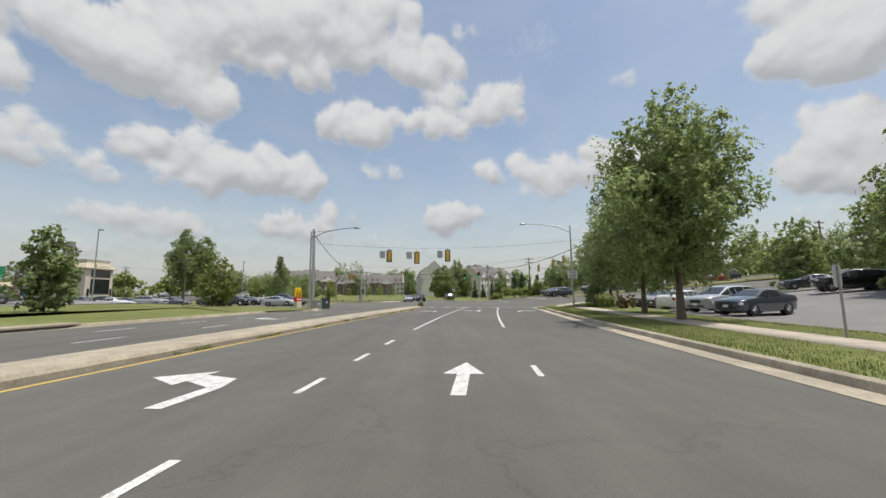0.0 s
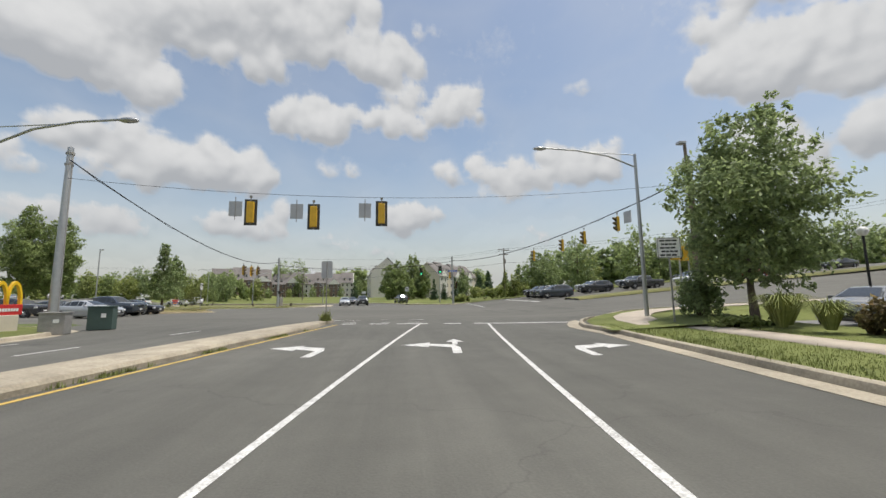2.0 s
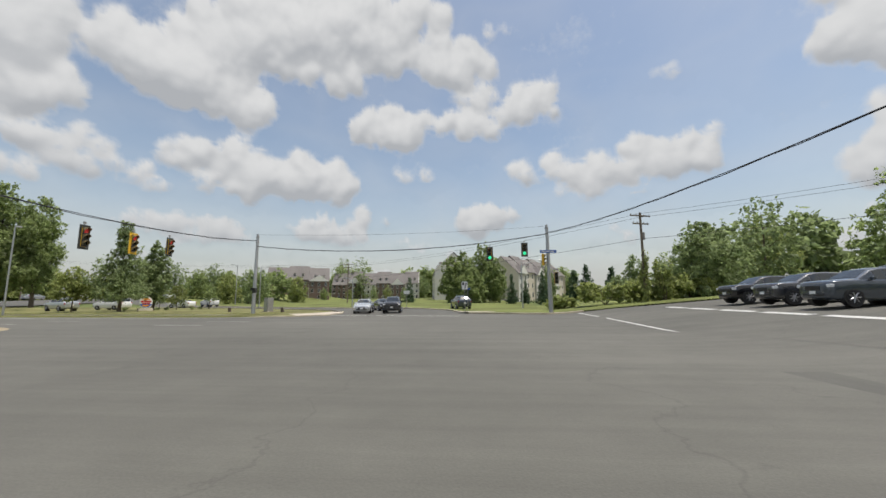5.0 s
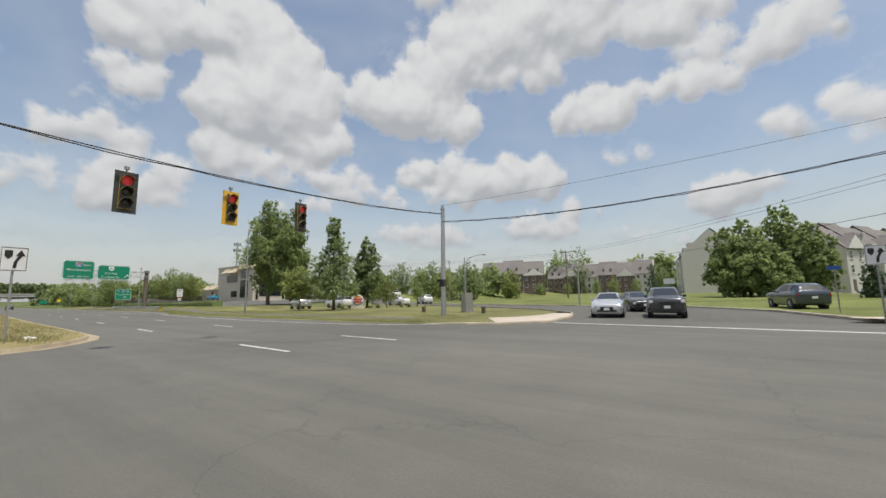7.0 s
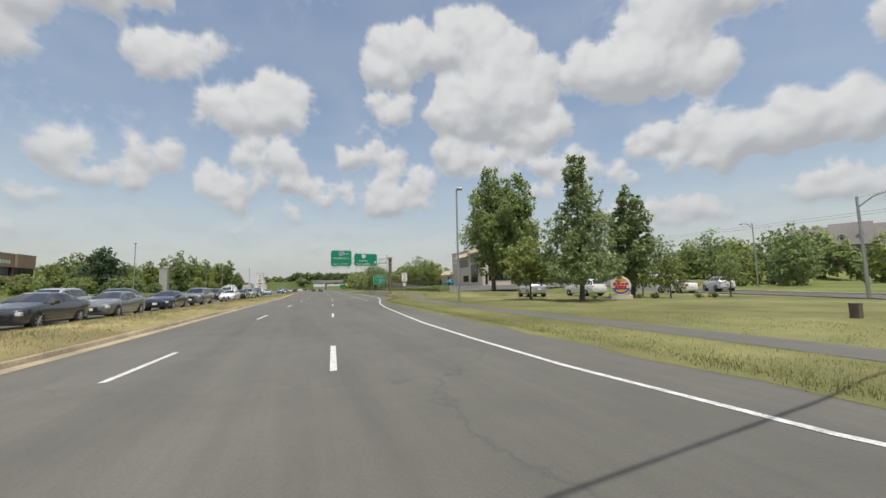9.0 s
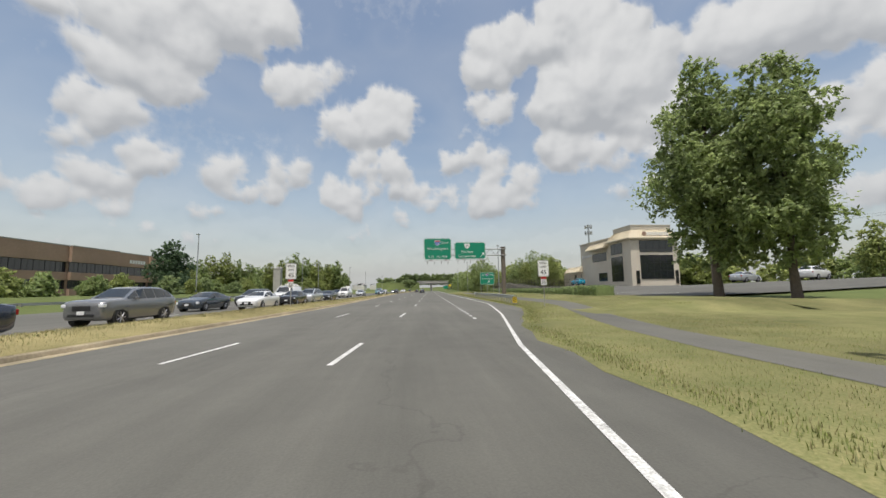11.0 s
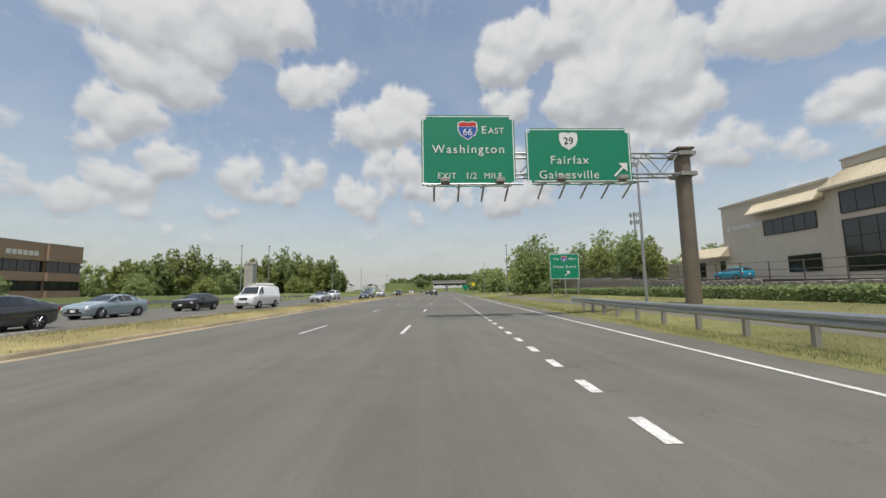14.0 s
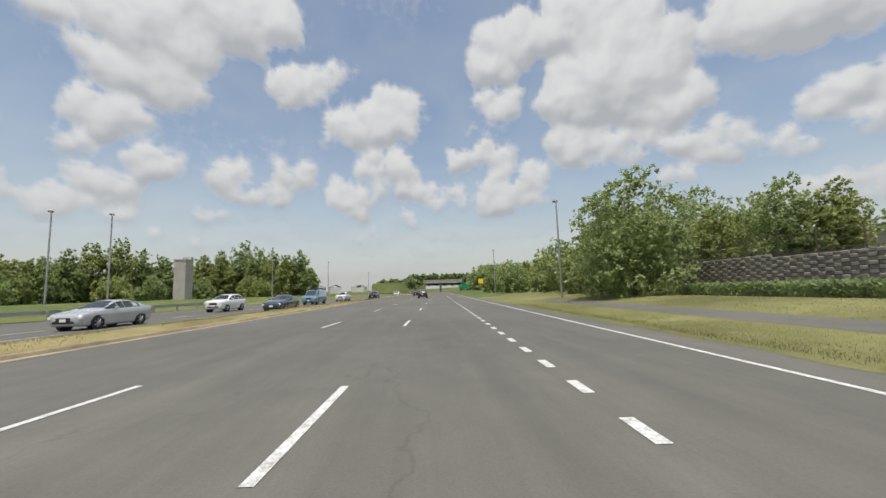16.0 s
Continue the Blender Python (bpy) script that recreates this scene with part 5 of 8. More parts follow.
def street_lamp(label, x, y, z, h, arm, heading, r=0.11, flood=False, wood=False):
    """A pole with one lamp arm that reaches towards the heading, or a floodlight on top."""
    ob = thing("street_lamp", label, "street lamp", "street lamps", pose(x, y, z, 0, 0, heading))
    tube_part("pole", [(0, 0, -0.2), (0, 0, h * 0.5), (0, 0, h)], r, M_WOODPOLE if wood else M_STEEL, ob, n=12, r_end=r * 0.65)
    if arm:
        pts = [(0, 0, h - 0.7), (0, arm * 0.3, h - 0.1), (0, arm * 0.65, h + 0.2), (0, arm, h + 0.32)]
        tube_part("arm", pts, 0.045, M_STEEL, ob, n=8)
        tube_part("brace", [(0, 0, h - 0.05), (0, arm * 0.5, h + 0.1)], 0.02, M_STEEL, ob, n=6)
        bm = bmesh.new()
        bmesh.ops.create_uvsphere(bm, u_segments=12, v_segments=8, radius=1, matrix=Matrix.LocRotScale((0, arm + 0.28, h + 0.3), None, (0.15, 0.36, 0.1)))
        part("lamp_head", bm, M_STEEL, ob, "grey cobra-head lamp", smooth=60)
    elif flood:
        bm = bmesh.new()
        bx(bm, -0.2, 0.2, 0.0, 0.5, h + 0.02, h + 0.2, bevel=0.04)
        part("lamp_head", bm, M_STEEL, ob, "flat lamp head")
    return ob

# ---------------------------------------------------------------- the crossing
def span_pole(label, x, y, h, lean=(0, 0), wood=False, z=0.0):
    ob = thing("signal_pole", label, "pole", "", pose(x, y, z))
    tube_part("shaft", [(0, 0, -0.2), (lean[0] * 0.5, lean[1] * 0.5, h * 0.5), (lean[0], lean[1], h)], 0.2, M_WOODPOLE if wood else M_STEEL, ob, n=14, r_end=0.12)
    for zz in (h - 0.35, h - 0.9):
        bm = bmesh.new()
        cyl(bm, (lean[0], lean[1], zz), (lean[0], lean[1], zz + 0.1), 0.17, n=14)
        part("clamp", bm, M_STEEL_DULL, ob)
    tube_part("conduit", [(0.19, 0.02, 0.1), (lean[0] + 0.13, lean[1], h - 0.2), (lean[0], lean[1], h + 0.06)], 0.03, M_STEEL_DULL, ob, n=6)
    return ob


def wire(label, a, b, sag, r=0.02, lashed=False):
    ob = thing("span_wire", label, "cable", "overhead cables")
    tube_part("cable", sagged(a, b, sag, 20), r, M_WIRE, ob, n=5)
    if lashed:
        rng = random.Random(int(a[0] * 10))
        pts = [p + Vector((0, 0, -0.02 - 0.07 * abs(math.sin(i * 0.9)) * rng.random())) for i, p in enumerate(sagged(a, b, sag, 44))]
        tube_part("lashed_cable", pts, 0.02, M_WIRE, ob, n=5)
    return ob


PL, PR, PB, PC = (-14.1, 41.6), (18.4, 42.1), (-19.0, 89.4), (10.4, 88.0)
span_pole("tall grey steel signal pole on the kerb", PL[0], PL[1], 8.8, (-0.25, 0.3))
span_pole("tall dark wooden pole holding the span wire", PR[0], PR[1], 9.3, (-0.3, 0.1), wood=True)
span_pole("grey steel signal pole on the dry corner lawn", PB[0], PB[1], 8.3, (-0.2, 0.4))
span_pole("grey steel signal pole beside the far street", PC[0], PC[1], 8.3, (-0.1, 0.1))
wire("thin black span wire above the approach", (PL[0], PL[1], 7.2), (PR[0], PR[1], 7.8), 0.95, 0.011)
wire("black span wire with lashed signal cable", (PL[0], PL[1], 8.1), (PB[0], PB[1], 7.6), 1.9, lashed=True)
wire("black span wire with lashed signal cable", (PB[0], PB[1], 7.0), (PC[0], PC[1], 7.5), 1.0, lashed=True)
wire("black span wire with lashed signal cable", (PC[0], PC[1], 7.6), (PR[0], PR[1], 8.2), 1.4, lashed=True)
wire("thin tether wire between poles", (PB[0], PB[1], 8.2), (PC[0], PC[1], 8.2), 0.35, 0.009)

for sx, sz, tilt in ((-5.95, 5.72, 0), (-2.9, 5.52, 0), (0.5, 5.72, 0)):
    signal("none", 2, sx, 41.95, sz, label="yellow-backed traffic signal hanging from a span wire")
for sx, sz in ((-6.7, 5.9), (-3.75, 5.8), (-0.35, 5.88)):
    ob = thing("hanging_sign", "blank aluminium back of a sign on the span wire", "road sign", "hanging signs", pose(sx, 42.0, sz, 0, 0, 180 + 2))
    sign_panel(ob, 0.62, 0.76, 0, 0, M_SIGNWHITE)
    tube_part("strap", [(0, 0.03, -0.55), (0, 0.03, 0.6)], 0.02, M_STEEL_DULL, ob)
signal("red", -88, -17.25, 70.4, 4.82, label="black traffic signal showing red over the highway")
signal("red", -88, -17.6, 73.7, 4.96, yellow_face=True, label="traffic signal with yellow backplate showing red")
signal("red", -88, -18.0, 77.0, 5.19, label="black traffic signal showing red over the highway")
signal("green", 176, 4.95, 88.2, 5.65, label="dark traffic signal showing green")
signal("green", 176, 8.2, 88.1, 6.0, label="dark traffic signal showing green")
for sx, sy, sz in ((17.3, 48.45, 6.55), (16.64, 52.35, 6.12), (16.1, 55.5, 5.9), (15.2, 60.6, 5.5)):
    signal("none", 80, sx, sy, sz, label="yellow traffic signal facing the waiting queue", plate=False)
ob = thing("hanging_sign", "white sign with a black arrow on the span wire", "road sign", "hanging signs", pose(17.48, 47.4, 6.85, 0, 0, 100))
sign_panel(ob, 0.7, 0.85, 0, 0, M_SIGNWHITE, border=(M_SIGNBLACK, 0.02, 0.02))

# pedestrian poles on the east corner
for px, py, h in ((19.2, 44.9, 4.3), (20.4, 45.6, 4.3)):
    ob = thing("pedestrian_signal", "aluminium pole with a yellow signal head on the corner", "traffic signal", "corner signals", pose(px, py, 0.45))
    tube_part("pole", [(0, 0, -0.1), (0, 0, h)], 0.055, M_STEEL, ob, n=10)
    box_part("base", (-0.2, 0.2, -0.2, 0.2, -0.1, 0.22), M_STEEL, ob, bevel=0.04)
    box_part("signal_head", (-0.55, -0.1, -0.2, 0.2, h - 1.2, h - 0.25), M_SIGYEL, ob, "yellow signal head", bevel=0.03)
    box_part("visor", (-0.62, -0.55, -0.14, 0.14, h - 1.1, h - 0.35), M_SIGDARK, ob)
# far-pole signals and cabinet on the north-west corner
ob = thing("pedestrian_signal", "small dark signal box strapped to the steel pole", "traffic signal", "corner signals", pose(-18.7, 88.95, 2.4))
box_part("signal_head", (-0.1, 0.3, -0.28, 0.02, -0.25, 0.25), M_SIGDARK, ob, bevel=0.03)
box_part("hood", (-0.13, 0.33, -0.5, -0.28, 0.05, 0.25), M_BLACK, ob)
ob = thing("control_cabinet", "grey aluminium signal control cabinet on the dry lawn", "cabinet", "", pose(-20.2, 94.4, 0.1, 0, 0, -30))
box_part("body", (-0.42, 0.42, -0.35, 0.35, 0.0, 1.62), M_STEEL_DULL, ob, bevel=0.04)
box_part("door", (-0.36, 0.36, -0.375, -0.35, 0.15, 1.5), M_STEEL, ob, bevel=0.01)
box_part("handle", (0.2, 0.24, -0.41, -0.375, 0.7, 0.95), M_STEEL_DULL, ob)
box_part("pad", (-0.55, 0.55, -0.5, 0.5, -0.15, 0.06), M_KERB, ob, "concrete pad")
for px, py in ((-24.6, 94.0), (-17.9, 93.2)):
    ob = thing("bollard", "short dark wooden post on the lawn", "bollard", "", pose(px, py, 0.1))
    box_part("post", (-0.13, 0.13, -0.13, 0.13, -0.2, 0.45), M_BARK, ob, bevel=0.02)
    box_part("cap", (-0.14, 0.14, -0.14, 0.14, 0.45, 0.5), M_BARK, ob, bevel=0.01)
# signal heads on the far pole
for dx, zz in ((-0.55, 5.0), (0.55, 3.3)):
    signal("none", 178 if dx > 0 else -95, PC[0] + dx, PC[1] - 0.25, zz, label="yellow signal head bracketed to the steel pole", plate=False, group="corner signals")
box = thing("street_name_sign", "small street name board on the steel pole", "road sign", "", pose(PC[0] - 0.1, PC[1] - 0.3, 5.75))
sign_panel(box, 1.5, 0.25, 0, 0, M_SIGNBLUE)
bars(box, -0.6, 0.6, -0.014, 0, 0.1, M_SIGNWHITE, 3)


def keep_right(x, y, z, heading, h=3.0):
    ob = post_sign("keep_right_sign", "white lane-divider sign with black arrow on a thin post", x, y, z, heading, h, 0.62, 0.78, M_SIGNWHITE, border=(M_SIGNBLACK, 0.015, 0.015))
    bm = bmesh.new()
    zc = h - 0.36

    def pl(pts):
        bm.faces.new([bm.verts.new((a, -0.018, zc + b)) for a, b in pts])
    pl([(-0.22, 0.1), (-0.04, 0.1), (-0.04, 0.28), (-0.22, 0.28)])
    pl([(-0.22, 0.1), (-0.13, -0.02), (-0.04, 0.1)])
    pl([(-0.02, -0.3), (0.06, -0.3), (0.08, -0.1), (0.0, -0.1)])
    pl([(0.0, -0.1), (0.08, -0.1), (0.18, 0.1), (0.1, 0.12)])
    pl([(0.03, 0.1), (0.25, 0.1), (0.14, 0.3)])
    part("arrow", bm, M_SIGNBLACK, ob)
    return ob


keep_right(-21.0, 68.6, 0.25, -88)
keep_right(2.5, 89.4, 0.1, 178)
post_sign("street_sign", "small white sign on a post by the field", -6.6, 107.8, 0.1, 178, 2.6, 0.9, 0.5, M_SIGNWHITE)
post_sign("street_sign", "small blue street sign on a post", 2.6, 97.5, 0.1, 178, 2.6, 0.6, 0.2, M_SIGNBLUE)
street_lamp("grey cobra-head street lamp on the far corner", 9.8, 104.6, 0.15, 6.2, 2.6, -70)
ob = post_sign("median_sign", "weathered back of a sign on the median's tip", xa(44.3) - 5.35, 44.3, 0.2, 4, 3.25, 0.6, 0.95, M_SIGNWHITE)
ob = post_sign("turn_sign", "white regulatory sign with lines of small print", 12.5, 36.9, 0.15, 168, 3.55, 0.95, 0.85, M_SIGNWHITE, border=(M_SIGNBLACK, 0.02, 0.02))
for k in range(5):
    bars(ob, -0.36 + 0.05 * (k % 2), 0.36 - 0.04 * (k % 3), -0.016, 3.45 - 0.15 * k, 0.07, M_SIGNBLACK, 3 + k % 2)
post_sign("small_sign", "small brown sign on a post in the verge", xa(8) + 12.4, 10.2, 0.15, 20, 1.9, 0.35, 0.6, M_SIGNBACK)


def speed_sign(x, y, z, heading):
    ob = post_sign("speed_limit_sign", "white speed limit sign with a smaller plate below", x, y, z, heading, 3.25, 0.8, 1.2, M_SIGNWHITE, border=(M_SIGNBLACK, 0.018, 0.02))
    words(ob, "SPEED", 0.2, 0, -0.016, 3.06, M_SIGNBLACK)
    words(ob, "LIMIT", 0.2, 0, -0.016, 2.78, M_SIGNBLACK)
    words(ob, "45", 0.46, 0, -0.016, 2.38, M_SIGNBLACK)
    sign_panel(ob, 0.4, 0.14, 0, 1.98, M_SIGNRED, "red_plate")
    p = sign_panel(ob, 0.4, 0.42, 0, 1.68, M_SIGNWHITE, "fine_print_plate")
    for k in range(4):
        bars(ob, -0.15, 0.15, -0.016, 1.82 - 0.09 * k, 0.035, M_SIGNBLACK, 3)
    return ob


speed_sign(-69.8, 90.4, 0.15, -93)
speed_sign(-72.2, 71.75, 0.25, -93)

# street lamps of the crossing
street_lamp("grey cobra-head street lamp on the east verge", 13.6, 40.3, 0.15, 8.5, 4.7, 86)
street_lamp("grey cobra-head street lamp beside the west kerb", -12.9, 37.0, 0.1, 7.6, 4.2, -92)
street_lamp("dark wooden pole with a floodlight on the corner", 20.4, 45.0, 0.4, 10.9, 0, 90, r=0.15, flood=True, wood=True)
street_lamp("tall slim grey pole with a flat lamp", -46.6, 88.9, 0.2, 9.3, 0, -20, r=0.1, flood=True)
street_lamp("tall slim grey pole with a flat lamp", -113.0, 97.2, 0.4, 9.0, 0, 90, r=0.1, flood=True)
street_lamp("tall slim grey pole with a flat lamp", -160.0, 98.4, 0.4, 9.2, 0, 90, r=0.1, flood=True)
street_lamp("tall slim grey pole with a flat lamp", -205.0, 101.0, 0.4, 9.2, 0, 90, r=0.1, flood=True)
street_lamp("tall slim grey pole with a flat lamp", -106.6, 46.8, 0.3, 10.4, 0, -90, r=0.1, flood=True)
for k, (lx, ly) in enumerate(((-166.0, 46.9), (-168.0, 51.4), (-202, 56), (-240, 58), (-300, 62), (-48, 52.5))):
    street_lamp("tall slim grey pole with a flat lamp", lx, ly, 0.3, 10.5, 0, -60, r=0.1, flood=True)
street_lamp("grey cobra-head street lamp beside the bending street", -30.7, 110.3, 0.1, 6.6, 2.4, -70)
street_lamp("grey cobra-head street lamp beside the bending street", -16.1, 111.9, 0.1, 4.6, 2.4, 50)
street_lamp("grey cobra-head street lamp beside the bending street", -53.5, 138.9, 0.1, 9.7, 2.4, 60)

# ---------------------------------------------------------------- gantry over the highway
gan = thing("sign_gantry", "steel cantilever gantry over the highway's lanes", "gantry", "", pose(-108.4, 97.0, 0))
tube_part("column", [(0, 0, -0.2), (0, 0, 4), (0, 0, 8.65)], 0.38, M_BROWNPOLE, gan, "thick brown steel column", n=18)
box_part("column_cap", (-0.45, 0.45, -0.45, 0.45, 8.6, 8.7), M_BROWNPOLE, gan, bevel=0.02)
for zz in (7.25, 8.35):
    for xx in (-0.35, 0.35):
        tube_part("chord", [(xx, 0.3, zz), (xx, -13.8, zz)], 0.06, M_STEEL, gan)
bm = bmesh.new()
yy = -0.4
k = 0
while yy > -13.6:
    for xx in (-0.35, 0.35):
        cyl(bm, (xx, yy, 7.25 if k % 2 else 8.35), (xx, yy - 0.95, 8.35 if k % 2 else 7.25), 0.032, n=6)
    for zz in (7.25, 8.35):
        cyl(bm, (-0.35, yy, zz), (0.35, yy - 0.95, zz), 0.025, n=6)
    yy -= 0.95
    k += 1
part("lattice", bm, M_STEEL, gan)
bm = bmesh.new()
for zz in (7.25, 8.35):
    bx(bm, -0.5, 0.5, -0.45, 0.45, zz - 0.1, zz + 0.1)
part("collar", bm, M_STEEL_DULL, gan)


def shield(parent, x, z, s, kind, y=-0.02):
    """Route shield; kind 'i' is red over blue, 'us' white on black."""
    out = [(-0.5, 0.42), (-0.25, 0.5), (0, 0.44), (0.25, 0.5), (0.5, 0.42), (0.52, 0.05), (0.4, -0.25), (0.0, -0.52), (-0.4, -0.25), (-0.52, 0.05)]

    def poly(name, k, yy, m, pts=out):
        bm = bmesh.new()
        bm.faces.new([bm.verts.new((x + a * s * k, yy, z + b * s * k)) for a, b in pts])
        bmesh.ops.recalc_face_normals(bm, faces=bm.faces)
        ob = part(name, bm, m, parent)
        return ob
    poly("shield", 1.0, y, M_SIGNWHITE)
    if kind == "i":
        poly("shield_field", 0.9, y - 0.004, M_SIGNBLUE, [(-0.5, 0.2), (0.5, 0.2), (0.52, 0.05), (0.4, -0.25), (0, -0.52), (-0.4, -0.25), (-0.52, 0.05)])
        poly("shield_crest", 0.9, y - 0.004, M_SIGNRED, [(-0.5, 0.42), (-0.25, 0.5), (0, 0.44), (0.25, 0.5), (0.5, 0.42), (0.5, 0.23), (-0.5, 0.23)])


def slant_arrow(parent, x, z, s, y):
    bm = bmesh.new()

    def poly(pts):
        bm.faces.new([bm.verts.new((x + a * s, y, z + b * s)) for a, b in pts])
    poly([(-0.5, -0.4), (-0.4, -0.5), (0.25, 0.15), (0.15, 0.25)])
    poly([(0.5, 0.5), (-0.15, 0.5), (0.5, -0.15)])
    part("arrow", bm, M_SIGNWHITE, parent)


def sign_lights(parent, w, zb, n):
    """Lamp brackets that reach out below a guide sign."""
    for i in range(n):
        xx = -w / 2 + w * (i + 0.5) / n
        tube_part("light_bracket", [(xx, 0.1, zb + 0.1), (xx, -1.3, zb - 0.18)], 0.06, M_STEEL, parent, n=6)
        tube_part("bracket_strut", [(xx, 0.1, zb - 0.6), (xx, -0.8, zb - 0.1)], 0.05, M_STEEL, parent, n=6)
    tube_part("light_rail", [(-w / 2, -1.3, zb - 0.14), (w / 2, -1.3, zb - 0.14)], 0.05, M_STEEL, parent, n=8)
    for xx in (-w * 0.27, w * 0.27):
        box_part("sign_light", (xx - 0.2, xx + 0.2, -1.55, -1.15, zb - 0.08, zb + 0.12), M_STEEL_DULL, parent, bevel=0.03)


gs = thing("guide_sign", "large green highway sign on the gantry", "road sign", "guide signs", pose(-107.5, 85.4, 8.3, 0, 0, -90 + 180))
p = sign_panel(gs, 4.7, 3.7, 0, 0, M_SIGNGREEN, border=(M_SIGNWHITE, 0.05, 0.05), r=0.24)
shield(gs, -0.02, 1.05, 0.98, "i")
words(gs, "66", 0.5, -0.02, -0.03, 0.95, M_SIGNWHITE)
words(gs, "E", 0.56, 0.8, -0.03, 1.05, M_SIGNWHITE)
words(gs, "AST", 0.44, 1.42, -0.03, 1.01, M_SIGNWHITE, 1.12)
words(gs, "Washington", 0.62, 0, -0.03, 0.05, M_SIGNWHITE, 1.22)
words(gs, "EXIT", 0.42, -1.1, -0.03, -1.32, M_SIGNWHITE, 1.12)
words(gs, "1/2", 0.46, 0.1, -0.03, -1.32, M_SIGNWHITE)
words(gs, "MILE", 0.42, 1.2, -0.03, -1.32, M_SIGNWHITE, 1.12)
sign_lights(gs, 4.7, -1.95, 4)
gs = thing("guide_sign", "wide green exit sign with a slanting white arrow", "road sign", "guide signs", pose(-107.5, 91.0, 8.0, 0, 0, -90 + 180))
p = sign_panel(gs, 5.4, 2.95, 0, 0, M_SIGNGREEN, border=(M_SIGNWHITE, 0.05, 0.05), r=0.24)
shield(gs, -0.5, 0.8, 0.92, "us")
words(gs, "29", 0.52, -0.5, -0.03, 0.78, M_SIGNBLACK)
words(gs, "Fairfax", 0.6, -0.5, -0.03, -0.22, M_SIGNWHITE, 1.2)
words(gs, "Gainesville", 0.6, -0.55, -0.03, -0.98, M_SIGNWHITE, 1.16)
slant_arrow(gs, 2.1, -0.72, 0.72, -0.03)
sign_lights(gs, 5.4, -1.55, 5)
ex = thing("exit_sign", "green roadside sign with white letters and arrow", "road sign", "guide signs", pose(-131.0, 98.65, 0.2, 0, 0, -90 + 180))
sign_panel(ex, 3.35, 2.85, 0, 3.6, M_SIGNGREEN, border=(M_SIGNWHITE, 0.045, 0.045), r=0.2)
words(ex, "TO", 0.4, -0.95, -0.03, 4.4, M_SIGNWHITE)
shield(ex, 0.0, 4.42, 0.66, "i")
words(ex, "66", 0.34, 0.0, -0.03, 4.36, M_SIGNWHITE)
words(ex, "W", 0.4, 0.68, -0.03, 4.4, M_SIGNWHITE)
words(ex, "EST", 0.32, 1.12, -0.03, 4.37, M_SIGNWHITE, 1.1)
words(ex, "Front Royal", 0.44, 0, -0.03, 3.55, M_SIGNWHITE, 1.2)
slant_arrow(ex, 0.25, 2.8, 0.6, -0.03)
for px in (-1.5, 0.0, 1.5):
    box_part("post", (px - 0.045, px + 0.045, 0.02, 0.12, -0.4, 3.8), M_STEEL, ex)

# guardrail
rail = thing("guardrail", "weathered steel guardrail with posts beside the exit lane", "guardrail", "", None)
g0, g1 = -74.4, -113.6
bm = bmesh.new()
prof = [(0.0, 0.0), (-0.05, 0.05), (-0.05, 0.11), (0.0, 0.155), (-0.05, 0.2), (-0.05, 0.26), (0.0, 0.31), (0.02, 0.31), (-0.02, 0.2), (0.03, 0.155), (-0.02, 0.1), (0.02, 0.0)]
prev = None
for x in arange(g0, g1, 2):
    yr = yh(x) + 8.9 + (0.7 * (g1 + 8 - x) / 8 if x < g1 + 8 else 0) - 0.5 * smooth01(x, -84, -74)
    zz = 0.62
    ring = [bm.verts.new((x, yr + a, zz - 0.155 + b + 0.05)) for a, b in prof]
    if prev:
        for j in range(len(prof)):
            jj = (j + 1) % len(prof)
            bm.faces.new((prev[j], ring[j], ring[jj], prev[jj]))
    else:
        bm.faces.new(ring[::-1])
    prev = ring
bm.faces.new(prev)
bmesh.ops.recalc_face_normals(bm, faces=bm.faces)
part("rail", bm, M_STEEL, rail, "corrugated steel rail", smooth=30)
post0 = None
for x in arange(g0 - 0.3, g1 + 2, 1.9):
    yr = yh(x) + 9.02 + (0.7 * (g1 + 8 - x) / 8 if x < g1 + 8 else 0) - 0.5 * smooth01(x, -84, -74)
    if post0 is None:
        post0 = box_part("post", (-0.05, 0.05, 0.02, 0.16, -0.3, 0.78), M_STEEL_DULL, rail)
        o = post0
    else:
        o = new("post", post0.data)
        o.parent = rail
    o.location = (x, yr, 0.0)
em = thing("end_marker", "yellow and black striped marker on the guardrail's end", "road sign", "", pose(g0 + 0.3, yh(g0) + 8.35, 0.38, 0, 0, -90 + 180) @ Matrix.Diagonal((0.75, 1, 0.8, 1)))
sign_panel(em, 0.5, 0.62, 0, 0.1, M_SIGNYEL)
bm = bmesh.new()
for k in range(-2, 3):
    zc = 0.1 + k * 0.2
    q = [(-0.25, zc - 0.2), (0.25, zc + 0.04), (0.25, zc + 0.14), (-0.25, zc - 0.1)]
    q = [(a, min(0.405, max(-0.205, b))) for a, b in q]
    if len({b for a, b in q}) > 2:
        bm.faces.new([bm.verts.new((a, -0.016, b)) for a, b in q])
part("stripe", bm, M_SIGNBLACK, em)
box_part("bracket", (-0.06, 0.06, 0.012, 0.35, -0.35, 0.3), M_STEEL_DULL, em)
rail2 = thing("guardrail", "long steel guardrail beyond the opposing lanes", "guardrail", "", None)
bm = bmesh.new()
for x in arange(-60, -190, 10)[:-1]:
    y0 = yh(x) - 31.2
    bx(bm, x - 10, x, y0 - 0.03 + 0.25, y0 + 0.03 + 0.25, 0.5, 0.82)
part("rail", bm, M_STEEL, rail2)
post0 = None
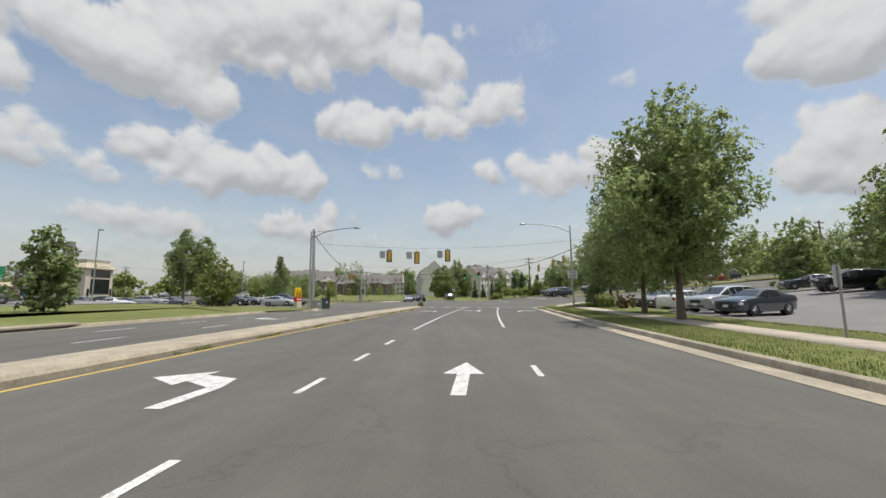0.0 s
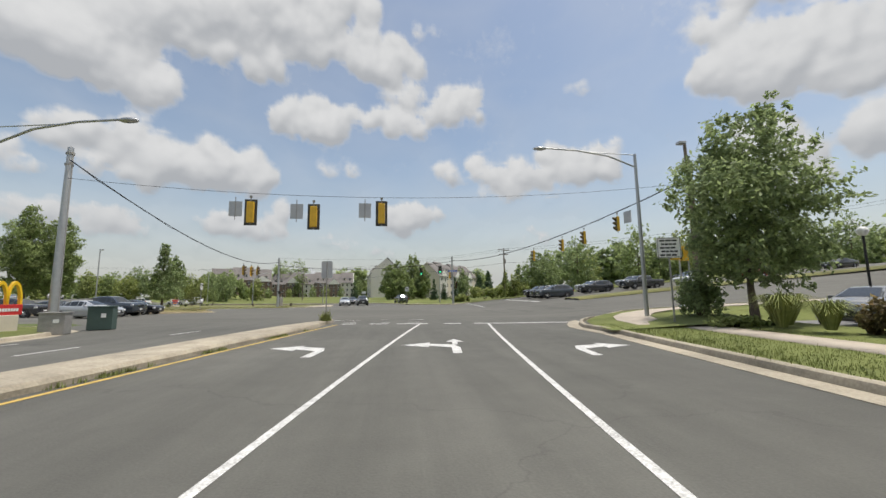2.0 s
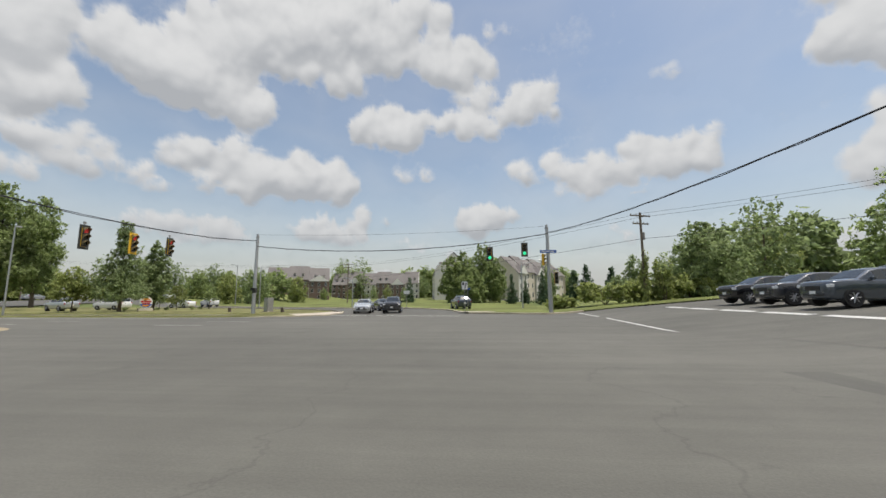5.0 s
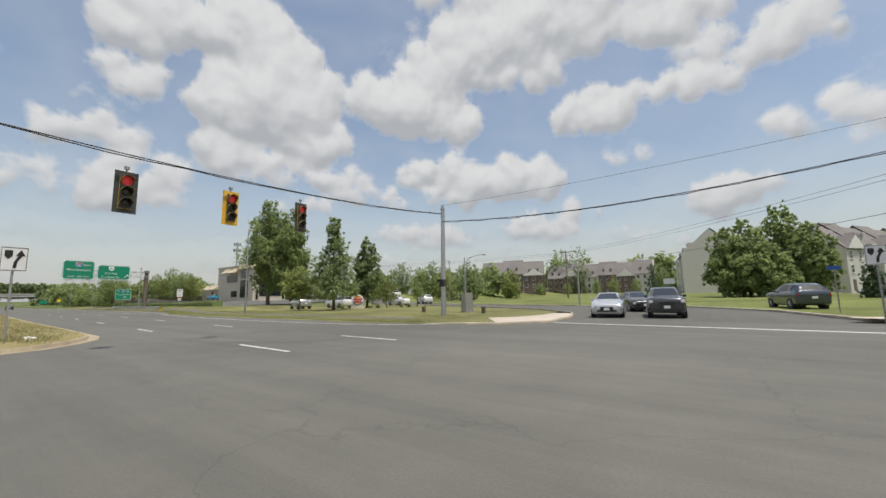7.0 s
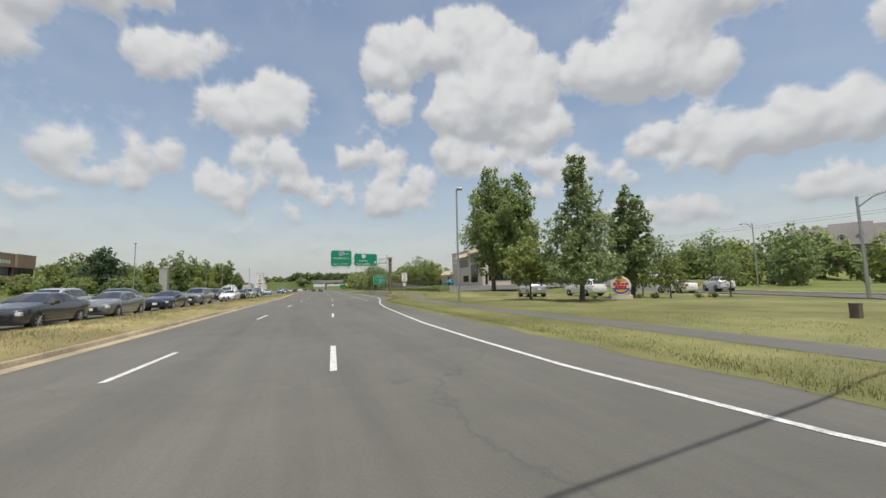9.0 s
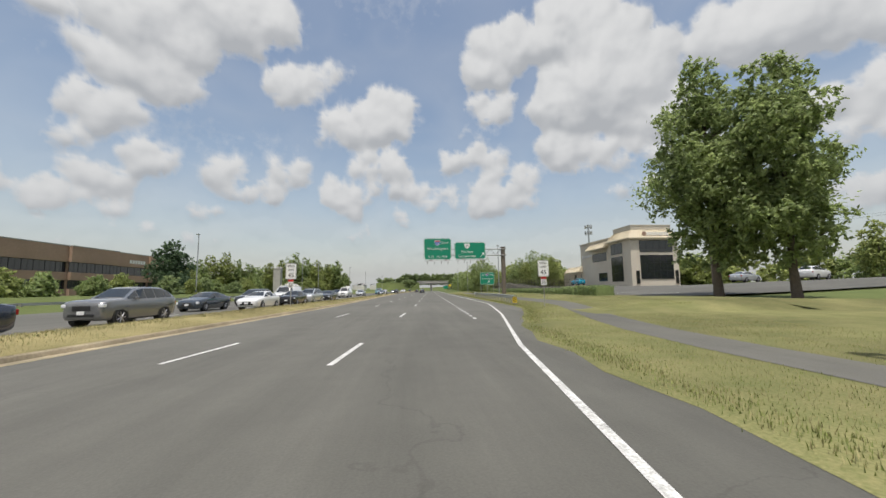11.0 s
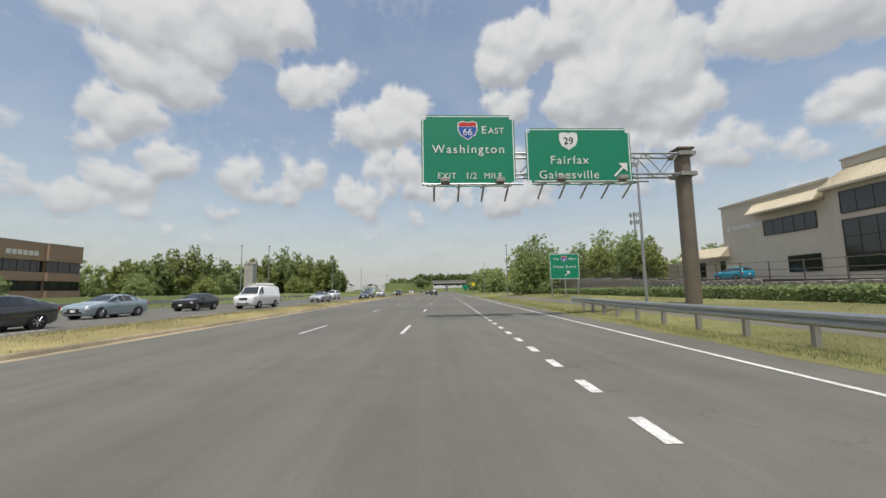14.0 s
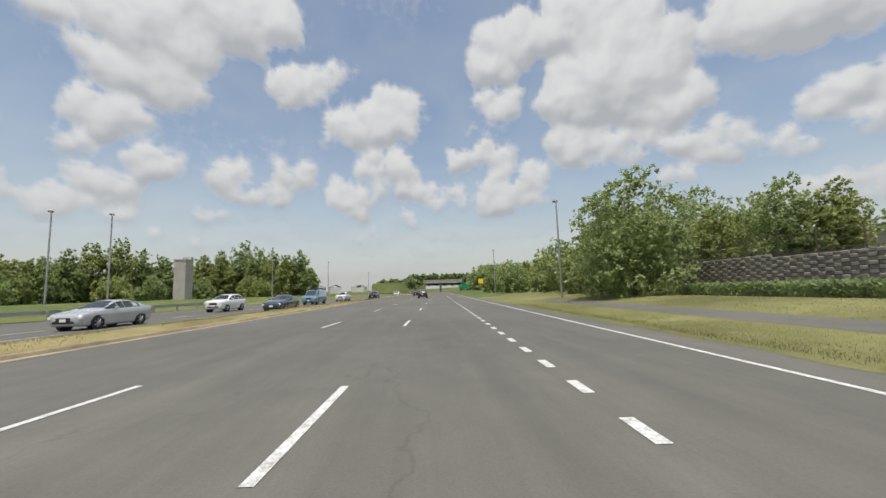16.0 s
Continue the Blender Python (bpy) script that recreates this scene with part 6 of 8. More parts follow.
for x in arange(-60, -190, 4):
    if post0 is None:
        o = post0 = box_part("post", (-0.06, 0.06, -0.1, 0.1, -0.1, 0.8), M_STEEL_DULL, rail2)
    else:
        o = new("post", post0.data)
        o.parent = rail2
    o.location = (x, yh(x) - 31.1, 0)

# the overpass far down the highway
ov = thing("overpass", "concrete road bridge far down the highway", "bridge", "", pose(-470, 104, 0.8, 0, 0, 2))
box_part("deck", (-6, 6, -16, 60, 7.4, 9.4), M_CONC, ov)
box_part("parapet", (5.8, 6.2, -16, 60, 9.4, 10.2), M_CONC, ov)
for yy in (-16, 0, 22):
    box_part("pier", (-4, 4, yy - 0.6, yy + 0.6, -1, 7.6), M_CONC, ov)
for a, b in ((-60, -14), (52, 110)):
    bm = bmesh.new()
    v = [bm.verts.new(c) for c in ((-18, a, 0), (18, a, 0), (18, b, 0), (-18, b, 0), (-8, a, 8.6), (8, a, 8.6), (8, b, 8.6), (-8, b, 8.6))]
    for f in ((0, 1, 2, 3), (4, 5, 6, 7), (0, 1, 5, 4), (1, 2, 6, 5), (2, 3, 7, 6), (3, 0, 4, 7)):
        bm.faces.new([v[i] for i in f])
    bmesh.ops.recalc_face_normals(bm, faces=bm.faces)
    part("embankment", bm, M_FIELD, ov)

# utility poles and lines
def utility_pole(x, y, z, h, label, vines=False):
    ob = thing("utility_pole", label, "utility pole", "utility poles", pose(x, y, z, 0, 0, 20))
    tube_part("shaft", [(0, 0, -0.3), (0, 0, h)], 0.17, M_WOODPOLE, ob, n=10, r_end=0.11)
    for zz, w in ((h - 0.35, 1.25), (h - 1.2, 1.0)):
        box_part("crossarm", (-w, w, -0.06, 0.06, zz - 0.06, zz + 0.06), M_WOODPOLE, ob)
        bm = bmesh.new()
        for xx in (-w + 0.1, -w * 0.4, w * 0.4, w - 0.1):
            cyl(bm, (xx, 0, zz + 0.05), (xx, 0, zz + 0.22), 0.04, 0.03, n=6)
        part("insulators", bm, M_STEEL_DULL, ob)
    tube_part("transformer", [(0.3, 0.1, h - 2.9), (0.3, 0.1, h - 2.1)], 0.18, M_STEEL_DULL, ob, n=12)
    return ob


utility_pole(21.0, 93.2, 0.4, 10.0, "wooden utility pole wrapped in green vines")
utility_pole(-30.0, 150.0, 0.6, 10.5, "plain wooden utility pole behind the field")
utility_pole(-125.0, 150.0, 1.4, 12.4, "wooden utility pole beyond the restaurant lot")
utility_pole(60.0, 60.0, 2.2, 10.5, "wooden utility pole up the rising road")
for zz in (9.9, 10.3):
    wire("thin power line between utility poles", (21.0, 93.2, zz), (-30, 150, zz + 0.4), 0.9, 0.014)
    wire("thin power line between utility poles", (60, 60, zz + 2.0), (21, 93.2, zz), 0.9, 0.014)
    wire("thin power line between utility poles", (-30, 150, zz + 0.4), (-125, 150, zz + 3.2), 0.9, 0.014)
wire("thin power line between utility poles", (21.0, 93.2, 7.6), (-30, 150, 7.2), 0.8, 0.02)
wire("thin power line between utility poles", (60, 60, 9.4), (21, 93.2, 7.6), 0.8, 0.02)

# ---------------------------------------------------------------- buildings
def window(parent, w, h, m, frame_mat, pane=None, sill=False, mull=(1, 1), depth=0.08):
    """A framed window, its face towards -y of m."""
    t = 0.07
    bm = bmesh.new()
    rings = []
    for yy in (-depth, 0.02):
        for k in (0, t):
            rings.append([bm.verts.new((a * (w / 2 - k), yy, b * (h / 2 - k))) for a, b in ((-1, -1), (1, -1), (1, 1), (-1, 1))])
    for p, q in ((0, 1), (1, 3), (3, 2), (2, 0)):
        for i in range(4):
            n = (i + 1) % 4
            bm.faces.new((rings[p][i], rings[p][n], rings[q][n], rings[q][i]))
    bmesh.ops.recalc_face_normals(bm, faces=bm.faces)
    wn = part("window", bm, frame_mat, parent)
    wn.matrix_basis = m
    for i in range(1, mull[0]):
        xx = -w / 2 + w * i / mull[0]
        box_part("mullion", (xx - 0.025, xx + 0.025, -depth * 0.8, 0.0, -h / 2 + t, h / 2 - t), frame_mat, wn)
    for i in range(1, mull[1]):
        zz = -h / 2 + h * i / mull[1]
        box_part("transom", (-w / 2 + t, w / 2 - t, -depth * 0.79, -0.002, zz - 0.025, zz + 0.025), frame_mat, wn)
    if sill:
        box_part("sill", (-w / 2 - 0.06, w / 2 + 0.06, -depth - 0.05, 0.0, -h / 2 - 0.08, -h / 2 - 0.002), frame_mat, wn)
    box_part("pane", (-w / 2 + t, w / 2 - t, -depth * 0.5, -depth * 0.4, -h / 2 + t, h / 2 - t), pane or M_GLASSD, wn, "dark reflecting glass")
    return wn


def gable_roof(bm, x0, x1, y0, y1, z, rise, over=0.35):
    """Ridge along x."""
    ym = (y0 + y1) / 2
    pts = [(x0 - over, y0 - over, z), (x1 + over, y0 - over, z), (x1 + over, ym, z + rise), (x0 - over, ym, z + rise), (x1 + over, y1 + over, z), (x0 - over, y1 + over, z)]
    v = [bm.verts.new(p) for p in pts] + [bm.verts.new((p[0], p[1], p[2] - 0.18)) for p in pts]
    for f in ((0, 1, 2, 3), (3, 2, 4, 5), (6, 9, 8, 7), (9, 11, 10, 8), (0, 6, 7, 1), (5, 4, 10, 11), (0, 3, 9, 6), (3, 5, 11, 9), (1, 7, 8, 2), (2, 8, 10, 4)):
        bm.faces.new([v[i] for i in f])
    bmesh.ops.recalc_face_normals(bm, faces=bm.faces)


# restaurant and office building above the retaining wall
Z0 = 1.42
rb = thing("restaurant_building", "cream stucco commercial building with dark glass and metal roof", "building", "", pose(-119.0, 127.0, Z0 + 0.4) @ Matrix.Diagonal((0.97, 1.0, 1.24, 1)))
bm = bmesh.new()
bx(bm, -9.0, 0, 0, 10.6, -0.6, 8.0)
part("tower", bm, M_STUCCO, rb, "cream stucco corner tower")
bm = bmesh.new()
bx(bm, -25.0, -9.01, 0.3, 15, -0.6, 8.7)
part("main_wall", bm, M_STUCCO, rb)
bm = bmesh.new()
bx(bm, -25.2, -9.02, 0.1, 15.2, 8.7, 8.95)
part("parapet", bm, M_STUCCO, rb)
bm = bmesh.new()
bx(bm, -35.0, -25.01, 1.2, 13, -0.6, 3.9)
bx(bm, -42.0, -35.01, 2.2, 12, -0.6, 3.0)
part("rear_wall", bm, M_STUCCO, rb)
bm = bmesh.new()
lo = [(-9.6, -0.7), (0.7, -0.7), (0.7, 11.3), (-9.6, 11.3)]
hi = [(-8.0, 0.9), (-0.9, 0.9), (-0.9, 9.7), (-8.0, 9.7)]
a = [bm.verts.new((x, y, 7.75)) for x, y in lo]
a2 = [bm.verts.new((x, y, 7.95)) for x, y in lo]
b = [bm.verts.new((x, y, 9.5)) for x, y in hi]
for i in range(4):
    j = (i + 1) % 4
    bm.faces.new((a[i], a[j], a2[j], a2[i]))
    bm.faces.new((a2[i], a2[j], b[j], b[i]))
bm.faces.new(a[::-1])
bm.faces.new(b)
part("mansard_roof", bm, M_METALROOF, rb, "cream standing-seam metal mansard")
bm = bmesh.new()
bx(bm, -8.1, -0.8, 0.8, 9.8, 9.5, 10.15)
bx(bm, -8.2, -0.7, 0.7, 9.9, 10.15, 10.3)
part("roof_parapet", bm, M_STUCCO, rb)
bm = bmesh.new()
for i in range(24):
    f = (i + 0.5) / 24
    xl, xh = -9.6 + 10.3 * f, -8.0 + 7.1 * f
    cyl(bm, (xl, -0.72, 7.98), (xh, 0.88, 9.52), 0.03, n=4)
for i in range(26):
    f = (i + 0.5) / 26
    yl, yhh = -0.7 + 12 * f, 0.9 + 8.8 * f
    cyl(bm, (0.72, yl, 7.98), (-0.88, yhh, 9.52), 0.03, n=4)
part("roof_seams", bm, M_METALROOF, rb)


def awning(x0, x1, y, z0, z1, out):
    bm = bmesh.new()
    v = [bm.verts.new(c) for c in ((x0, y - out, z0), (x1, y - out, z0), (x1, y, z1), (x0, y, z1), (x0, y, z0), (x1, y, z0))]
    for f in ((0, 1, 2, 3), (0, 4, 5, 1), (0, 3, 4), (1, 5, 2), (4, 3, 2, 5)):
        bm.faces.new([v[i] for i in f])
    bmesh.ops.recalc_face_normals(bm, faces=bm.faces)
    aw = part("awning", bm, M_METALROOF, rb, "sloping cream metal awning")
    bm = bmesh.new()
    cyl(bm, (0, y - out - 0.02, z0 + 0.03), (0, y - 0.02, z1 + 0.03), 0.025, n=4)
    seam = part("seam", bm, M_METALROOF, aw)
    n = int((x1 - x0) / 0.45)
    for i in range(n + 1):
        o = seam if i == 0 else new("seam", seam.data)
        o.parent = aw
        o.location.x = x0 + (x1 - x0) * i / n
    box_part("awning_fascia", (x0, x1, y - out - 0.06, y - out - 0.01, z0 - 0.14, z0 + 0.02), M_METALROOF, aw)


awning(-19.0, -9.8, 0.28, 7.1, 8.3, 1.5)
awning(-33.5, -24.0, 1.15 - 0.9, 3.0, 4.2, 1.5)
# tower glass: two storeys to the road and to the lot
for x0, x1, z0, z1, mu in ((-8.0, -3.2, 0.6, 5.0, (3, 3)), (-8.0, -3.2, 5.5, 7.4, (3, 1))):
    window(rb, x1 - x0, z1 - z0, pose((x0 + x1) / 2, -0.03, (z0 + z1) / 2), M_BLACK, mull=mu)
for y0, y1, z0, z1, mu in ((2.0, 9.3, 0.9, 5.0, (5, 3)), (2.0, 9.3, 5.5, 7.5, (5, 1))):
    window(rb, y1 - y0, z1 - z0, pose(0.03, (y0 + y1) / 2, (z0 + z1) / 2, 0, 0, 90), M_BLACK, mull=mu)
for y0, y1 in ((0.9, 1.7), (9.6, 10.35)):
    window(rb, y1 - y0, 2.3, pose(0.03, (y0 + y1) / 2, 1.2, 0, 0, 90), M_BROWNPOLE, mull=(1, 2))
window(rb, 7.0, 1.6, pose(-14.4, 0.27, 5.5), M_BLACK, mull=(5, 1))
window(rb, 4.0, 1.6, pose(-12.9, 0.27, 1.6), M_BLACK, mull=(3, 1))
for xx in (-31.0, -26.5):
    window(rb, 1.2, 1.9, pose(xx, 1.17, 1.6), M_BLACK, mull=(1, 1))
for i in range(9):
    box_part("sign_block", (0.4, 0.45, 3.6 + i * 0.55, 4.0 + i * 0.55, 8.35, 8.85), M_TRIMWHITE, rb, "raised white sign block")
bm = bmesh.new()
cyl(bm, (0.3, 3.0, 8.6), (0.5, 3.0, 8.6), 0.4, n=16)
bx(bm, 0.32, 0.42, 2.9, 8.8, 8.2, 8.28)
part("roof_logo", bm, M_BRICK_TAN, rb)
for i in range(9):
    box_part("sign_block", (-23.0 + i * 0.55, -22.6 + i * 0.55, 0.2, 0.28, 5.9, 6.35), M_TRIMWHITE, rb, "raised white sign block")
bm = bmesh.new()
cyl(bm, (-23.7, 0.2, 6.1), (-23.7, 0.28, 6.1), 0.33, n=16)
part("wall_logo", bm, M_TRIMWHITE, rb)
bm = bmesh.new()
bx(bm, -20, -18.6, 5, 6.2, 8.9, 9.6)
bx(bm, -31, -29.5, 4, 6, 3.9, 4.5)
part("roof_unit", bm, M_STEEL_DULL, rb)

structure(strip("restaurant_lot", arange(-73, -185, 3), lambda x: [(x, yh(x) + o, 0.045 + gz(x, yh(x) + o)) for o in (20.4, 23, 26, 30, 35, 40, 46, 54, 70)], M_ASPHALT), "pale asphalt lot round the cream building", "parking lot")
for k in range(8):
    line_band("lot_stripe", [[(-79.5 - 2.9 * k, yh(-80) + 22.4), (-79.9 - 2.9 * k, yh(-80) + 27.4)]], 0.11, lambda x, y: gz(x, y) + 0.065, M_WHITE_LINE, "faded white parking stripe on the sloping lot")

# block retaining wall: face to the highway, its blocks are laid at the file's end
WX0, WX1 = -92.0, -170.0


def wall_y(x):
    return yh(x) + 21.6


def wall_top(x):
    return 1.55 + 1.6 * smooth01(-x, 100, 160)


bm = bmesh.new()
prev = None
for x in arange(WX0, WX1, 2):
    ring = [bm.verts.new((x, wall_y(x) + a, b)) for a, b in ((0.16, 0.1), (0.16, wall_top(x)), (0.6, wall_top(x)), (0.6, 0.1))]
    if prev:
        for j in range(3):
            bm.faces.new((prev[j], prev[j + 1], ring[j + 1], ring[j]))
    prev = ring
bmesh.ops.recalc_face_normals(bm, faces=bm.faces)
RWALL = structure(part("retaining_wall", bm, M_JOINT), "stepped grey concrete block retaining wall above the hedge", "wall")
fence = thing("fence", "thin dark metal fence on top of the retaining wall", "fence", "", None)
pm = None
for x in arange(-96, -168, 2.4):
    z0 = wall_top(x)
    if pm is None:
        o = box_part("post", (-0.03, 0.03, -0.03, 0.03, -0.1, 1.15), M_BROWNPOLE, fence)
        pm = o.data
    else:
        o = new("post", pm)
        o.parent = fence
    o.location = (x, wall_y(x) + 0.8, z0)
for dz in (0.15, 0.6, 1.1):
    tube_part("rail", [(x, wall_y(x) + 0.8, wall_top(x) + dz) for x in arange(-96, -168, 8)], 0.02, M_BROWNPOLE, fence, n=5)

# brick office beyond the opposing lanes
ob_ = thing("brick_office", "long tan brick office building with dark window bands", "building", "", pose(-182, -16, 0.5, 0, 0, 0))
OFFICE = ((-22, -12, 0.0), (-12, 4, -0.8), (4, 22, 0.3), (22, 44, -0.6), (44, 70, 0.4))
bm = bmesh.new()
for x0, x1, y1 in OFFICE:
    bx(bm, x0, x1 - 0.01, -26, y1 - 0.9, -1, 14.6)
part("core", bm, M_BRICK_TAN, ob_)
for x0, x1, y1 in OFFICE:
    for z0, z1 in ((-1, 2.6), (5.2, 7.4), (10.4, 14.9)):
        box_part("brick_band", (x0, x1 - 0.02, y1 - 0.9, y1, z0, z1), M_BRICK_TAN, ob_, bevel=0.05)
    box_part("coping", (x0 - 0.05, x1 + 0.03, y1 - 1.0, y1 + 0.1, 14.9, 15.15), M_CONC, ob_)
    nb = int((x1 - x0) / 3)
    for z0 in (2.65, 7.45):
        for i in range(nb):
            window(ob_, (x1 - x0) / nb * 0.99, 2.5 if z0 < 5 else 2.9, pose(x0 + (x1 - x0) * (i + 0.5) / nb, y1 - 0.6, z0 + (1.25 if z0 < 5 else 1.45), 0, 0, 180), M_BLACK, mull=(2, 1))
for z0 in (2.65, 7.45):
    for i in range(6):
        window(ob_, 3.6, 2.4, pose(70.02, -3.4 - 4.0 * i, z0 + 1.2, 0, 0, 90), M_BLACK, mull=(2, 1))
bars(ob_, -10, -2, -0.75, 12.2, 1.2, M_TRIMWHITE, 6)

# concrete silo towers in the woods
for sx, sy in ((-246.5, 12.6),):
    so = thing("concrete_tower", "pale square concrete tower among the trees", "tower", "concrete towers", pose(sx, sy, 0))
    box_part("shaft", (-1.7, 1.7, -1.7, 1.7, -1, 13.2), M_CONC, so)
    box_part("side_shaft", (-2.9, -1.72, -1.3, 1.3, -1, 14.4), M_CONC, so)
    box_part("cap", (-1.85, 1.85, -1.85, 1.85, 13.2, 13.5), M_CONC, so)

# far roofs of a distant town
for k in range(12):
    rng = random.Random(60 + k)
    hx, hy = -640 - rng.uniform(0, 90), -150 + k * 17 + rng.uniform(-5, 5)
    fh = thing("far_house", "pale distant house with a grey roof", "house", "far town", pose(hx, hy, 5.0, 0, 0, rng.uniform(-30, 30)))
    box_part("wall", (-5, 5, -7, 7, -4, 5.5), M_SIDING, fh)
    bm = bmesh.new()
    gable_roof(bm, -5, 5, -7, 7, 5.5, 3.2)
    part("roof", bm, M_SHINGLE, fh)

# cell tower
ct = thing("cell_tower", "slim grey cell tower with antenna racks", "tower", "", pose(-338, 225, 0))
tube_part("mast", [(0, 0, 0), (0, 0, 25), (0, 0, 52)], 0.9, M_STEEL, ct, n=10, r_end=0.5)
for zz in (45, 50):
    for k in range(9):
        bm = bmesh.new()
        a = k * 0.698
        bx(bm, math.cos(a) * 2.6 - 0.25, math.cos(a) * 2.6 + 0.25, math.sin(a) * 2.6 - 0.25, math.sin(a) * 2.6 + 0.25, zz - 1.3, zz + 1.3)
        cyl(bm, (0, 0, zz), (math.cos(a) * 2.6, math.sin(a) * 2.6, zz), 0.1, n=5)
        part("antenna", bm, M_STEEL_DULL, ct)


def townhouse(x, y, z, rz, units, w, d, h, wall_mats, label, gable=True, storeys=3, fronts=()):
    """A row of units along x, its front towards -y."""
    ob = thing("townhouse_row", label, "house", "townhouses", pose(x, y, z, 0, 0, rz))
    L, base_h = units * w, h
    for u in range(units):
        x0 = -L / 2 + u * w
        dy = 0.7 * (u % 2)
        h = base_h + (0.75 if u % 2 else 0.0)
        box_part("wall", (x0 + 0.002, x0 + w - 0.002, dy, d, -1.5, h), wall_mats[u % len(wall_mats)], ob)
        for s in range(storeys):
            zz = h * (s + 0.55) / storeys
            for k in range(2 if w < 7 else 3):
                xx = x0 + w * (k + 0.5) / (2 if w < 7 else 3)
                if s == 0 and k == 0:
                    box_part("door", (xx - 0.5, xx + 0.5, dy - 0.06, dy + 0.02, 0, 2.1), M_BROWNPOLE, ob)
                    continue
                window(ob, 1.0, 1.5, pose(xx, dy - 0.005, zz), M_TRIMWHITE, sill=True, mull=(1, 2))
        box_part("downpipe", (x0 + 0.02, x0 + 0.12, dy - 0.1, dy - 0.005, 0, h), M_TRIMWHITE, ob)
        bm = bmesh.new()
        gable_roof(bm, x0 + 0.36, x0 + w - 0.36, dy, d, h, d * 0.48, over=0.35)
        part("roof", bm, M_SHINGLE, ob, "grey shingle roof")
        if u in fronts:
            bm = bmesh.new()
            g0, g1, gm, gh = x0 + 0.3, x0 + w - 0.3, x0 + w / 2, w * 0.42
            q = [bm.verts.new(c) for c in ((g0, dy - 0.4, h), (g1, dy - 0.4, h), (gm, dy - 0.4, h + gh), (g0, dy + 4.5, h + 0.1), (g1, dy + 4.5, h + 0.1), (gm, dy + 5.0, h + gh))]
            bm.faces.new((q[0], q[1], q[2]))
            for f in ((q[0], q[2], q[5], q[3]), (q[1], q[4], q[5], q[2])):
                bm.faces.new(f).material_index = 1
            bmesh.ops.recalc_face_normals(bm, faces=bm.faces)
            part("front_gable", bm, [M_TRIMWHITE, M_SHINGLE], ob, "white front gable under a grey roof")
            continue
        for k in (0.3, 0.7):
            dx = x0 + w * k
            bm = bmesh.new()
            bx(bm, dx - 0.55, dx + 0.55, dy + 1.2, dy + 4.2, h + 0.7, h + 2.35)
            dm = part("dormer", bm, M_TRIMWHITE, ob)
            bm = bmesh.new()
            v = [bm.verts.new(c) for c in ((dx - 0.7, dy + 1.1, h + 2.3), (dx + 0.7, dy + 1.1, h + 2.3), (dx, dy + 1.1, h + 3.0), (dx - 0.7, dy + 4.6, h + 2.3), (dx + 0.7, dy + 4.6, h + 2.3), (dx, dy + 4.6, h + 3.0))]
            for f in ((0, 1, 2), (0, 2, 5, 3), (1, 4, 5, 2), (3, 5, 4)):
                bm.faces.new([v[i] for i in f])
            part("dormer_roof", bm, M_SHINGLE, dm)
            box_part("dormer_pane", (dx - 0.35, dx + 0.35, dy + 1.17, dy + 1.195, h + 1.1, h + 2.2), M_GLASSD, dm)
    for sx, x0 in ((-1, -L / 2 - 0.02), (1, L / 2 + 0.02)):
        h = base_h + (0.75 if sx > 0 and units % 2 == 0 else 0.0)
        bm = bmesh.new()
        v = [bm.verts.new(c) for c in ((x0, 0, h - 0.01), (x0, d, h - 0.01), (x0, d / 2, h + d * 0.48 - 0.2))]
        w_ = [bm.verts.new((q.co.x - sx * 0.3, q.co.y, q.co.z)) for q in v]
        bm.faces.new(v)
        bm.faces.new(w_[::-1])
        for i in range(3):
            bm.faces.new((v[i], v[(i + 1) % 3], w_[(i + 1) % 3], w_[i]))
        bmesh.ops.recalc_face_normals(bm, faces=bm.faces)
        part("gable", bm, wall_mats[-1], ob)
        box_part("end_wall", (x0 - 0.05 if sx < 0 else x0, x0 if sx < 0 else x0 + 0.05, 0.0, d, -1.5, h), wall_mats[-1], ob)
    h = base_h
    if gable:
        bm = bmesh.new()
        gx0 = L / 2 - w
        v = [bm.verts.new(c) for c in ((gx0, -0.2, h), (gx0 + w, -0.2, h), (gx0 + w / 2, -0.2, h + w * 0.32), (gx0, 3, h), (gx0 + w, 3, h), (gx0 + w / 2, 4, h + w * 0.32))]
        for f in ((0, 1, 2), (0, 2, 5, 3), (1, 4, 5, 2), (0, 3, 4, 1)):
            bm.faces.new([v[i] for i in f])
        part("front_gable", bm, M_TRIMWHITE, ob, "white front gable")
    return ob


townhouse(-71.4, 208, 1.2, 22, 3, 8.4, 13, 8.2, [M_BRICK], "three-storey brick townhouses with dormers and white gable")
townhouse(-46.5, 240, 1.5, 8, 6, 7.2, 13, 7.4, [M_BRICK, M_BRICK, M_SIDING], "row of red brick townhouses with grey roofs", gable=False, fronts=(1, 4))
townhouse(-13.5, 205, 1.2, -82, 4, 7.0, 13.5, 10.4, [M_SIDING], "pale sided townhouse block seen from its gable end", gable=False)
townhouse(27, 186, 1.2, 57, 6, 6.5, 12, 8.0, [M_SIDING, M_STUCCO], "row of pale townhouses behind the dark trees", gable=False, fronts=(0, 2, 4))

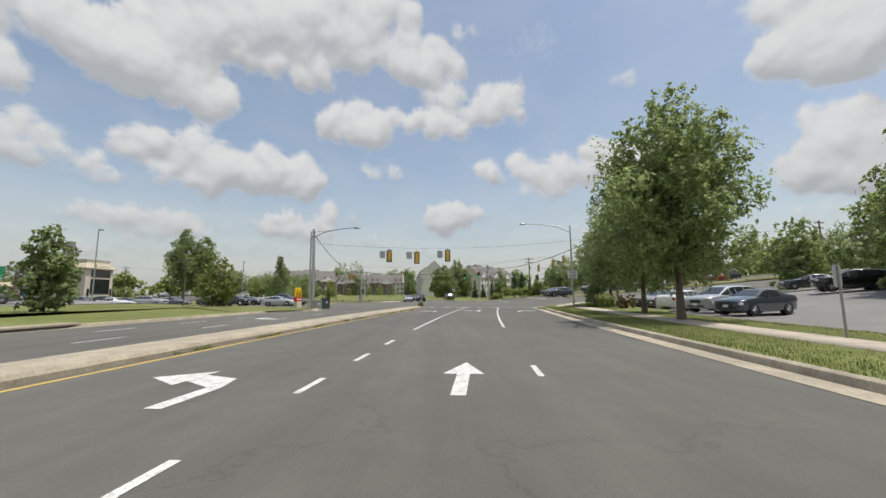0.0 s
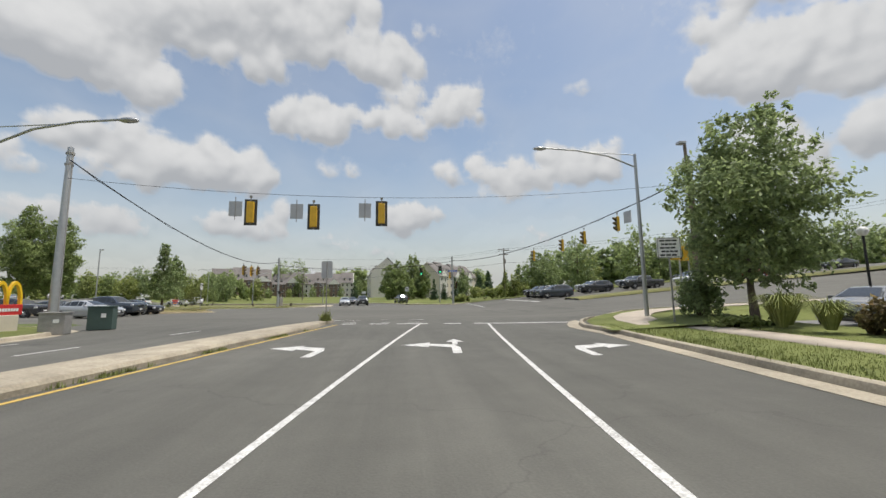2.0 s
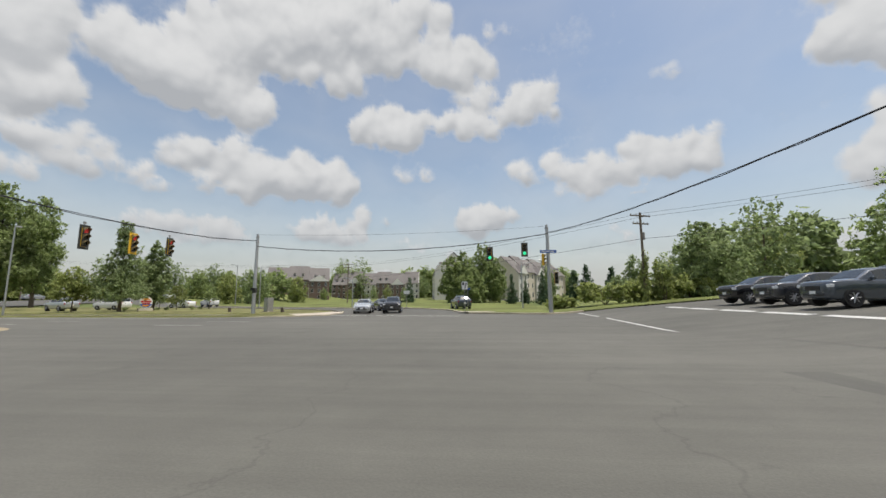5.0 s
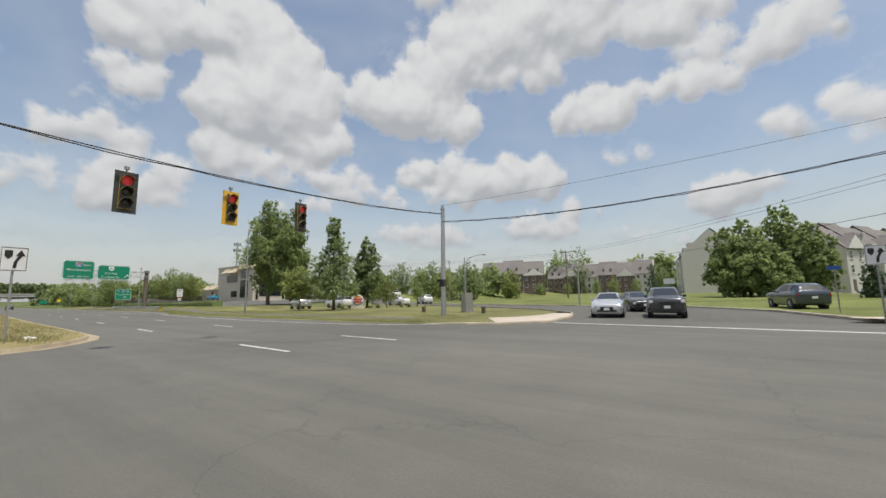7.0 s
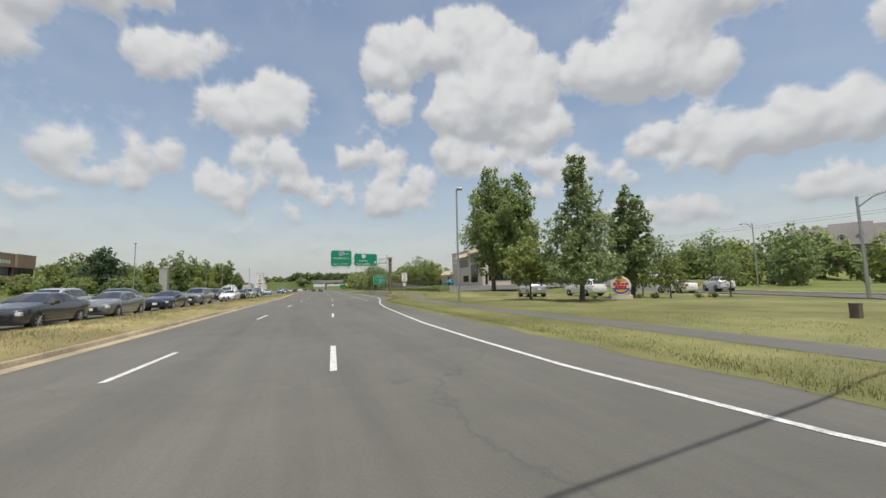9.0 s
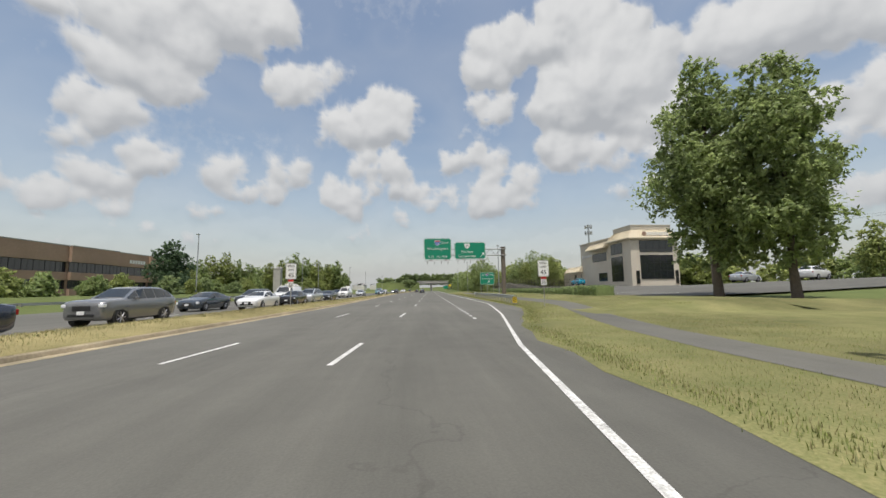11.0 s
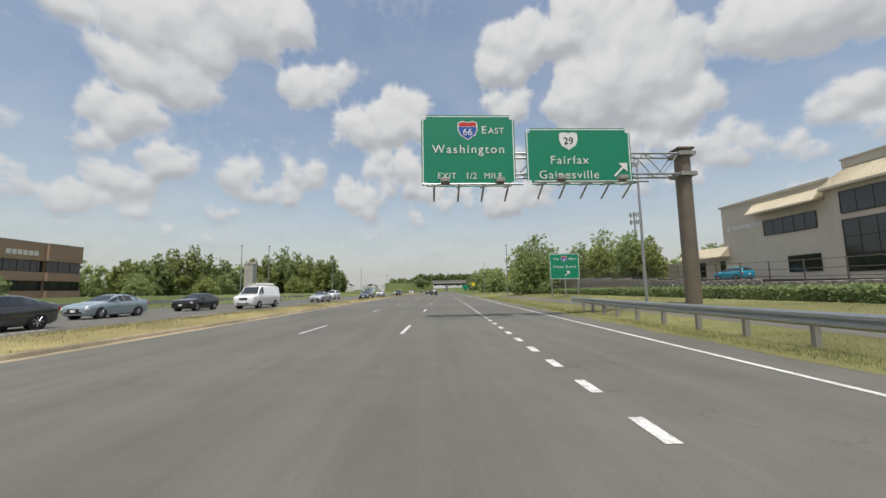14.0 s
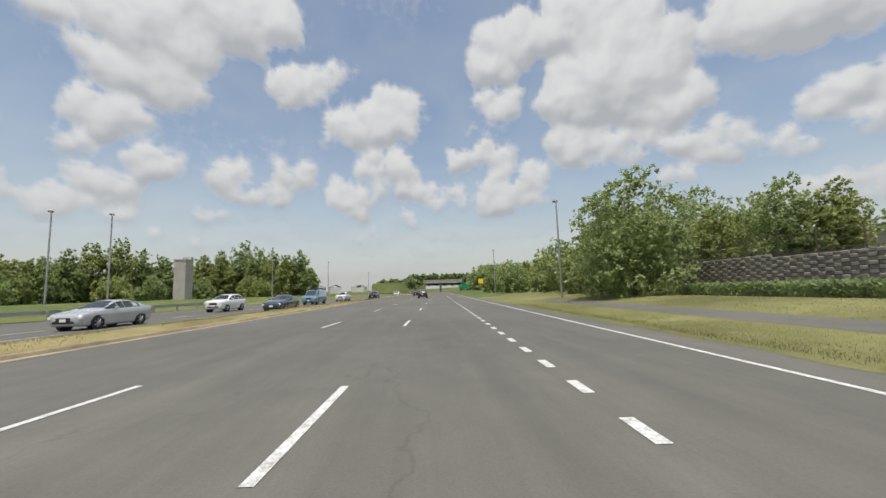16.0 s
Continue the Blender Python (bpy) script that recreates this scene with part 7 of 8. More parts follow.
# brick house by the parking lot
bh = thing("brick_house", "two-storey red brick house with a grey roof", "house", "", pose(33.5, 17.0, 2.0, 0, 0, -35))
box_part("wall", (-6, 6, -5.5, 5.5, -1.5, 5.4), M_BRICK, bh)
bm = bmesh.new()
gable_roof(bm, -6, 6, -5.5, 5.5, 5.4, 3.4, over=0.5)
part("roof", bm, M_SHINGLE, bh, "grey shingle roof")
for zz in (1.4, 4.0):
    for xx in (-3.8, 0, 3.8):
        window(bh, 1.1, 1.6, pose(xx, -5.51, zz), M_TRIMWHITE, sill=True, mull=(1, 2))
    for yy in (-3, 2):
        window(bh, 1.1, 1.6, pose(-6.01, yy, zz, 0, 0, -90), M_TRIMWHITE, sill=True, mull=(1, 2))
for xx in (-6.05, 6.05):
    box_part("corner_pipe", (xx - 0.05, xx + 0.05, -5.62, -5.52, -1, 5.3), M_TRIMWHITE, bh)

# low restaurant west of the approach road
fr = thing("fast_food_restaurant", "low stucco restaurant with a dark window band and flat roof", "building", "", pose(-40.5, 20.5, 0.75, 0, 0, 58))
box_part("wall", (-8, 6.5, 0, 12, -1, 3.9), M_STUCCO, fr)
box_part("parapet", (-8.2, 6.7, -0.2, 12.2, 3.9, 4.5), M_TRIMWHITE, fr)
box_part("base_band", (-8.1, 6.6, -0.15, -0.01, -1, 0.7), M_TRIMWHITE, fr)
for xx in (-5.4, -1.8, 1.8, 4.9):
    window(fr, 2.9, 1.6, pose(xx, -0.03, 2.0), M_BLACK, mull=(2, 1))
bars(fr, 0.5, 5.5, -0.05, 3.35, 0.8, M_SIGNWHITE, 3)

# golden sign
gd = thing("arch_sign", "yellow arched sign on a red base beside the kerb", "sign", "", pose(-15.5, 41.0, 0.1, 0, 0, 70) @ Matrix.Diagonal((0.82, 0.82, 0.82, 1)))
bm = bmesh.new()
for cx in (-0.28, 0.28):
    prev = None
    for i in range(13):
        a = math.pi * i / 12
        px, pz = cx + math.cos(a) * 0.28, 1.5 + math.sin(a) * 1.15
        ring = [bm.verts.new((px + dx * math.cos(a) * 0.5, dy, pz + dx * math.sin(a))) for dx, dy in ((-0.09, -0.12), (0.09, -0.12), (0.09, 0.12), (-0.09, 0.12))]
        if prev:
            for j in range(4):
                bm.faces.new((prev[j], prev[(j + 1) % 4], ring[(j + 1) % 4], ring[j]))
        prev = ring
bmesh.ops.recalc_face_normals(bm, faces=bm.faces)
part("arches", bm, M_GOLD, gd, "yellow double arch")
box_part("base", (-0.6, 0.6, -0.18, 0.18, 0.95, 1.5), M_SIGNRED, gd, "red sign box", bevel=0.02)
bars(gd, -0.45, 0.45, -0.19, 1.22, 0.16, M_SIGNWHITE, 8)
box_part("plinth", (-0.45, 0.45, -0.25, 0.25, -0.2, 0.95), M_STUCCO, gd, bevel=0.03)
for px, py, w, h, mt, lb in ((-13.3, 43.4, 0.5, 1.0, M_GREENBOX, "dark green utility cabinet by the signal pole"), (-13.4, 40.9, 0.45, 0.8, M_STEEL_DULL, "grey utility cabinet by the signal pole")):
    ub = thing("utility_cabinet", lb, "cabinet", "", pose(px, py, 0.12, 0, 0, 15))
    box_part("body", (-w, w, -0.3, 0.3, -0.1, h), mt, ub, bevel=0.03)
    box_part("lid", (-w - 0.03, w + 0.03, -0.33, 0.33, h, h + 0.06), mt, ub, bevel=0.02)
    box_part("label_plate", (0.05, 0.25, -0.31, -0.3, h * 0.5, h * 0.7), M_SIGNWHITE, ub)

# round restaurant sign on the lawn
rs = thing("round_sign", "round white, orange and blue sign on a low tan base", "sign", "", pose(-41.4, 100.9, 0.1, 0, 0, 60) @ Matrix.Diagonal((0.88, 0.88, 0.88, 1)))


def disc_piece(name, r, y0, y1, z, material, lo=None, hi=None, label=""):
    """A disc, or the slice of it between two heights."""
    bm = bmesh.new()
    rim = []
    for i in range(40):
        a = 2 * math.pi * i / 40
        q = (math.cos(a) * r, math.sin(a) * r)
        if (lo is None or q[1] >= lo) and (hi is None or q[1] <= hi):
            rim.append(q)
    f = [bm.verts.new((a, y0, z + b)) for a, b in rim]
    k = [bm.verts.new((a, y1, z + b)) for a, b in rim]
    bm.faces.new(f)
    bm.faces.new(k[::-1])
    for i in range(len(f)):
        j = (i + 1) % len(f)
        bm.faces.new((f[i], k[i], k[j], f[j]))
    bmesh.ops.recalc_face_normals(bm, faces=bm.faces)
    return part(name, bm, material, rs, label)


disc_piece("disc", 0.86, -0.15, 0.15, 1.3, M_SIGNWHITE)
disc_piece("crescent", 0.8, -0.165, -0.152, 1.3, M_SIGNBLUE, hi=-0.2, label="blue lower crescent")
disc_piece("upper_half", 0.66, -0.18, -0.154, 1.3, M_SIGNORANGE, lo=0.3, label="orange upper half")
disc_piece("lower_half", 0.66, -0.18, -0.168, 1.3, M_SIGNORANGE, hi=-0.3, label="orange lower half")
for zz, ww in ((1.42, 0.68), (1.14, 0.5)):
    for k in range(4):
        box_part("sign_block", (-ww + ww * 0.5 * k + 0.02, -ww + ww * 0.5 * (k + 1) - 0.03, -0.2, -0.152, zz - 0.1, zz + 0.12), M_SIGNRED, rs, bevel=0.01)
box_part("base", (-0.95, 0.95, -0.3, 0.3, -0.3, 0.42), M_STUCCO, rs, bevel=0.03)
# ---------------------------------------------------------------- vehicles
def queue(kind, colour, x, lane, label, **k):
    off = {1: -13.5, 2: -17.1, 3: -20.8, 4: -24.4}[lane]
    return car(kind, colour, label, x, yh(x) + off, -92.9, 0.004, group="queue on the opposing lanes", **k)


queue("sedan", "black", -25.5, 1, "black sedan waiting at the front of the queue")
queue("pickup", "slate", -25.5, 2, "dark blue pickup truck waiting in the queue")
queue("sedan", "silver", -24.5, 3, "silver sedan waiting at the front of the queue")
queue("hatch", "slate", -33.0, 1, "dark blue-grey hatchback waiting beside the grassy median")
queue("suv", "charcoal", -33.5, 2, "dark grey SUV in the queue")
queue("sedan", "charcoal", -39.5, 1, "charcoal sedan waiting beside the grassy median")
queue("sedan", "grey", -46.0, 1, "grey sedan waiting beside the grassy median")
queue("suv", "silver", -47.5, 2, "silver SUV in the queue's second lane")
queue("sedan", "navy", -54.5, 1, "dark blue sedan in the queue")
queue("suv", "black", -55.0, 2, "black SUV in the queue")
queue("suv", "grey", -62.5, 1, "grey SUV in the queue")
queue("sedan", "white", -77.2, 1, "white sedan beside the grassy median")
queue("sedan", "slate", -75.6, 2, "blue-grey sedan in the queue")
queue("minivan", "charcoal", -84.5, 2, "dark minivan in the queue's second lane")
queue("hatch", "black", -85.4, 1, "black hatchback beside the grassy median")
queue("minivan", "silver", -91.2, 1, "silver minivan beside the grassy median", rack=True)
queue("van", "white", -93.8, 2, "white cargo van with a ladder rack", rack=True)
queue("sedan", "white", -47, 4, "white sedan in the opposing outer lane")
queue("suv", "white", -62, 4, "white SUV in the opposing outer lane")
queue("sedan", "black", -99.5, 1, "black sedan in the opposing lane")
queue("sedan", "charcoal", -105.3, 2, "charcoal sedan in the opposing lane")
queue("sedan", "paleblue", -115.5, 3, "pale blue sedan in the opposing lane")
queue("hatch", "black", -124.5, 3, "black hatchback in the opposing lane")
queue("van", "white", -128.0, 2, "white cargo van with a ladder rack in the opposing lane", rack=True)
queue("suv", "charcoal", -136.0, 3, "dark grey SUV in the opposing lane")
queue("sedan", "silver", -147.0, 2, "silver sedan in the opposing lane")
queue("suv", "white", -166.0, 3, "white SUV in the opposing lane")
queue("sedan", "slate", -162.0, 1, "blue-grey sedan in the opposing lane")
queue("van", "vanblue", -183.0, 2, "old blue van in the opposing lane", rack=True)
queue("suv", "white", -200.0, 2, "white SUV in the opposing lane")
queue("suv", "black", -214.0, 1, "black SUV in the opposing lane")
queue("sedan", "silver", -236.0, 2, "silver sedan in the opposing lane")
queue("suv", "white", -262.0, 1, "white SUV in the opposing lane")
queue("sedan", "white", -300.0, 2, "white sedan far down the opposing lane")
queue("suv", "charcoal", -330.0, 1, "dark SUV far down the opposing lane")
car("suv", "charcoal", "dark SUV far ahead on the highway", -205, yh(-205) - 1.9, 87, 0.004, "traffic ahead")
car("sedan", "black", "dark car far ahead on the highway", -245, yh(-245) - 5.6, 87, 0.004, "traffic ahead")
# the far street's queue and the car ahead
car("sedan", "silver", "silver sedan waiting at the far street's stop line", -8.6, 93.2, 190, 0, "cars at the far stop line", lights=True)
car("suv", "charcoal", "dark grey SUV waiting at the far street's stop line", -5.5, 93.6, 189, 0, "cars at the far stop line")
car("sedan", "black", "black sedan waiting behind the stop line", -8.2, 100.2, 205, 0.05, "cars at the far stop line")
car("suv", "slate", "dark blue SUV driving into the far street", 1.5, 103.5, 16, 0.14, "traffic ahead")
# waiting on the rising east road
car("suv", "black", "black off-road SUV waiting on the rising road", 22.6, 79.4, 92, hz(22.6), "cars waiting on the rise")
car("suv", "charcoal", "dark SUV waiting on the rising road", 22.2, 75.4, 92, hz(22.2), "cars waiting on the rise")
car("suv", "slate", "dark blue SUV waiting on the rising road", 21.8, 71.6, 92, hz(21.8), "cars waiting on the rise")
car("suv", "charcoal", "dark SUV on the rising road", 29.5, 75.2, 92, hz(29.5), "cars waiting on the rise")
for k, (kx, ky, kk, kc) in enumerate(((31, 79.4, "suv", "white"), (34.5, 72, "pickup", "charcoal"), (38, 79, "pickup", "silver"), (42, 72, "sedan", "white"), (47, 78.6, "suv", "black"), (51, 72, "sedan", "red"), (58, 78, "suv", "charcoal"), (66, 72, "sedan", "charcoal"))):
    car(kk, kc, "%s car on the rising road" % kc, kx, ky, 92, hz(kx), "cars on the rise")
# parking lot by the trees
car("sedan", "slate", "dark blue sedan parked by the lawn", 18.4, 22.8, 108, 0.1, "parked by the trees")
car("minivan", "silver", "silver minivan parked by the trees", 19.0, 26.2, 108, 0.1, "parked by the trees")
car("sedan", "white", "white sedan parked with its trunk to the lawn", 18.6, 29.4, -70, 0.1, "parked by the trees")
car("hatch", "silver", "silver hatchback parked by the trees", 19.2, 32.6, 108, 0.1, "parked by the trees")
car("sedan", "grey", "grey sedan parked by the trees", 19.8, 35.6, 108, 0.12, "parked by the trees")
for k, (kx, ky, kk, kc) in enumerate(((33, 31, "suv", "black"), (36, 33.5, "sedan", "red"), (38, 28, "suv", "grey"), (41, 24.5, "pickup", "white"), (43.5, 21, "sedan", "silver"), (36, 37.5, "sedan", "charcoal"))):
    car(kk, kc, "%s car parked up the sloping lot" % kc, kx, ky, 60, gz(kx, ky) + 0.05, "parked up the slope")
# cars beyond the west lawn and by the restaurants
for k, (kx, ky, kk, kc) in enumerate(((-42, 20, "sedan", "black"), (-46, 26, "suv", "charcoal"), (-49, 31, "suv", "navy"), (-52, 36, "sedan", "black"), (-40, 33, "sedan", "grey"))):
    car(kk, kc, "%s car parked by the restaurant" % kc, kx, ky, 140, gz(kx, ky) + 0.12, "parked beyond the lawn")
car("suv", "teal", "bright blue SUV parked by the cream building", -137.6, 123.6, 92, Z0 + 0.55, "parked by the restaurant", category="car")
for kx, ky, kk, kc, hd in ((-53.5, 100.5, "suv", "silver", 75), (-51.5, 106, "minivan", "white", 85), (-50.0, 118, "sedan", "white", 80), (-50.5, 126.0, "suv", "white", 58), (-93, 128, "sedan", "silver", 20), (-88, 133, "suv", "white", 20), (-72, 140, "pickup", "white", 60)):
    car(kk, kc, "%s vehicle parked near the restaurant" % kc, kx, ky, hd, gz(kx, ky) + 0.1, "parked near the restaurant")

# ---------------------------------------------------------------- trees and planting
tree("maple_tree", "tall broad green maple with a dense crown", 10.4, 6.5, "oval", 36000, 0.095, M_LEAF, 11, 10.7, 17.4, 0.15, clear=0.2)
tree("maple_tree", "broad green maple behind the parked cars", 9.2, 7.2, "round", 26000, 0.095, M_LEAF, 12, 12.6, 24.2, 0.2, clear=0.22)
tree("oak_tree", "round dark green tree near the corner", 9.0, 6.4, "round", 26000, 0.095, M_LEAF_D, 13, 16.1, 36.9, 0.35, clear=0.2)
tree("maple_tree", "leafy tree behind the parking lot", 10.0, 7.0, "oval", 9900, 0.167, M_LEAF_L, 14, 36, 27, 2.2, clear=0.12)
tree("maple_tree", "leafy tree by the brick house", 11.5, 8.0, "round", 9900, 0.174, M_LEAF, 15, 33.0, 24.5, 2.0, clear=0.12)
for k, (tx, ty, th) in enumerate(((48, 40, 11), (54, 32, 12), (60, 46, 12), (44, 47, 9), (50, 20, 12), (52, 8, 11), (70, 38, 13))):
    tree("woodland_tree", "dense green tree on the slope", th, th * 0.85, "round", 3960, 0.260, (M_LEAF, M_LEAF_D, M_LEAF_L)[k % 3], 20 + k, tx, ty, gz(tx, ty) - 0.1, clear=0.06, group="trees on the slope")
# woods beyond the rising road
for k in range(16):
    rng = random.Random(300 + k)
    tx = 36 + k * 5.2
    ty = 100 + 14 * rng.random() - 0.15 * k * 5
    th = rng.uniform(8, 13)
    tree("woodland_tree", "dense green tree beside the rising road", th, th * 0.8, "round", 3420, 0.260, (M_LEAF, M_LEAF_D, M_LEAF_L)[k % 3], 40 + k, tx, ty, gz(tx, ty) - 0.2, clear=0.04, group="trees beside the rise")
tree("oak_tree", "rounded dark tree behind the utility pole", 9.5, 8.4, "round", 11000, 0.174, M_LEAF_D, 61, 29, 96.5, 0.6, clear=0.06)
for k, (tx, ty, w, h) in enumerate(((17.5, 95, 6, 2.6), (22.5, 95.5, 6, 3.2), (26.5, 95.5, 5, 3.0), (13.5, 97, 4, 1.6))):
    bush("thicket", "tangled light green thicket of vines", w, 4, h, 2600, 0.2, M_LEAF_L, 70 + k, tx, ty, 0.1 + hz(tx))
bush("vine", "green vine climbing the utility pole", 0.9, 0.9, 8.0, 1200, 0.14, M_LEAF_L, 75, 21.0, 93.2, 0.2, "vine")
bush("vine", "leaning vine-covered snag beside the pole", 2.2, 1.6, 6.0, 1300, 0.16, M_LEAF_L, 76, 23.3, 94.2, 0.3, "vine")
# tall dark clump on the far side
for k, (tx, ty, th, tw) in enumerate(((-2.0, 139, 10.4, 6.4), (0.6, 143, 11.8, 7.6), (5.4, 146, 14.4, 8.0), (8.0, 141, 10.0, 6.4), (2.5, 138, 7.5, 7.0))):
    tree("poplar_tree", "tall dense tree in a clump before the townhouses", th, tw, "oval", 15000, 0.2, M_LEAF, 80 + k, tx, ty, 0.5, clear=0.05, group="clump before the townhouses")
for k, (tx, ty, th) in enumerate(((10.5, 128, 5.5), (13.5, 131, 4.5), (15.8, 124, 6.0), (-13.5, 150, 6.5))):
    tree("spruce_tree", "small dark conifer on the lawn", th, th * 0.5, "cone", 3960, 0.124, M_NEEDLE, 90 + k, tx, ty, 0.5, clear=0.05, group="small conifers")
# row by the round sign
tree("oak_tree", "tall oval tree beside the highway verge", 19.6, 9.4, "oval", 38000, 0.165, M_LEAF, 101, -71.4, 105.4, 0.1, clear=0.17)
tree("oak_tree", "oval tree beside the highway verge", 17.8, 8.2, "oval", 30000, 0.165, M_LEAF, 102, -67.0, 107.4, 0.1, clear=0.17)
tree("pin_oak_tree", "tall pyramidal pin oak with level limbs", 11.3, 7.2, "pin", 20000, 0.115, M_LEAF_D, 103, -41.6, 97.2, 0.05, clear=0.2)
tree("oak_tree", "dark tree behind the pin oak", 9.8, 4.2, "oval", 13200, 0.149, M_LEAF_D, 104, -43.6, 104.5, 0.1, clear=0.15)
tree("crape_tree", "small spreading light green tree", 5.6, 4.6, "round", 5200, 0.14, M_LEAF_L, 105, -46.6, 95.8, 0.05, clear=0.3)
tree("young_tree", "young light green tree by the round sign", 3.6, 2.9, "round", 2600, 0.09, M_LEAF_O, 106, -40.6, 105.4, 0.05, clear=0.25)
tree("young_tree", "young green tree on the lawn", 3.5, 2.2, "round", 1800, 0.09, M_LEAF, 107, -42.6, 104.6, 0.05, clear=0.3)
tree("young_tree", "slender young tree on the lawn", 4.0, 2.6, "oval", 1700, 0.09, M_LEAF, 108, -38.4, 109.4, 0.05, clear=0.3)
for k, (tx, ty) in enumerate(((-41.9, 103.4), (-41.2, 104.3), (-39.6, 107.3), (-39.0, 108.3), (-43.4, 102.2), (-44.4, 100.9))):
    bush("shrub", "low green shrub on the lawn", 0.8, 0.7, 0.6, 400, 0.06, M_LEAF, 120 + k, tx, ty, 0.05, group="low shrubs")
# trees behind the field and the restaurant
for k in range(15):
    rng = random.Random(500 + k)
    tx, ty = -96 + k * 3.6 + rng.uniform(-2, 2), 150 + rng.uniform(-10, 14)
    th = rng.uniform(6.5, 10.5)
    tree("woodland_tree", "leafy tree at the back of the field", th, th * 0.8, "round", 3060, 0.223, (M_LEAF, M_LEAF_D, M_LEAF_L)[k % 3], 140 + k, tx, ty, gz(tx, ty) - 0.1, clear=0.06, group="trees behind the field")
for k, (tx, ty, th) in enumerate(((-66, 198, 6), (-58, 203, 5), (-56, 228, 5), (-44, 228, 6.5), (-38, 229, 7), (-30, 229, 6), (-79, 196, 8), (-84, 192, 8))):
    tree("garden_tree", "small tree before the townhouses", th, th * 0.75, "round", 2160, 0.161, (M_LEAF_L, M_LEAF)[k % 2], 170 + k, tx, ty, 1.2, clear=0.12, group="garden trees")
for k, (tx, ty, th) in enumerate(((-66, 246, 22), (-58, 252, 23), (-54, 240, 14), (-38, 250, 14), (-80, 215, 14), (-25, 252, 13), (20, 205, 12), (28, 190, 12))):
    tree("woodland_tree", "tall dark tree behind the roofs", th, th * 0.75, "round", 3420, 0.310, M_LEAF_D, 180 + k, tx, ty, 1.2, clear=0.1, group="trees behind the roofs")
# west lawn
tree("pear_tree", "dense egg-shaped tree on the lawn", 5.6, 4.0, "oval", 7000, 0.13, M_LEAF_D, 201, -25.9, 25.0, 0.4, clear=0.04)
tree("pear_tree", "yellowish green dense tree by the lot", 5.4, 4.9, "oval", 7500, 0.13, M_LEAF_O, 202, -25.5, 43.6, 0.35, clear=0.04)
# beside the retaining wall and down the exit
tree("locust_tree", "wide feathery tree at the end of the wall", 9.6, 9.5, "round", 16500, 0.149, M_LEAF, 211, -153, 101.5, 0.4, clear=0.08)
tree("locust_tree", "feathery tree beside the highway", 8.4, 7.5, "round", 9900, 0.161, M_LEAF, 212, -160, 104, 0.4, clear=0.05)
for k in range(9):
    rng = random.Random(700 + k)
    tx = -168 - k * 14
    tree("woodland_tree", "dense green tree along the exit lane", 7.5 + rng.uniform(-1, 1.5), 8, "round", 3060, 0.260, (M_LEAF_L, M_LEAF)[k % 2], 220 + k, tx, yh(tx) + 20 + rng.uniform(-2, 3), 0.3, clear=0.02, group="trees along the exit lane")
for k, (tx, ty, th) in enumerate(((-162, 146, 10.5), (-166, 143, 8.6), (-157.6, 124.5, 9.0), (-161, 123, 10.6), (-166, 119, 8.5), (-174, 124, 13.0), (-155, 150, 8.6), (-181, 121, 11), (-170, 128, 11))):
    tree("woodland_tree", "light green tree above the retaining wall", th, th * 0.75, "oval", 8500, 0.17, (M_LEAF_L, M_LEAF)[k % 2], 240 + k, tx, ty, Z0, clear=0.1, group="trees above the wall")
# beyond the opposing lanes
tree("spruce_tree", "large dense conifer before the brick office", 9.9, 7.2, "oval", 18000, 0.16, M_NEEDLE, 261, -110.6, 40.4, 0.4, clear=0.02)
for k, (tx, ty, th) in enumerate(((-92.5, 45.5, 3.4), (-88, 46, 3.0), (-102, 45.5, 3.6), (-107, 46, 3.2), (-84, 44, 3.2), (-112, 45, 3.6), (-79, 45, 3.4), (-118, 44, 3.4), (-124, 45, 3.2), (-74, 44, 4.0))):
    tree("garden_tree", "low green tree before the office", th, th * 1.1, "round", 3240, 0.186, (M_LEAF_L, M_LEAF, M_LEAF_D)[k % 3], 270 + k, tx, ty, 0.4, clear=0.06, group="trees before the office")
for k, (tx, ty, th, tw) in enumerate(((-225, -20, 13, 10), (-240, -30, 13.5, 11), (-250, -33, 15, 12), (-262, -34, 18.5, 12), (-268, -31, 22, 12), (-272, -25, 23.5, 12), (-276, -20, 19.5, 11), (-280, -15, 17.5, 11), (-300, -10, 20, 11), (-300, -3, 21.5, 12), (-310, 2, 27, 15), (-305, 11, 23.5, 13), (-300, 20, 20.5, 13), (-290, 29, 17.5, 11), (-290, 34.5, 19.5, 9), (-285, 40, 11.5, 8),
                                      (-228, 6, 6.5, 8), (-238, 0, 8, 9), (-255, -2, 9, 9), (-262, 10, 8, 9), (-270, 22, 8.5, 9), (-262, 30, 7, 8), (-212, -6, 7.5, 9), (-196, 6, 5.5, 8))):
    tree("woodland_tree", "tall green tree beyond the opposing lanes" if th > 11 else "low green tree before the tall woods", th, tw, "round" if k % 3 else "oval", 10500 if th > 11 else 5200, 0.36 if th > 11 else 0.27, (M_LEAF_L, M_LEAF)[(k // 2) % 2], 290 + k, tx, ty, 0.4, clear=0.03, group="woods beyond the highway")
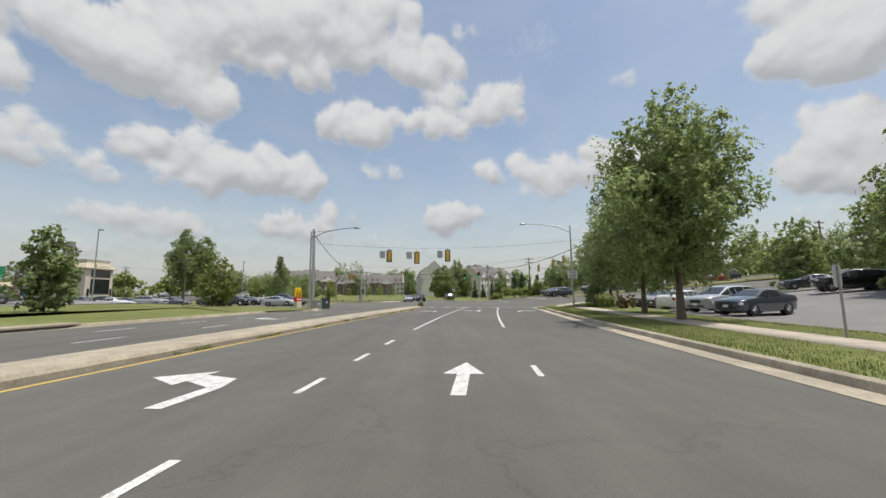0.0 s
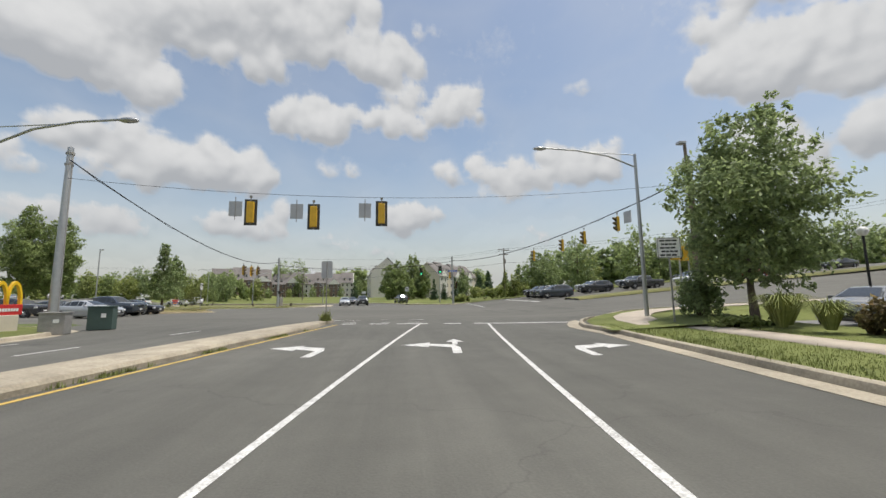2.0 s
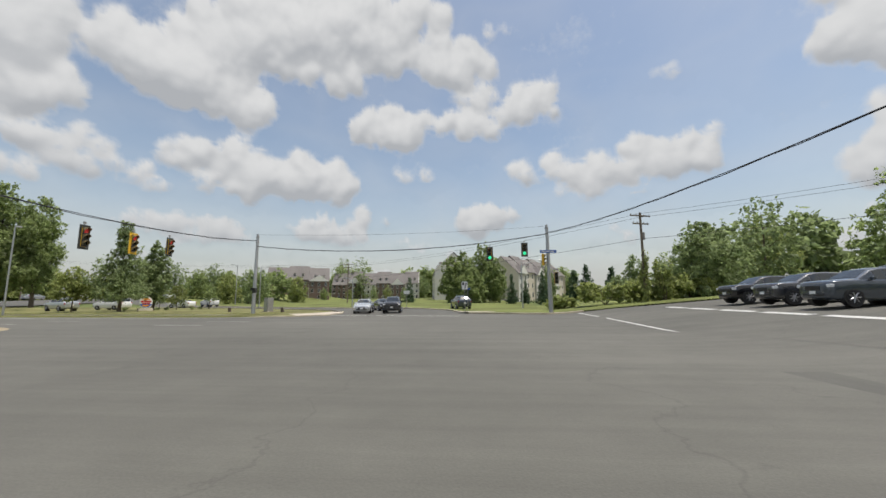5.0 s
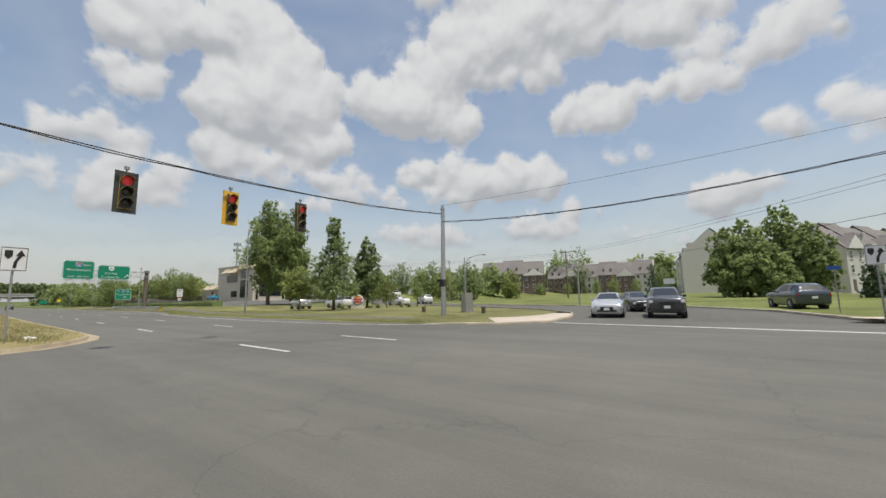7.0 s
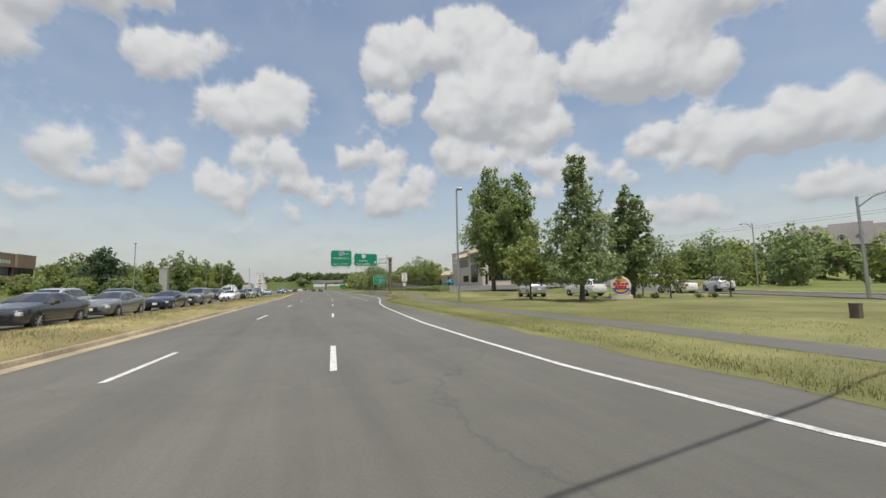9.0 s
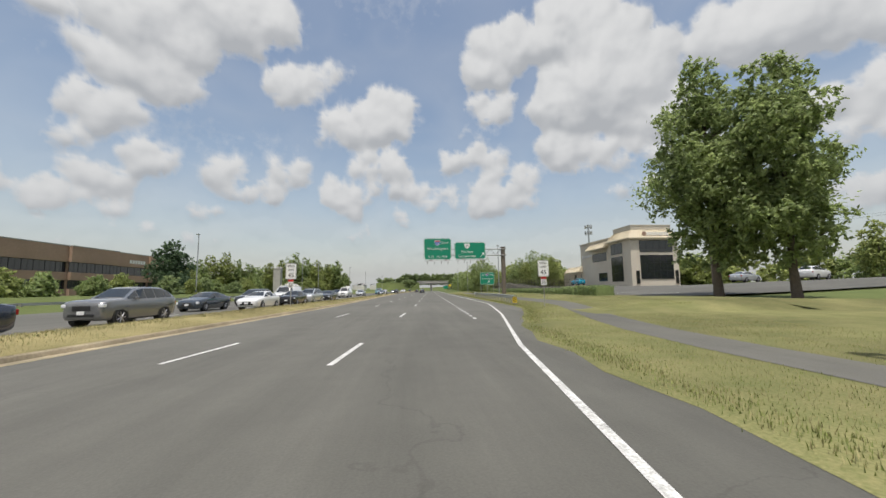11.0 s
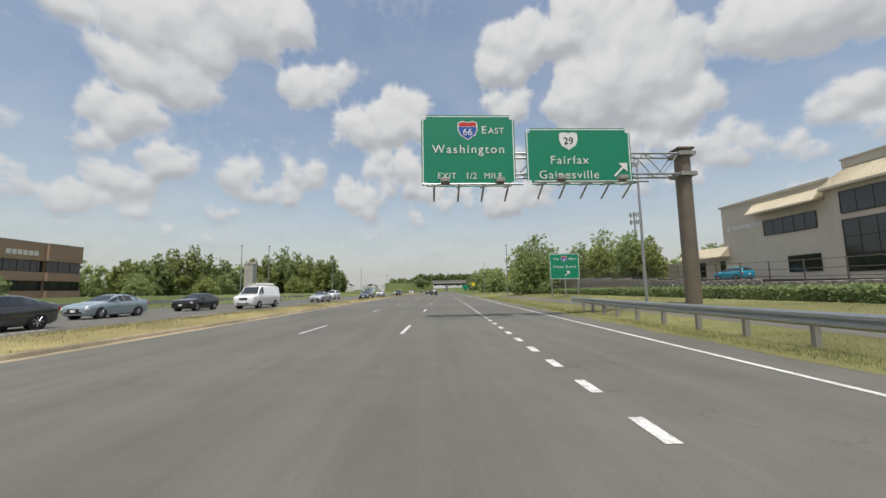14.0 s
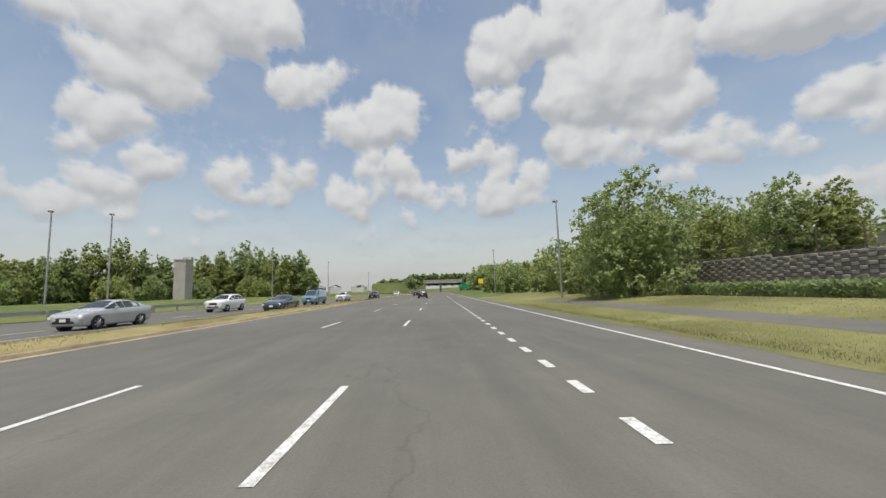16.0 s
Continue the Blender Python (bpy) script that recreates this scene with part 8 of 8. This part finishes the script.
# wooded slope and conifers beyond the far street's mouth
for k, (tx, ty, th, tw, sh) in enumerate(((22, 152, 7.5, 5, "oval"), (27, 146, 7, 5, "cone"), (31, 150, 8, 5.5, "cone"), (36, 147, 7, 5, "cone"), (40, 144, 9, 7, "round"), (46, 142, 8.5, 7, "round"), (50, 138, 9.5, 8, "round"), (56, 134, 10, 8, "round"), (33, 135, 4.5, 5, "round"), (42, 131, 4.5, 6, "round"))):
    tree("spruce_tree" if sh == "cone" else "woodland_tree", "dark conifer beside the far houses" if sh == "cone" else "dense green tree beside the far houses", th, tw, sh, 4200, 0.22, (M_NEEDLE if sh == "cone" else (M_LEAF_D, M_LEAF)[k % 2]), 330 + k, tx, ty, gz(tx, ty) - 0.2, clear=0.03, group="trees beside the far houses")


def far_wood(name, label, runs, seed, material, leaf=1.6, per=70):
    """Far woods as one mass of leaf clumps along a line."""
    rng = random.Random(seed)
    blobs = []
    for (x0, y0, x1, y1, n, h, z0) in runs:
        for i in range(n):
            f = (i + rng.random()) / n
            hh = h * rng.uniform(0.55, 1.15)
            x, y = x0 + (x1 - x0) * f + rng.uniform(-6, 6), y0 + (y1 - y0) * f + rng.uniform(-6, 6)
            for k in range(3):
                blobs.append((x + rng.uniform(-3, 3), y + rng.uniform(-3, 3), z0 + hh * (0.25 + 0.3 * k), hh * 0.36, hh * 0.36, hh * 0.3))
    ob = new(name, crown_mesh(name, blobs, len(blobs) * per, leaf, material, seed, shell=0.4))
    return tagged(ob, label, "woods", "", "stuff")


far_wood("far_woods_hill", "dark wooded hill on the horizon", [(-1100, 0, -1100, 320, 120, 16, 16), (-1080, 60, -1080, 225, 80, 14, 27)], 1, M_LEAF_D, 2.6, 70)
far_wood("far_woods_south", "distant treeline beyond the opposing lanes", [(-900, -160, -420, -60, 60, 14, 2), (-420, -40, -340, -20, 14, 15, 1)], 2, M_LEAF, 1.8, 90)
far_wood("woods_beyond_lanes", "dense woods beyond the opposing lanes", [(-330, 34, -300, -40, 22, 15, 0.4), (-300, -40, -215, -58, 22, 12, 0.4)], 23, M_LEAF, 0.7, 220)
far_wood("woods_by_overpass", "dark trees beside the far bridge", [(-480, 40, -462, 86, 16, 10, 1), (-470, 132, -380, 128, 20, 10, 1)], 22, M_LEAF_D, 0.9, 160)
far_wood("woods_behind_office", "treeline behind the brick office", [(-250, -70, -60, -70, 40, 13, 0.5), (-64, -40, -60, -66, 10, 9, 1)], 21, M_LEAF, 0.75, 260)
far_wood("far_woods_north", "treeline north of the highway", [(-560, 150, -320, 122, 40, 12, 1), (-320, 180, -200, 205, 30, 12, 1), (-110, 255, 60, 290, 40, 14, 2)], 3, M_LEAF, 0.75, 260)
far_wood("woods_along_exit", "green thicket along the exit lane", [(-320, 128, -175, 136, 40, 9, 1), (-200, 160, -125, 175, 24, 9, 1.4)], 31, M_LEAF_L, 0.6, 260)
far_wood("woods_beyond_lot", "low woods beyond the restaurant lot", [(-125, 190, -60, 176, 22, 8, 1.4)], 32, M_LEAF, 0.5, 260)
far_wood("woods_east_slope", "wooded slope beyond the rising road", [(40, 128, 200, 96, 44, 12, 3), (70, 20, 140, 60, 26, 13, 4), (60, -30, 80, 20, 20, 13, 3)], 4, M_LEAF_D, 0.7, 260)

# hedges
def hedge(label, runs, h, d, seed):
    rng = np.random.default_rng(seed)
    ob = thing("hedge", label, "hedge", "clipped hedges")
    bm = bmesh.new()
    V = []
    for x0, x1, off in runs:
        for x in arange(x0, x1, 1.2)[:-1]:
            y = yh(x) + off
            z = gz(x, y)
            verts = bx(bm, x - 1.22, x, y - d / 2 + 0.1, y + d / 2 - 0.1, z - 0.1, z + h - 0.08)
        n = int(abs(x1 - x0) * 260)
        xs = rng.uniform(min(x0, x1), max(x0, x1), n)
        side = rng.integers(0, 3, n)
        v, u = rng.random(n), rng.random(n)
        ys = np.where(side == 0, -d / 2, np.where(side == 1, (u - 0.5) * d, d / 2))
        zs = np.where(side == 1, h, v * h)
        for a, b, c in zip(xs, ys, zs):
            V.append((a, yh(a) + off + b, gz(a, yh(a) + off) + c))
    part("core", bm, M_LEAF_D, ob)
    P = np.array(V) + rng.normal(size=(len(V), 3)) * 0.05
    t = rng.normal(size=P.shape)
    t /= np.linalg.norm(t, axis=1)[:, None]
    u = np.cross(t, rng.normal(size=P.shape))
    u /= np.linalg.norm(u, axis=1)[:, None]
    q = np.stack([P - t * 0.1, P + u * 0.06, P + t * 0.1, P - u * 0.06], 1).reshape(-1, 3)
    raw("leaves", q.tolist(), np.arange(len(q)).reshape(-1, 4).tolist(), M_LEAF_D, ob)
    return ob


hedge("long clipped dark green hedge below the wall", [(-91, -150, 18.8)], 0.75, 1.4, 5)
hedge("clipped green hedge by the lot entrance", [(-86.6, -90.6, 18.9)], 0.9, 1.6, 6)
hedge("clipped green hedge by the lot entrance", [(-79.0, -84.6, 18.6)], 1.0, 2.0, 7)

# ornamental grasses and shrubs at the corner
for k, (tx, ty, s) in enumerate(((13.7, 33.6, 1.25), (14.7, 34.3, 1.2), (14.1, 32.5, 1.0))):
    gt = thing("ornamental_grass", "pale green fountain grass clump", "grass clump", "ornamental grasses", pose(tx, ty, 0.3))
    rng = np.random.default_rng(40 + k)
    V, Fc = [], []
    for i in range(300):
        a = rng.random() * 6.283
        ln = s * (0.7 + 0.5 * rng.random())
        out = rng.random() ** 0.5 * 1.05
        p0 = np.array((math.cos(a) * 0.12, math.sin(a) * 0.12, 0))
        p1 = np.array((math.cos(a) * out * ln * 0.45, math.sin(a) * out * ln * 0.45, ln * 0.75))
        p2 = np.array((math.cos(a) * out * ln * 0.95, math.sin(a) * out * ln * 0.95, ln * (0.95 - 0.45 * out)))
        w = np.array((-math.sin(a), math.cos(a), 0)) * 0.012
        b = len(V)
        V += [tuple(p0 - w), tuple(p0 + w), tuple(p1 + w), tuple(p1 - w), tuple(p2)]
        Fc += [(b, b + 1, b + 2, b + 3), (b + 3, b + 2, b + 4)]
    raw("blades", V, Fc, M_BLADES_G, gt)
bush("shrub", "rusty green rounded shrub by the lot", 1.8, 1.6, 1.3, 1200, 0.1, M_RUST, 131, 14.9, 31.4, 0.2)
bush("shrub", "large dark green rounded shrub on the corner", 2.6, 2.4, 2.3, 3600, 0.09, M_LEAF_D, 132, 15.3, 38.9, 0.3)
bush("shrub", "low green ground cover on the corner", 3.4, 2.0, 0.5, 1200, 0.1, M_LEAF_L, 133, 13.9, 35.6, 0.15)
bush("shrub", "rounded shrub beside the parking lot", 2.4, 2.2, 1.7, 1300, 0.13, M_LEAF, 134, 30.5, 25.5, 1.4)

# ---------------------------------------------------------------- grass, weeds and small things
def tufts(name, label, spots, n, h, material, seed, spread=0.1, thick=0.012):
    """Blades of grass over spots(rng, n) -> arrays x, y, z."""
    rng = np.random.default_rng(seed)
    x, y, z = spots(rng, n)
    k = 4
    a = rng.random((n, k)) * 6.283
    ln = h * (0.45 + 0.8 * rng.random((n, 1))) * (0.7 + 0.5 * rng.random((n, k)))
    out = rng.random((n, k)) * 0.7
    bx_, by_ = x[:, None] + rng.normal(size=(n, k)) * spread, y[:, None] + rng.normal(size=(n, k)) * spread
    tx, ty = bx_ + np.cos(a) * ln * out, by_ + np.sin(a) * ln * out
    wxx, wyy = -np.sin(a) * thick, np.cos(a) * thick
    zz = np.repeat(z[:, None], k, 1)
    V = np.stack([np.stack([bx_ - wxx, by_ - wyy, zz - 0.02], -1), np.stack([bx_ + wxx, by_ + wyy, zz - 0.02], -1), np.stack([tx, ty, zz + ln * (1 - 0.35 * out)], -1)], 2).reshape(-1, 3)
    ob = raw(name, V.tolist(), np.arange(len(V)).reshape(-1, 3).tolist(), material)
    return tagged(ob, label, "grass", "", "stuff")


def patchy(rng, x, y, keep):
    v = vnoise(x * 0.35, y * 0.35, 21) * 0.6 + vnoise(x * 1.3, y * 1.3, 22) * 0.4
    return v + 0.25 * rng.random(len(x)) > keep


def med_spots(rng, n):
    x = -20.5 - rng.random(n) ** 1.2 * 170
    f = rng.random(n)
    lo = np.array([nose_s(v) for v in x]) + 0.25
    hi = np.array([nose_n(v) for v in x]) - 0.25
    y = 77.3 - 0.05 * x + lo + (hi - lo) * f
    z = 0.12 + 0.18 * np.minimum(1, np.minimum(f, 1 - f) * 3)
    k = patchy(rng, x, y, 0.42)
    x, y, z = x[k], y[k], z[k]
    m = (np.arange(n) % max(1, len(x)))
    return x[m], y[m], z[m]


def verge_spots(rng, n):
    x = -16 - rng.random(n) ** 1.1 * 140
    o = np.array([hw_right(v) for v in x]) - 0.1 + rng.random(n) ** 1.5 * 9
    y = 77.3 - 0.05 * x + o
    z = np.array([gz(a, b) for a, b in zip(x, y)]) + 0.07
    k = patchy(rng, x, y, 0.4) & (np.abs(o - np.array([7.8 + 4.0 * smooth01(-v, 50, 75) for v in x])) > 0.85)
    x, y, z = x[k], y[k], z[k]
    m = (np.arange(n) % max(1, len(x)))
    return x[m], y[m], z[m]


def east_spots(rng, n):
    y = -8 + rng.random(n) * 46
    o = np.where(rng.random(n) < 0.6, 8.15 + rng.random(n) * 2.4, 12.05 + rng.random(n) * 2.4)
    x = -2.5 + 0.065 * y + 0.0012 * y * y + o
    return x, y, np.full(n, 0.16)


tufts("median_grass", "tall dry grass and weeds of the highway median", med_spots, 26000, 0.1, M_BLADES, 1, 0.12, 0.008)
tufts("median_weeds", "green weeds among the median's dry grass", med_spots, 1800, 0.11, M_BLADES_G, 2, 0.14, 0.012)
tufts("verge_grass", "uneven half-dry grass of the verge", verge_spots, 30000, 0.05, M_BLADES_G, 3, 0.14, 0.007)
tufts("verge_dry_grass", "dry stalks in the verge", verge_spots, 16000, 0.06, M_BLADES, 4, 0.14, 0.006)
tufts("lawn_grass", "short mown blades of the green verge", east_spots, 16000, 0.075, M_BLADES_G, 5, 0.08, 0.008)


def foot_spots(rng, n):
    y = -8 + rng.random(n) * 53
    k = vnoise(y * 0.8, y * 0.0, 31) > 0.62
    y = y[k]
    x = -2.5 + 0.065 * y + 0.0012 * y * y + MED_R + 0.02 + rng.random(len(y)) * 0.08
    m = np.arange(n) % max(1, len(y))
    return x[m], y[m], np.full(n, 0.005)


tufts("kerb_weeds", "small weeds at the foot of the concrete median", foot_spots, 700, 0.1, M_BLADES_G, 6, 0.05)
tufts("sign_weeds", "clump of weeds round the median sign's post", lambda rng, n: (xa(44.3) - 5.35 + rng.normal(size=n) * 0.12, 44.2 + rng.normal(size=n) * 0.12, np.full(n, 0.2)), 90, 0.5, M_BLADES_G, 7, 0.05, 0.02)

# joints across the concrete median and the east sidewalk
def joint(name, pts, z, label):
    bm = bmesh.new()
    band(bm, pts, 0.02, z)
    return structure(part(name, bm, M_DARK_MARK), label, "joint")


for y in arange(-4, 41, 4.5):
    joint("median_joint", [(xa(y) + MED_L + 0.1, y), (xa(y) + MED_R - 0.08, y)], 0.204, "dark joint across the concrete median")
for y in arange(-4, 36, 1.6):
    joint("sidewalk_joint", [(xa(y) + 10.62, y), (xa(y) + 11.98, y)], 0.204, "tooled joint across the sidewalk")
# storm drain inlet in the west kerb
dr = thing("storm_drain", "concrete storm drain inlet in the kerb", "drain", "", pose(xa(17) + EDGE_L - 0.35, 17.0, 0, 0, 0, -4))
box_part("lid", (-0.6, 0.42, -1.7, 1.7, 0.12, 0.22), M_KERB, dr, bevel=0.02)
# solid black box in place of the shade inside the opening
box_part("throat", (0.3, 0.41, -1.5, 1.5, -0.02, 0.119), M_BLACK, dr)
# litter on the median
lt = thing("litter", "crumpled white litter on the median's nose", "litter", "", pose(-21.6, 69.2, 0.26))
bm = bmesh.new()
bmesh.ops.create_icosphere(bm, subdivisions=2, radius=0.18)
for v in bm.verts:
    v.co *= 1 + 0.4 * noise.noise(v.co * 9)
    v.co.z *= 0.45
part("wrapper", bm, M_SIGNWHITE, lt)
# exit and warning signs far down the ramp
for k, (sx, so, w, h, m) in enumerate(((-196, 9.4, 0.9, 0.9, M_SIGNYEL), (-250, 10, 2.4, 1.6, M_SIGNGREEN))):
    post_sign("warning_sign" if k == 0 else "exit_sign", "yellow warning sign on a post by the ramp" if k == 0 else "small green exit sign far down the ramp", sx, yh(sx) + so, 0.2, -93, 3.2, w, h, m)
# pole with signs in the west lot and a tall shop sign
bs = thing("shop_sign", "tall pole with the grey back of a shop sign", "sign", "", pose(-33.5, 34.0, 0.6, 0, 0, 40))
tube_part("pole", [(0, 0, -0.5), (0, 0, 5.2)], 0.06, M_STEEL_DULL, bs)
box_part("board", (-0.35, 0.35, -0.05, 0.05, 4.1, 5.9), M_STEEL_DULL, bs, bevel=0.01)
for lx, ly, lh in ((-30.5, 30.5, 5.0), (-26.0, 38.5, 4.6)):
    ll = thing("lot_lamp", "brown parking lot lamp with twin heads", "street lamp", "lot lamps", pose(lx, ly, 0.5))
    tube_part("pole", [(0, 0, -0.5), (0, 0, lh)], 0.06, M_BROWNPOLE, ll)
    for sx in (-1, 1):
        box_part("lamp_head", (sx * 0.1, sx * 0.55, -0.14, 0.14, lh - 0.05, lh + 0.12), M_BROWNPOLE, ll, bevel=0.02)
pl = thing("lot_lamp", "white globe lamp on a slim black pole", "street lamp", "lot lamps", pose(22.6, 37.5, 0.35))
tube_part("pole", [(0, 0, -0.5), (0, 0, 3.6)], 0.05, M_BLACK, pl)
bm = bmesh.new()
bmesh.ops.create_uvsphere(bm, u_segments=12, v_segments=8, radius=0.22, matrix=Matrix.Translation((0, 0, 3.8)))
part("globe", bm, M_TRIMWHITE, pl, smooth=60)

# ---------------------------------------------------------------- blocks of the retaining wall
BL, BH = 0.4, 0.2
blk = bmesh.new()
bx(blk, -BL / 2 + 0.012, BL / 2 - 0.012, -0.07, 0.05, 0.008, BH - 0.008)
bmesh.ops.bevel(blk, geom=[e for e in blk.edges if abs(e.verts[0].co.y + 0.07) < 0.01 and abs(e.verts[1].co.y + 0.07) < 0.01], offset=0.025, segments=1, affect="EDGES")
bme = bpy.data.meshes.new("block")
blk.to_mesh(bme)
bme.materials.append(M_BLOCK)
bme2 = bpy.data.meshes.new("block")
blk.to_mesh(bme2)
blk.free()
bme2.materials.append(M_BLOCK_DARK)
bv = [tuple(v.co) for v in bme.vertices]
bf = [tuple(p.vertices) for p in bme.polygons]
V, F, made = ([], []), ([], []), 0
wrng = random.Random(5)
for r in range(18):
    for c in range(int((WX0 - WX1) / BL)):
        x = WX0 - c * BL
        z = 0.35 + r * BH
        if z + BH > wall_top(x) + 0.02:
            continue
        dark = (c + r) % 2
        y = wall_y(x) - 0.02 + r * 0.012 + wrng.uniform(-0.02, 0.02) + 0.05 * dark
        if -146 < x < -132 and made < 300:
            o = new("block", bme2 if dark else bme)
            o.parent = RWALL
            o.location = (x, y, z)
            o.rotation_euler = (0, 0, radians(-2.9))
            made += 1
        else:
            b = len(V[dark])
            V[dark].extend([(x + p[0], y + p[1], z + p[2]) for p in bv])
            F[dark].extend([tuple(b + i for i in f) for f in bf])
for k, mm in enumerate((M_BLOCK, M_BLOCK_DARK)):
    rest = raw("blocks", V[k], F[k], mm, RWALL)
    rest["kind"] = "stuff"
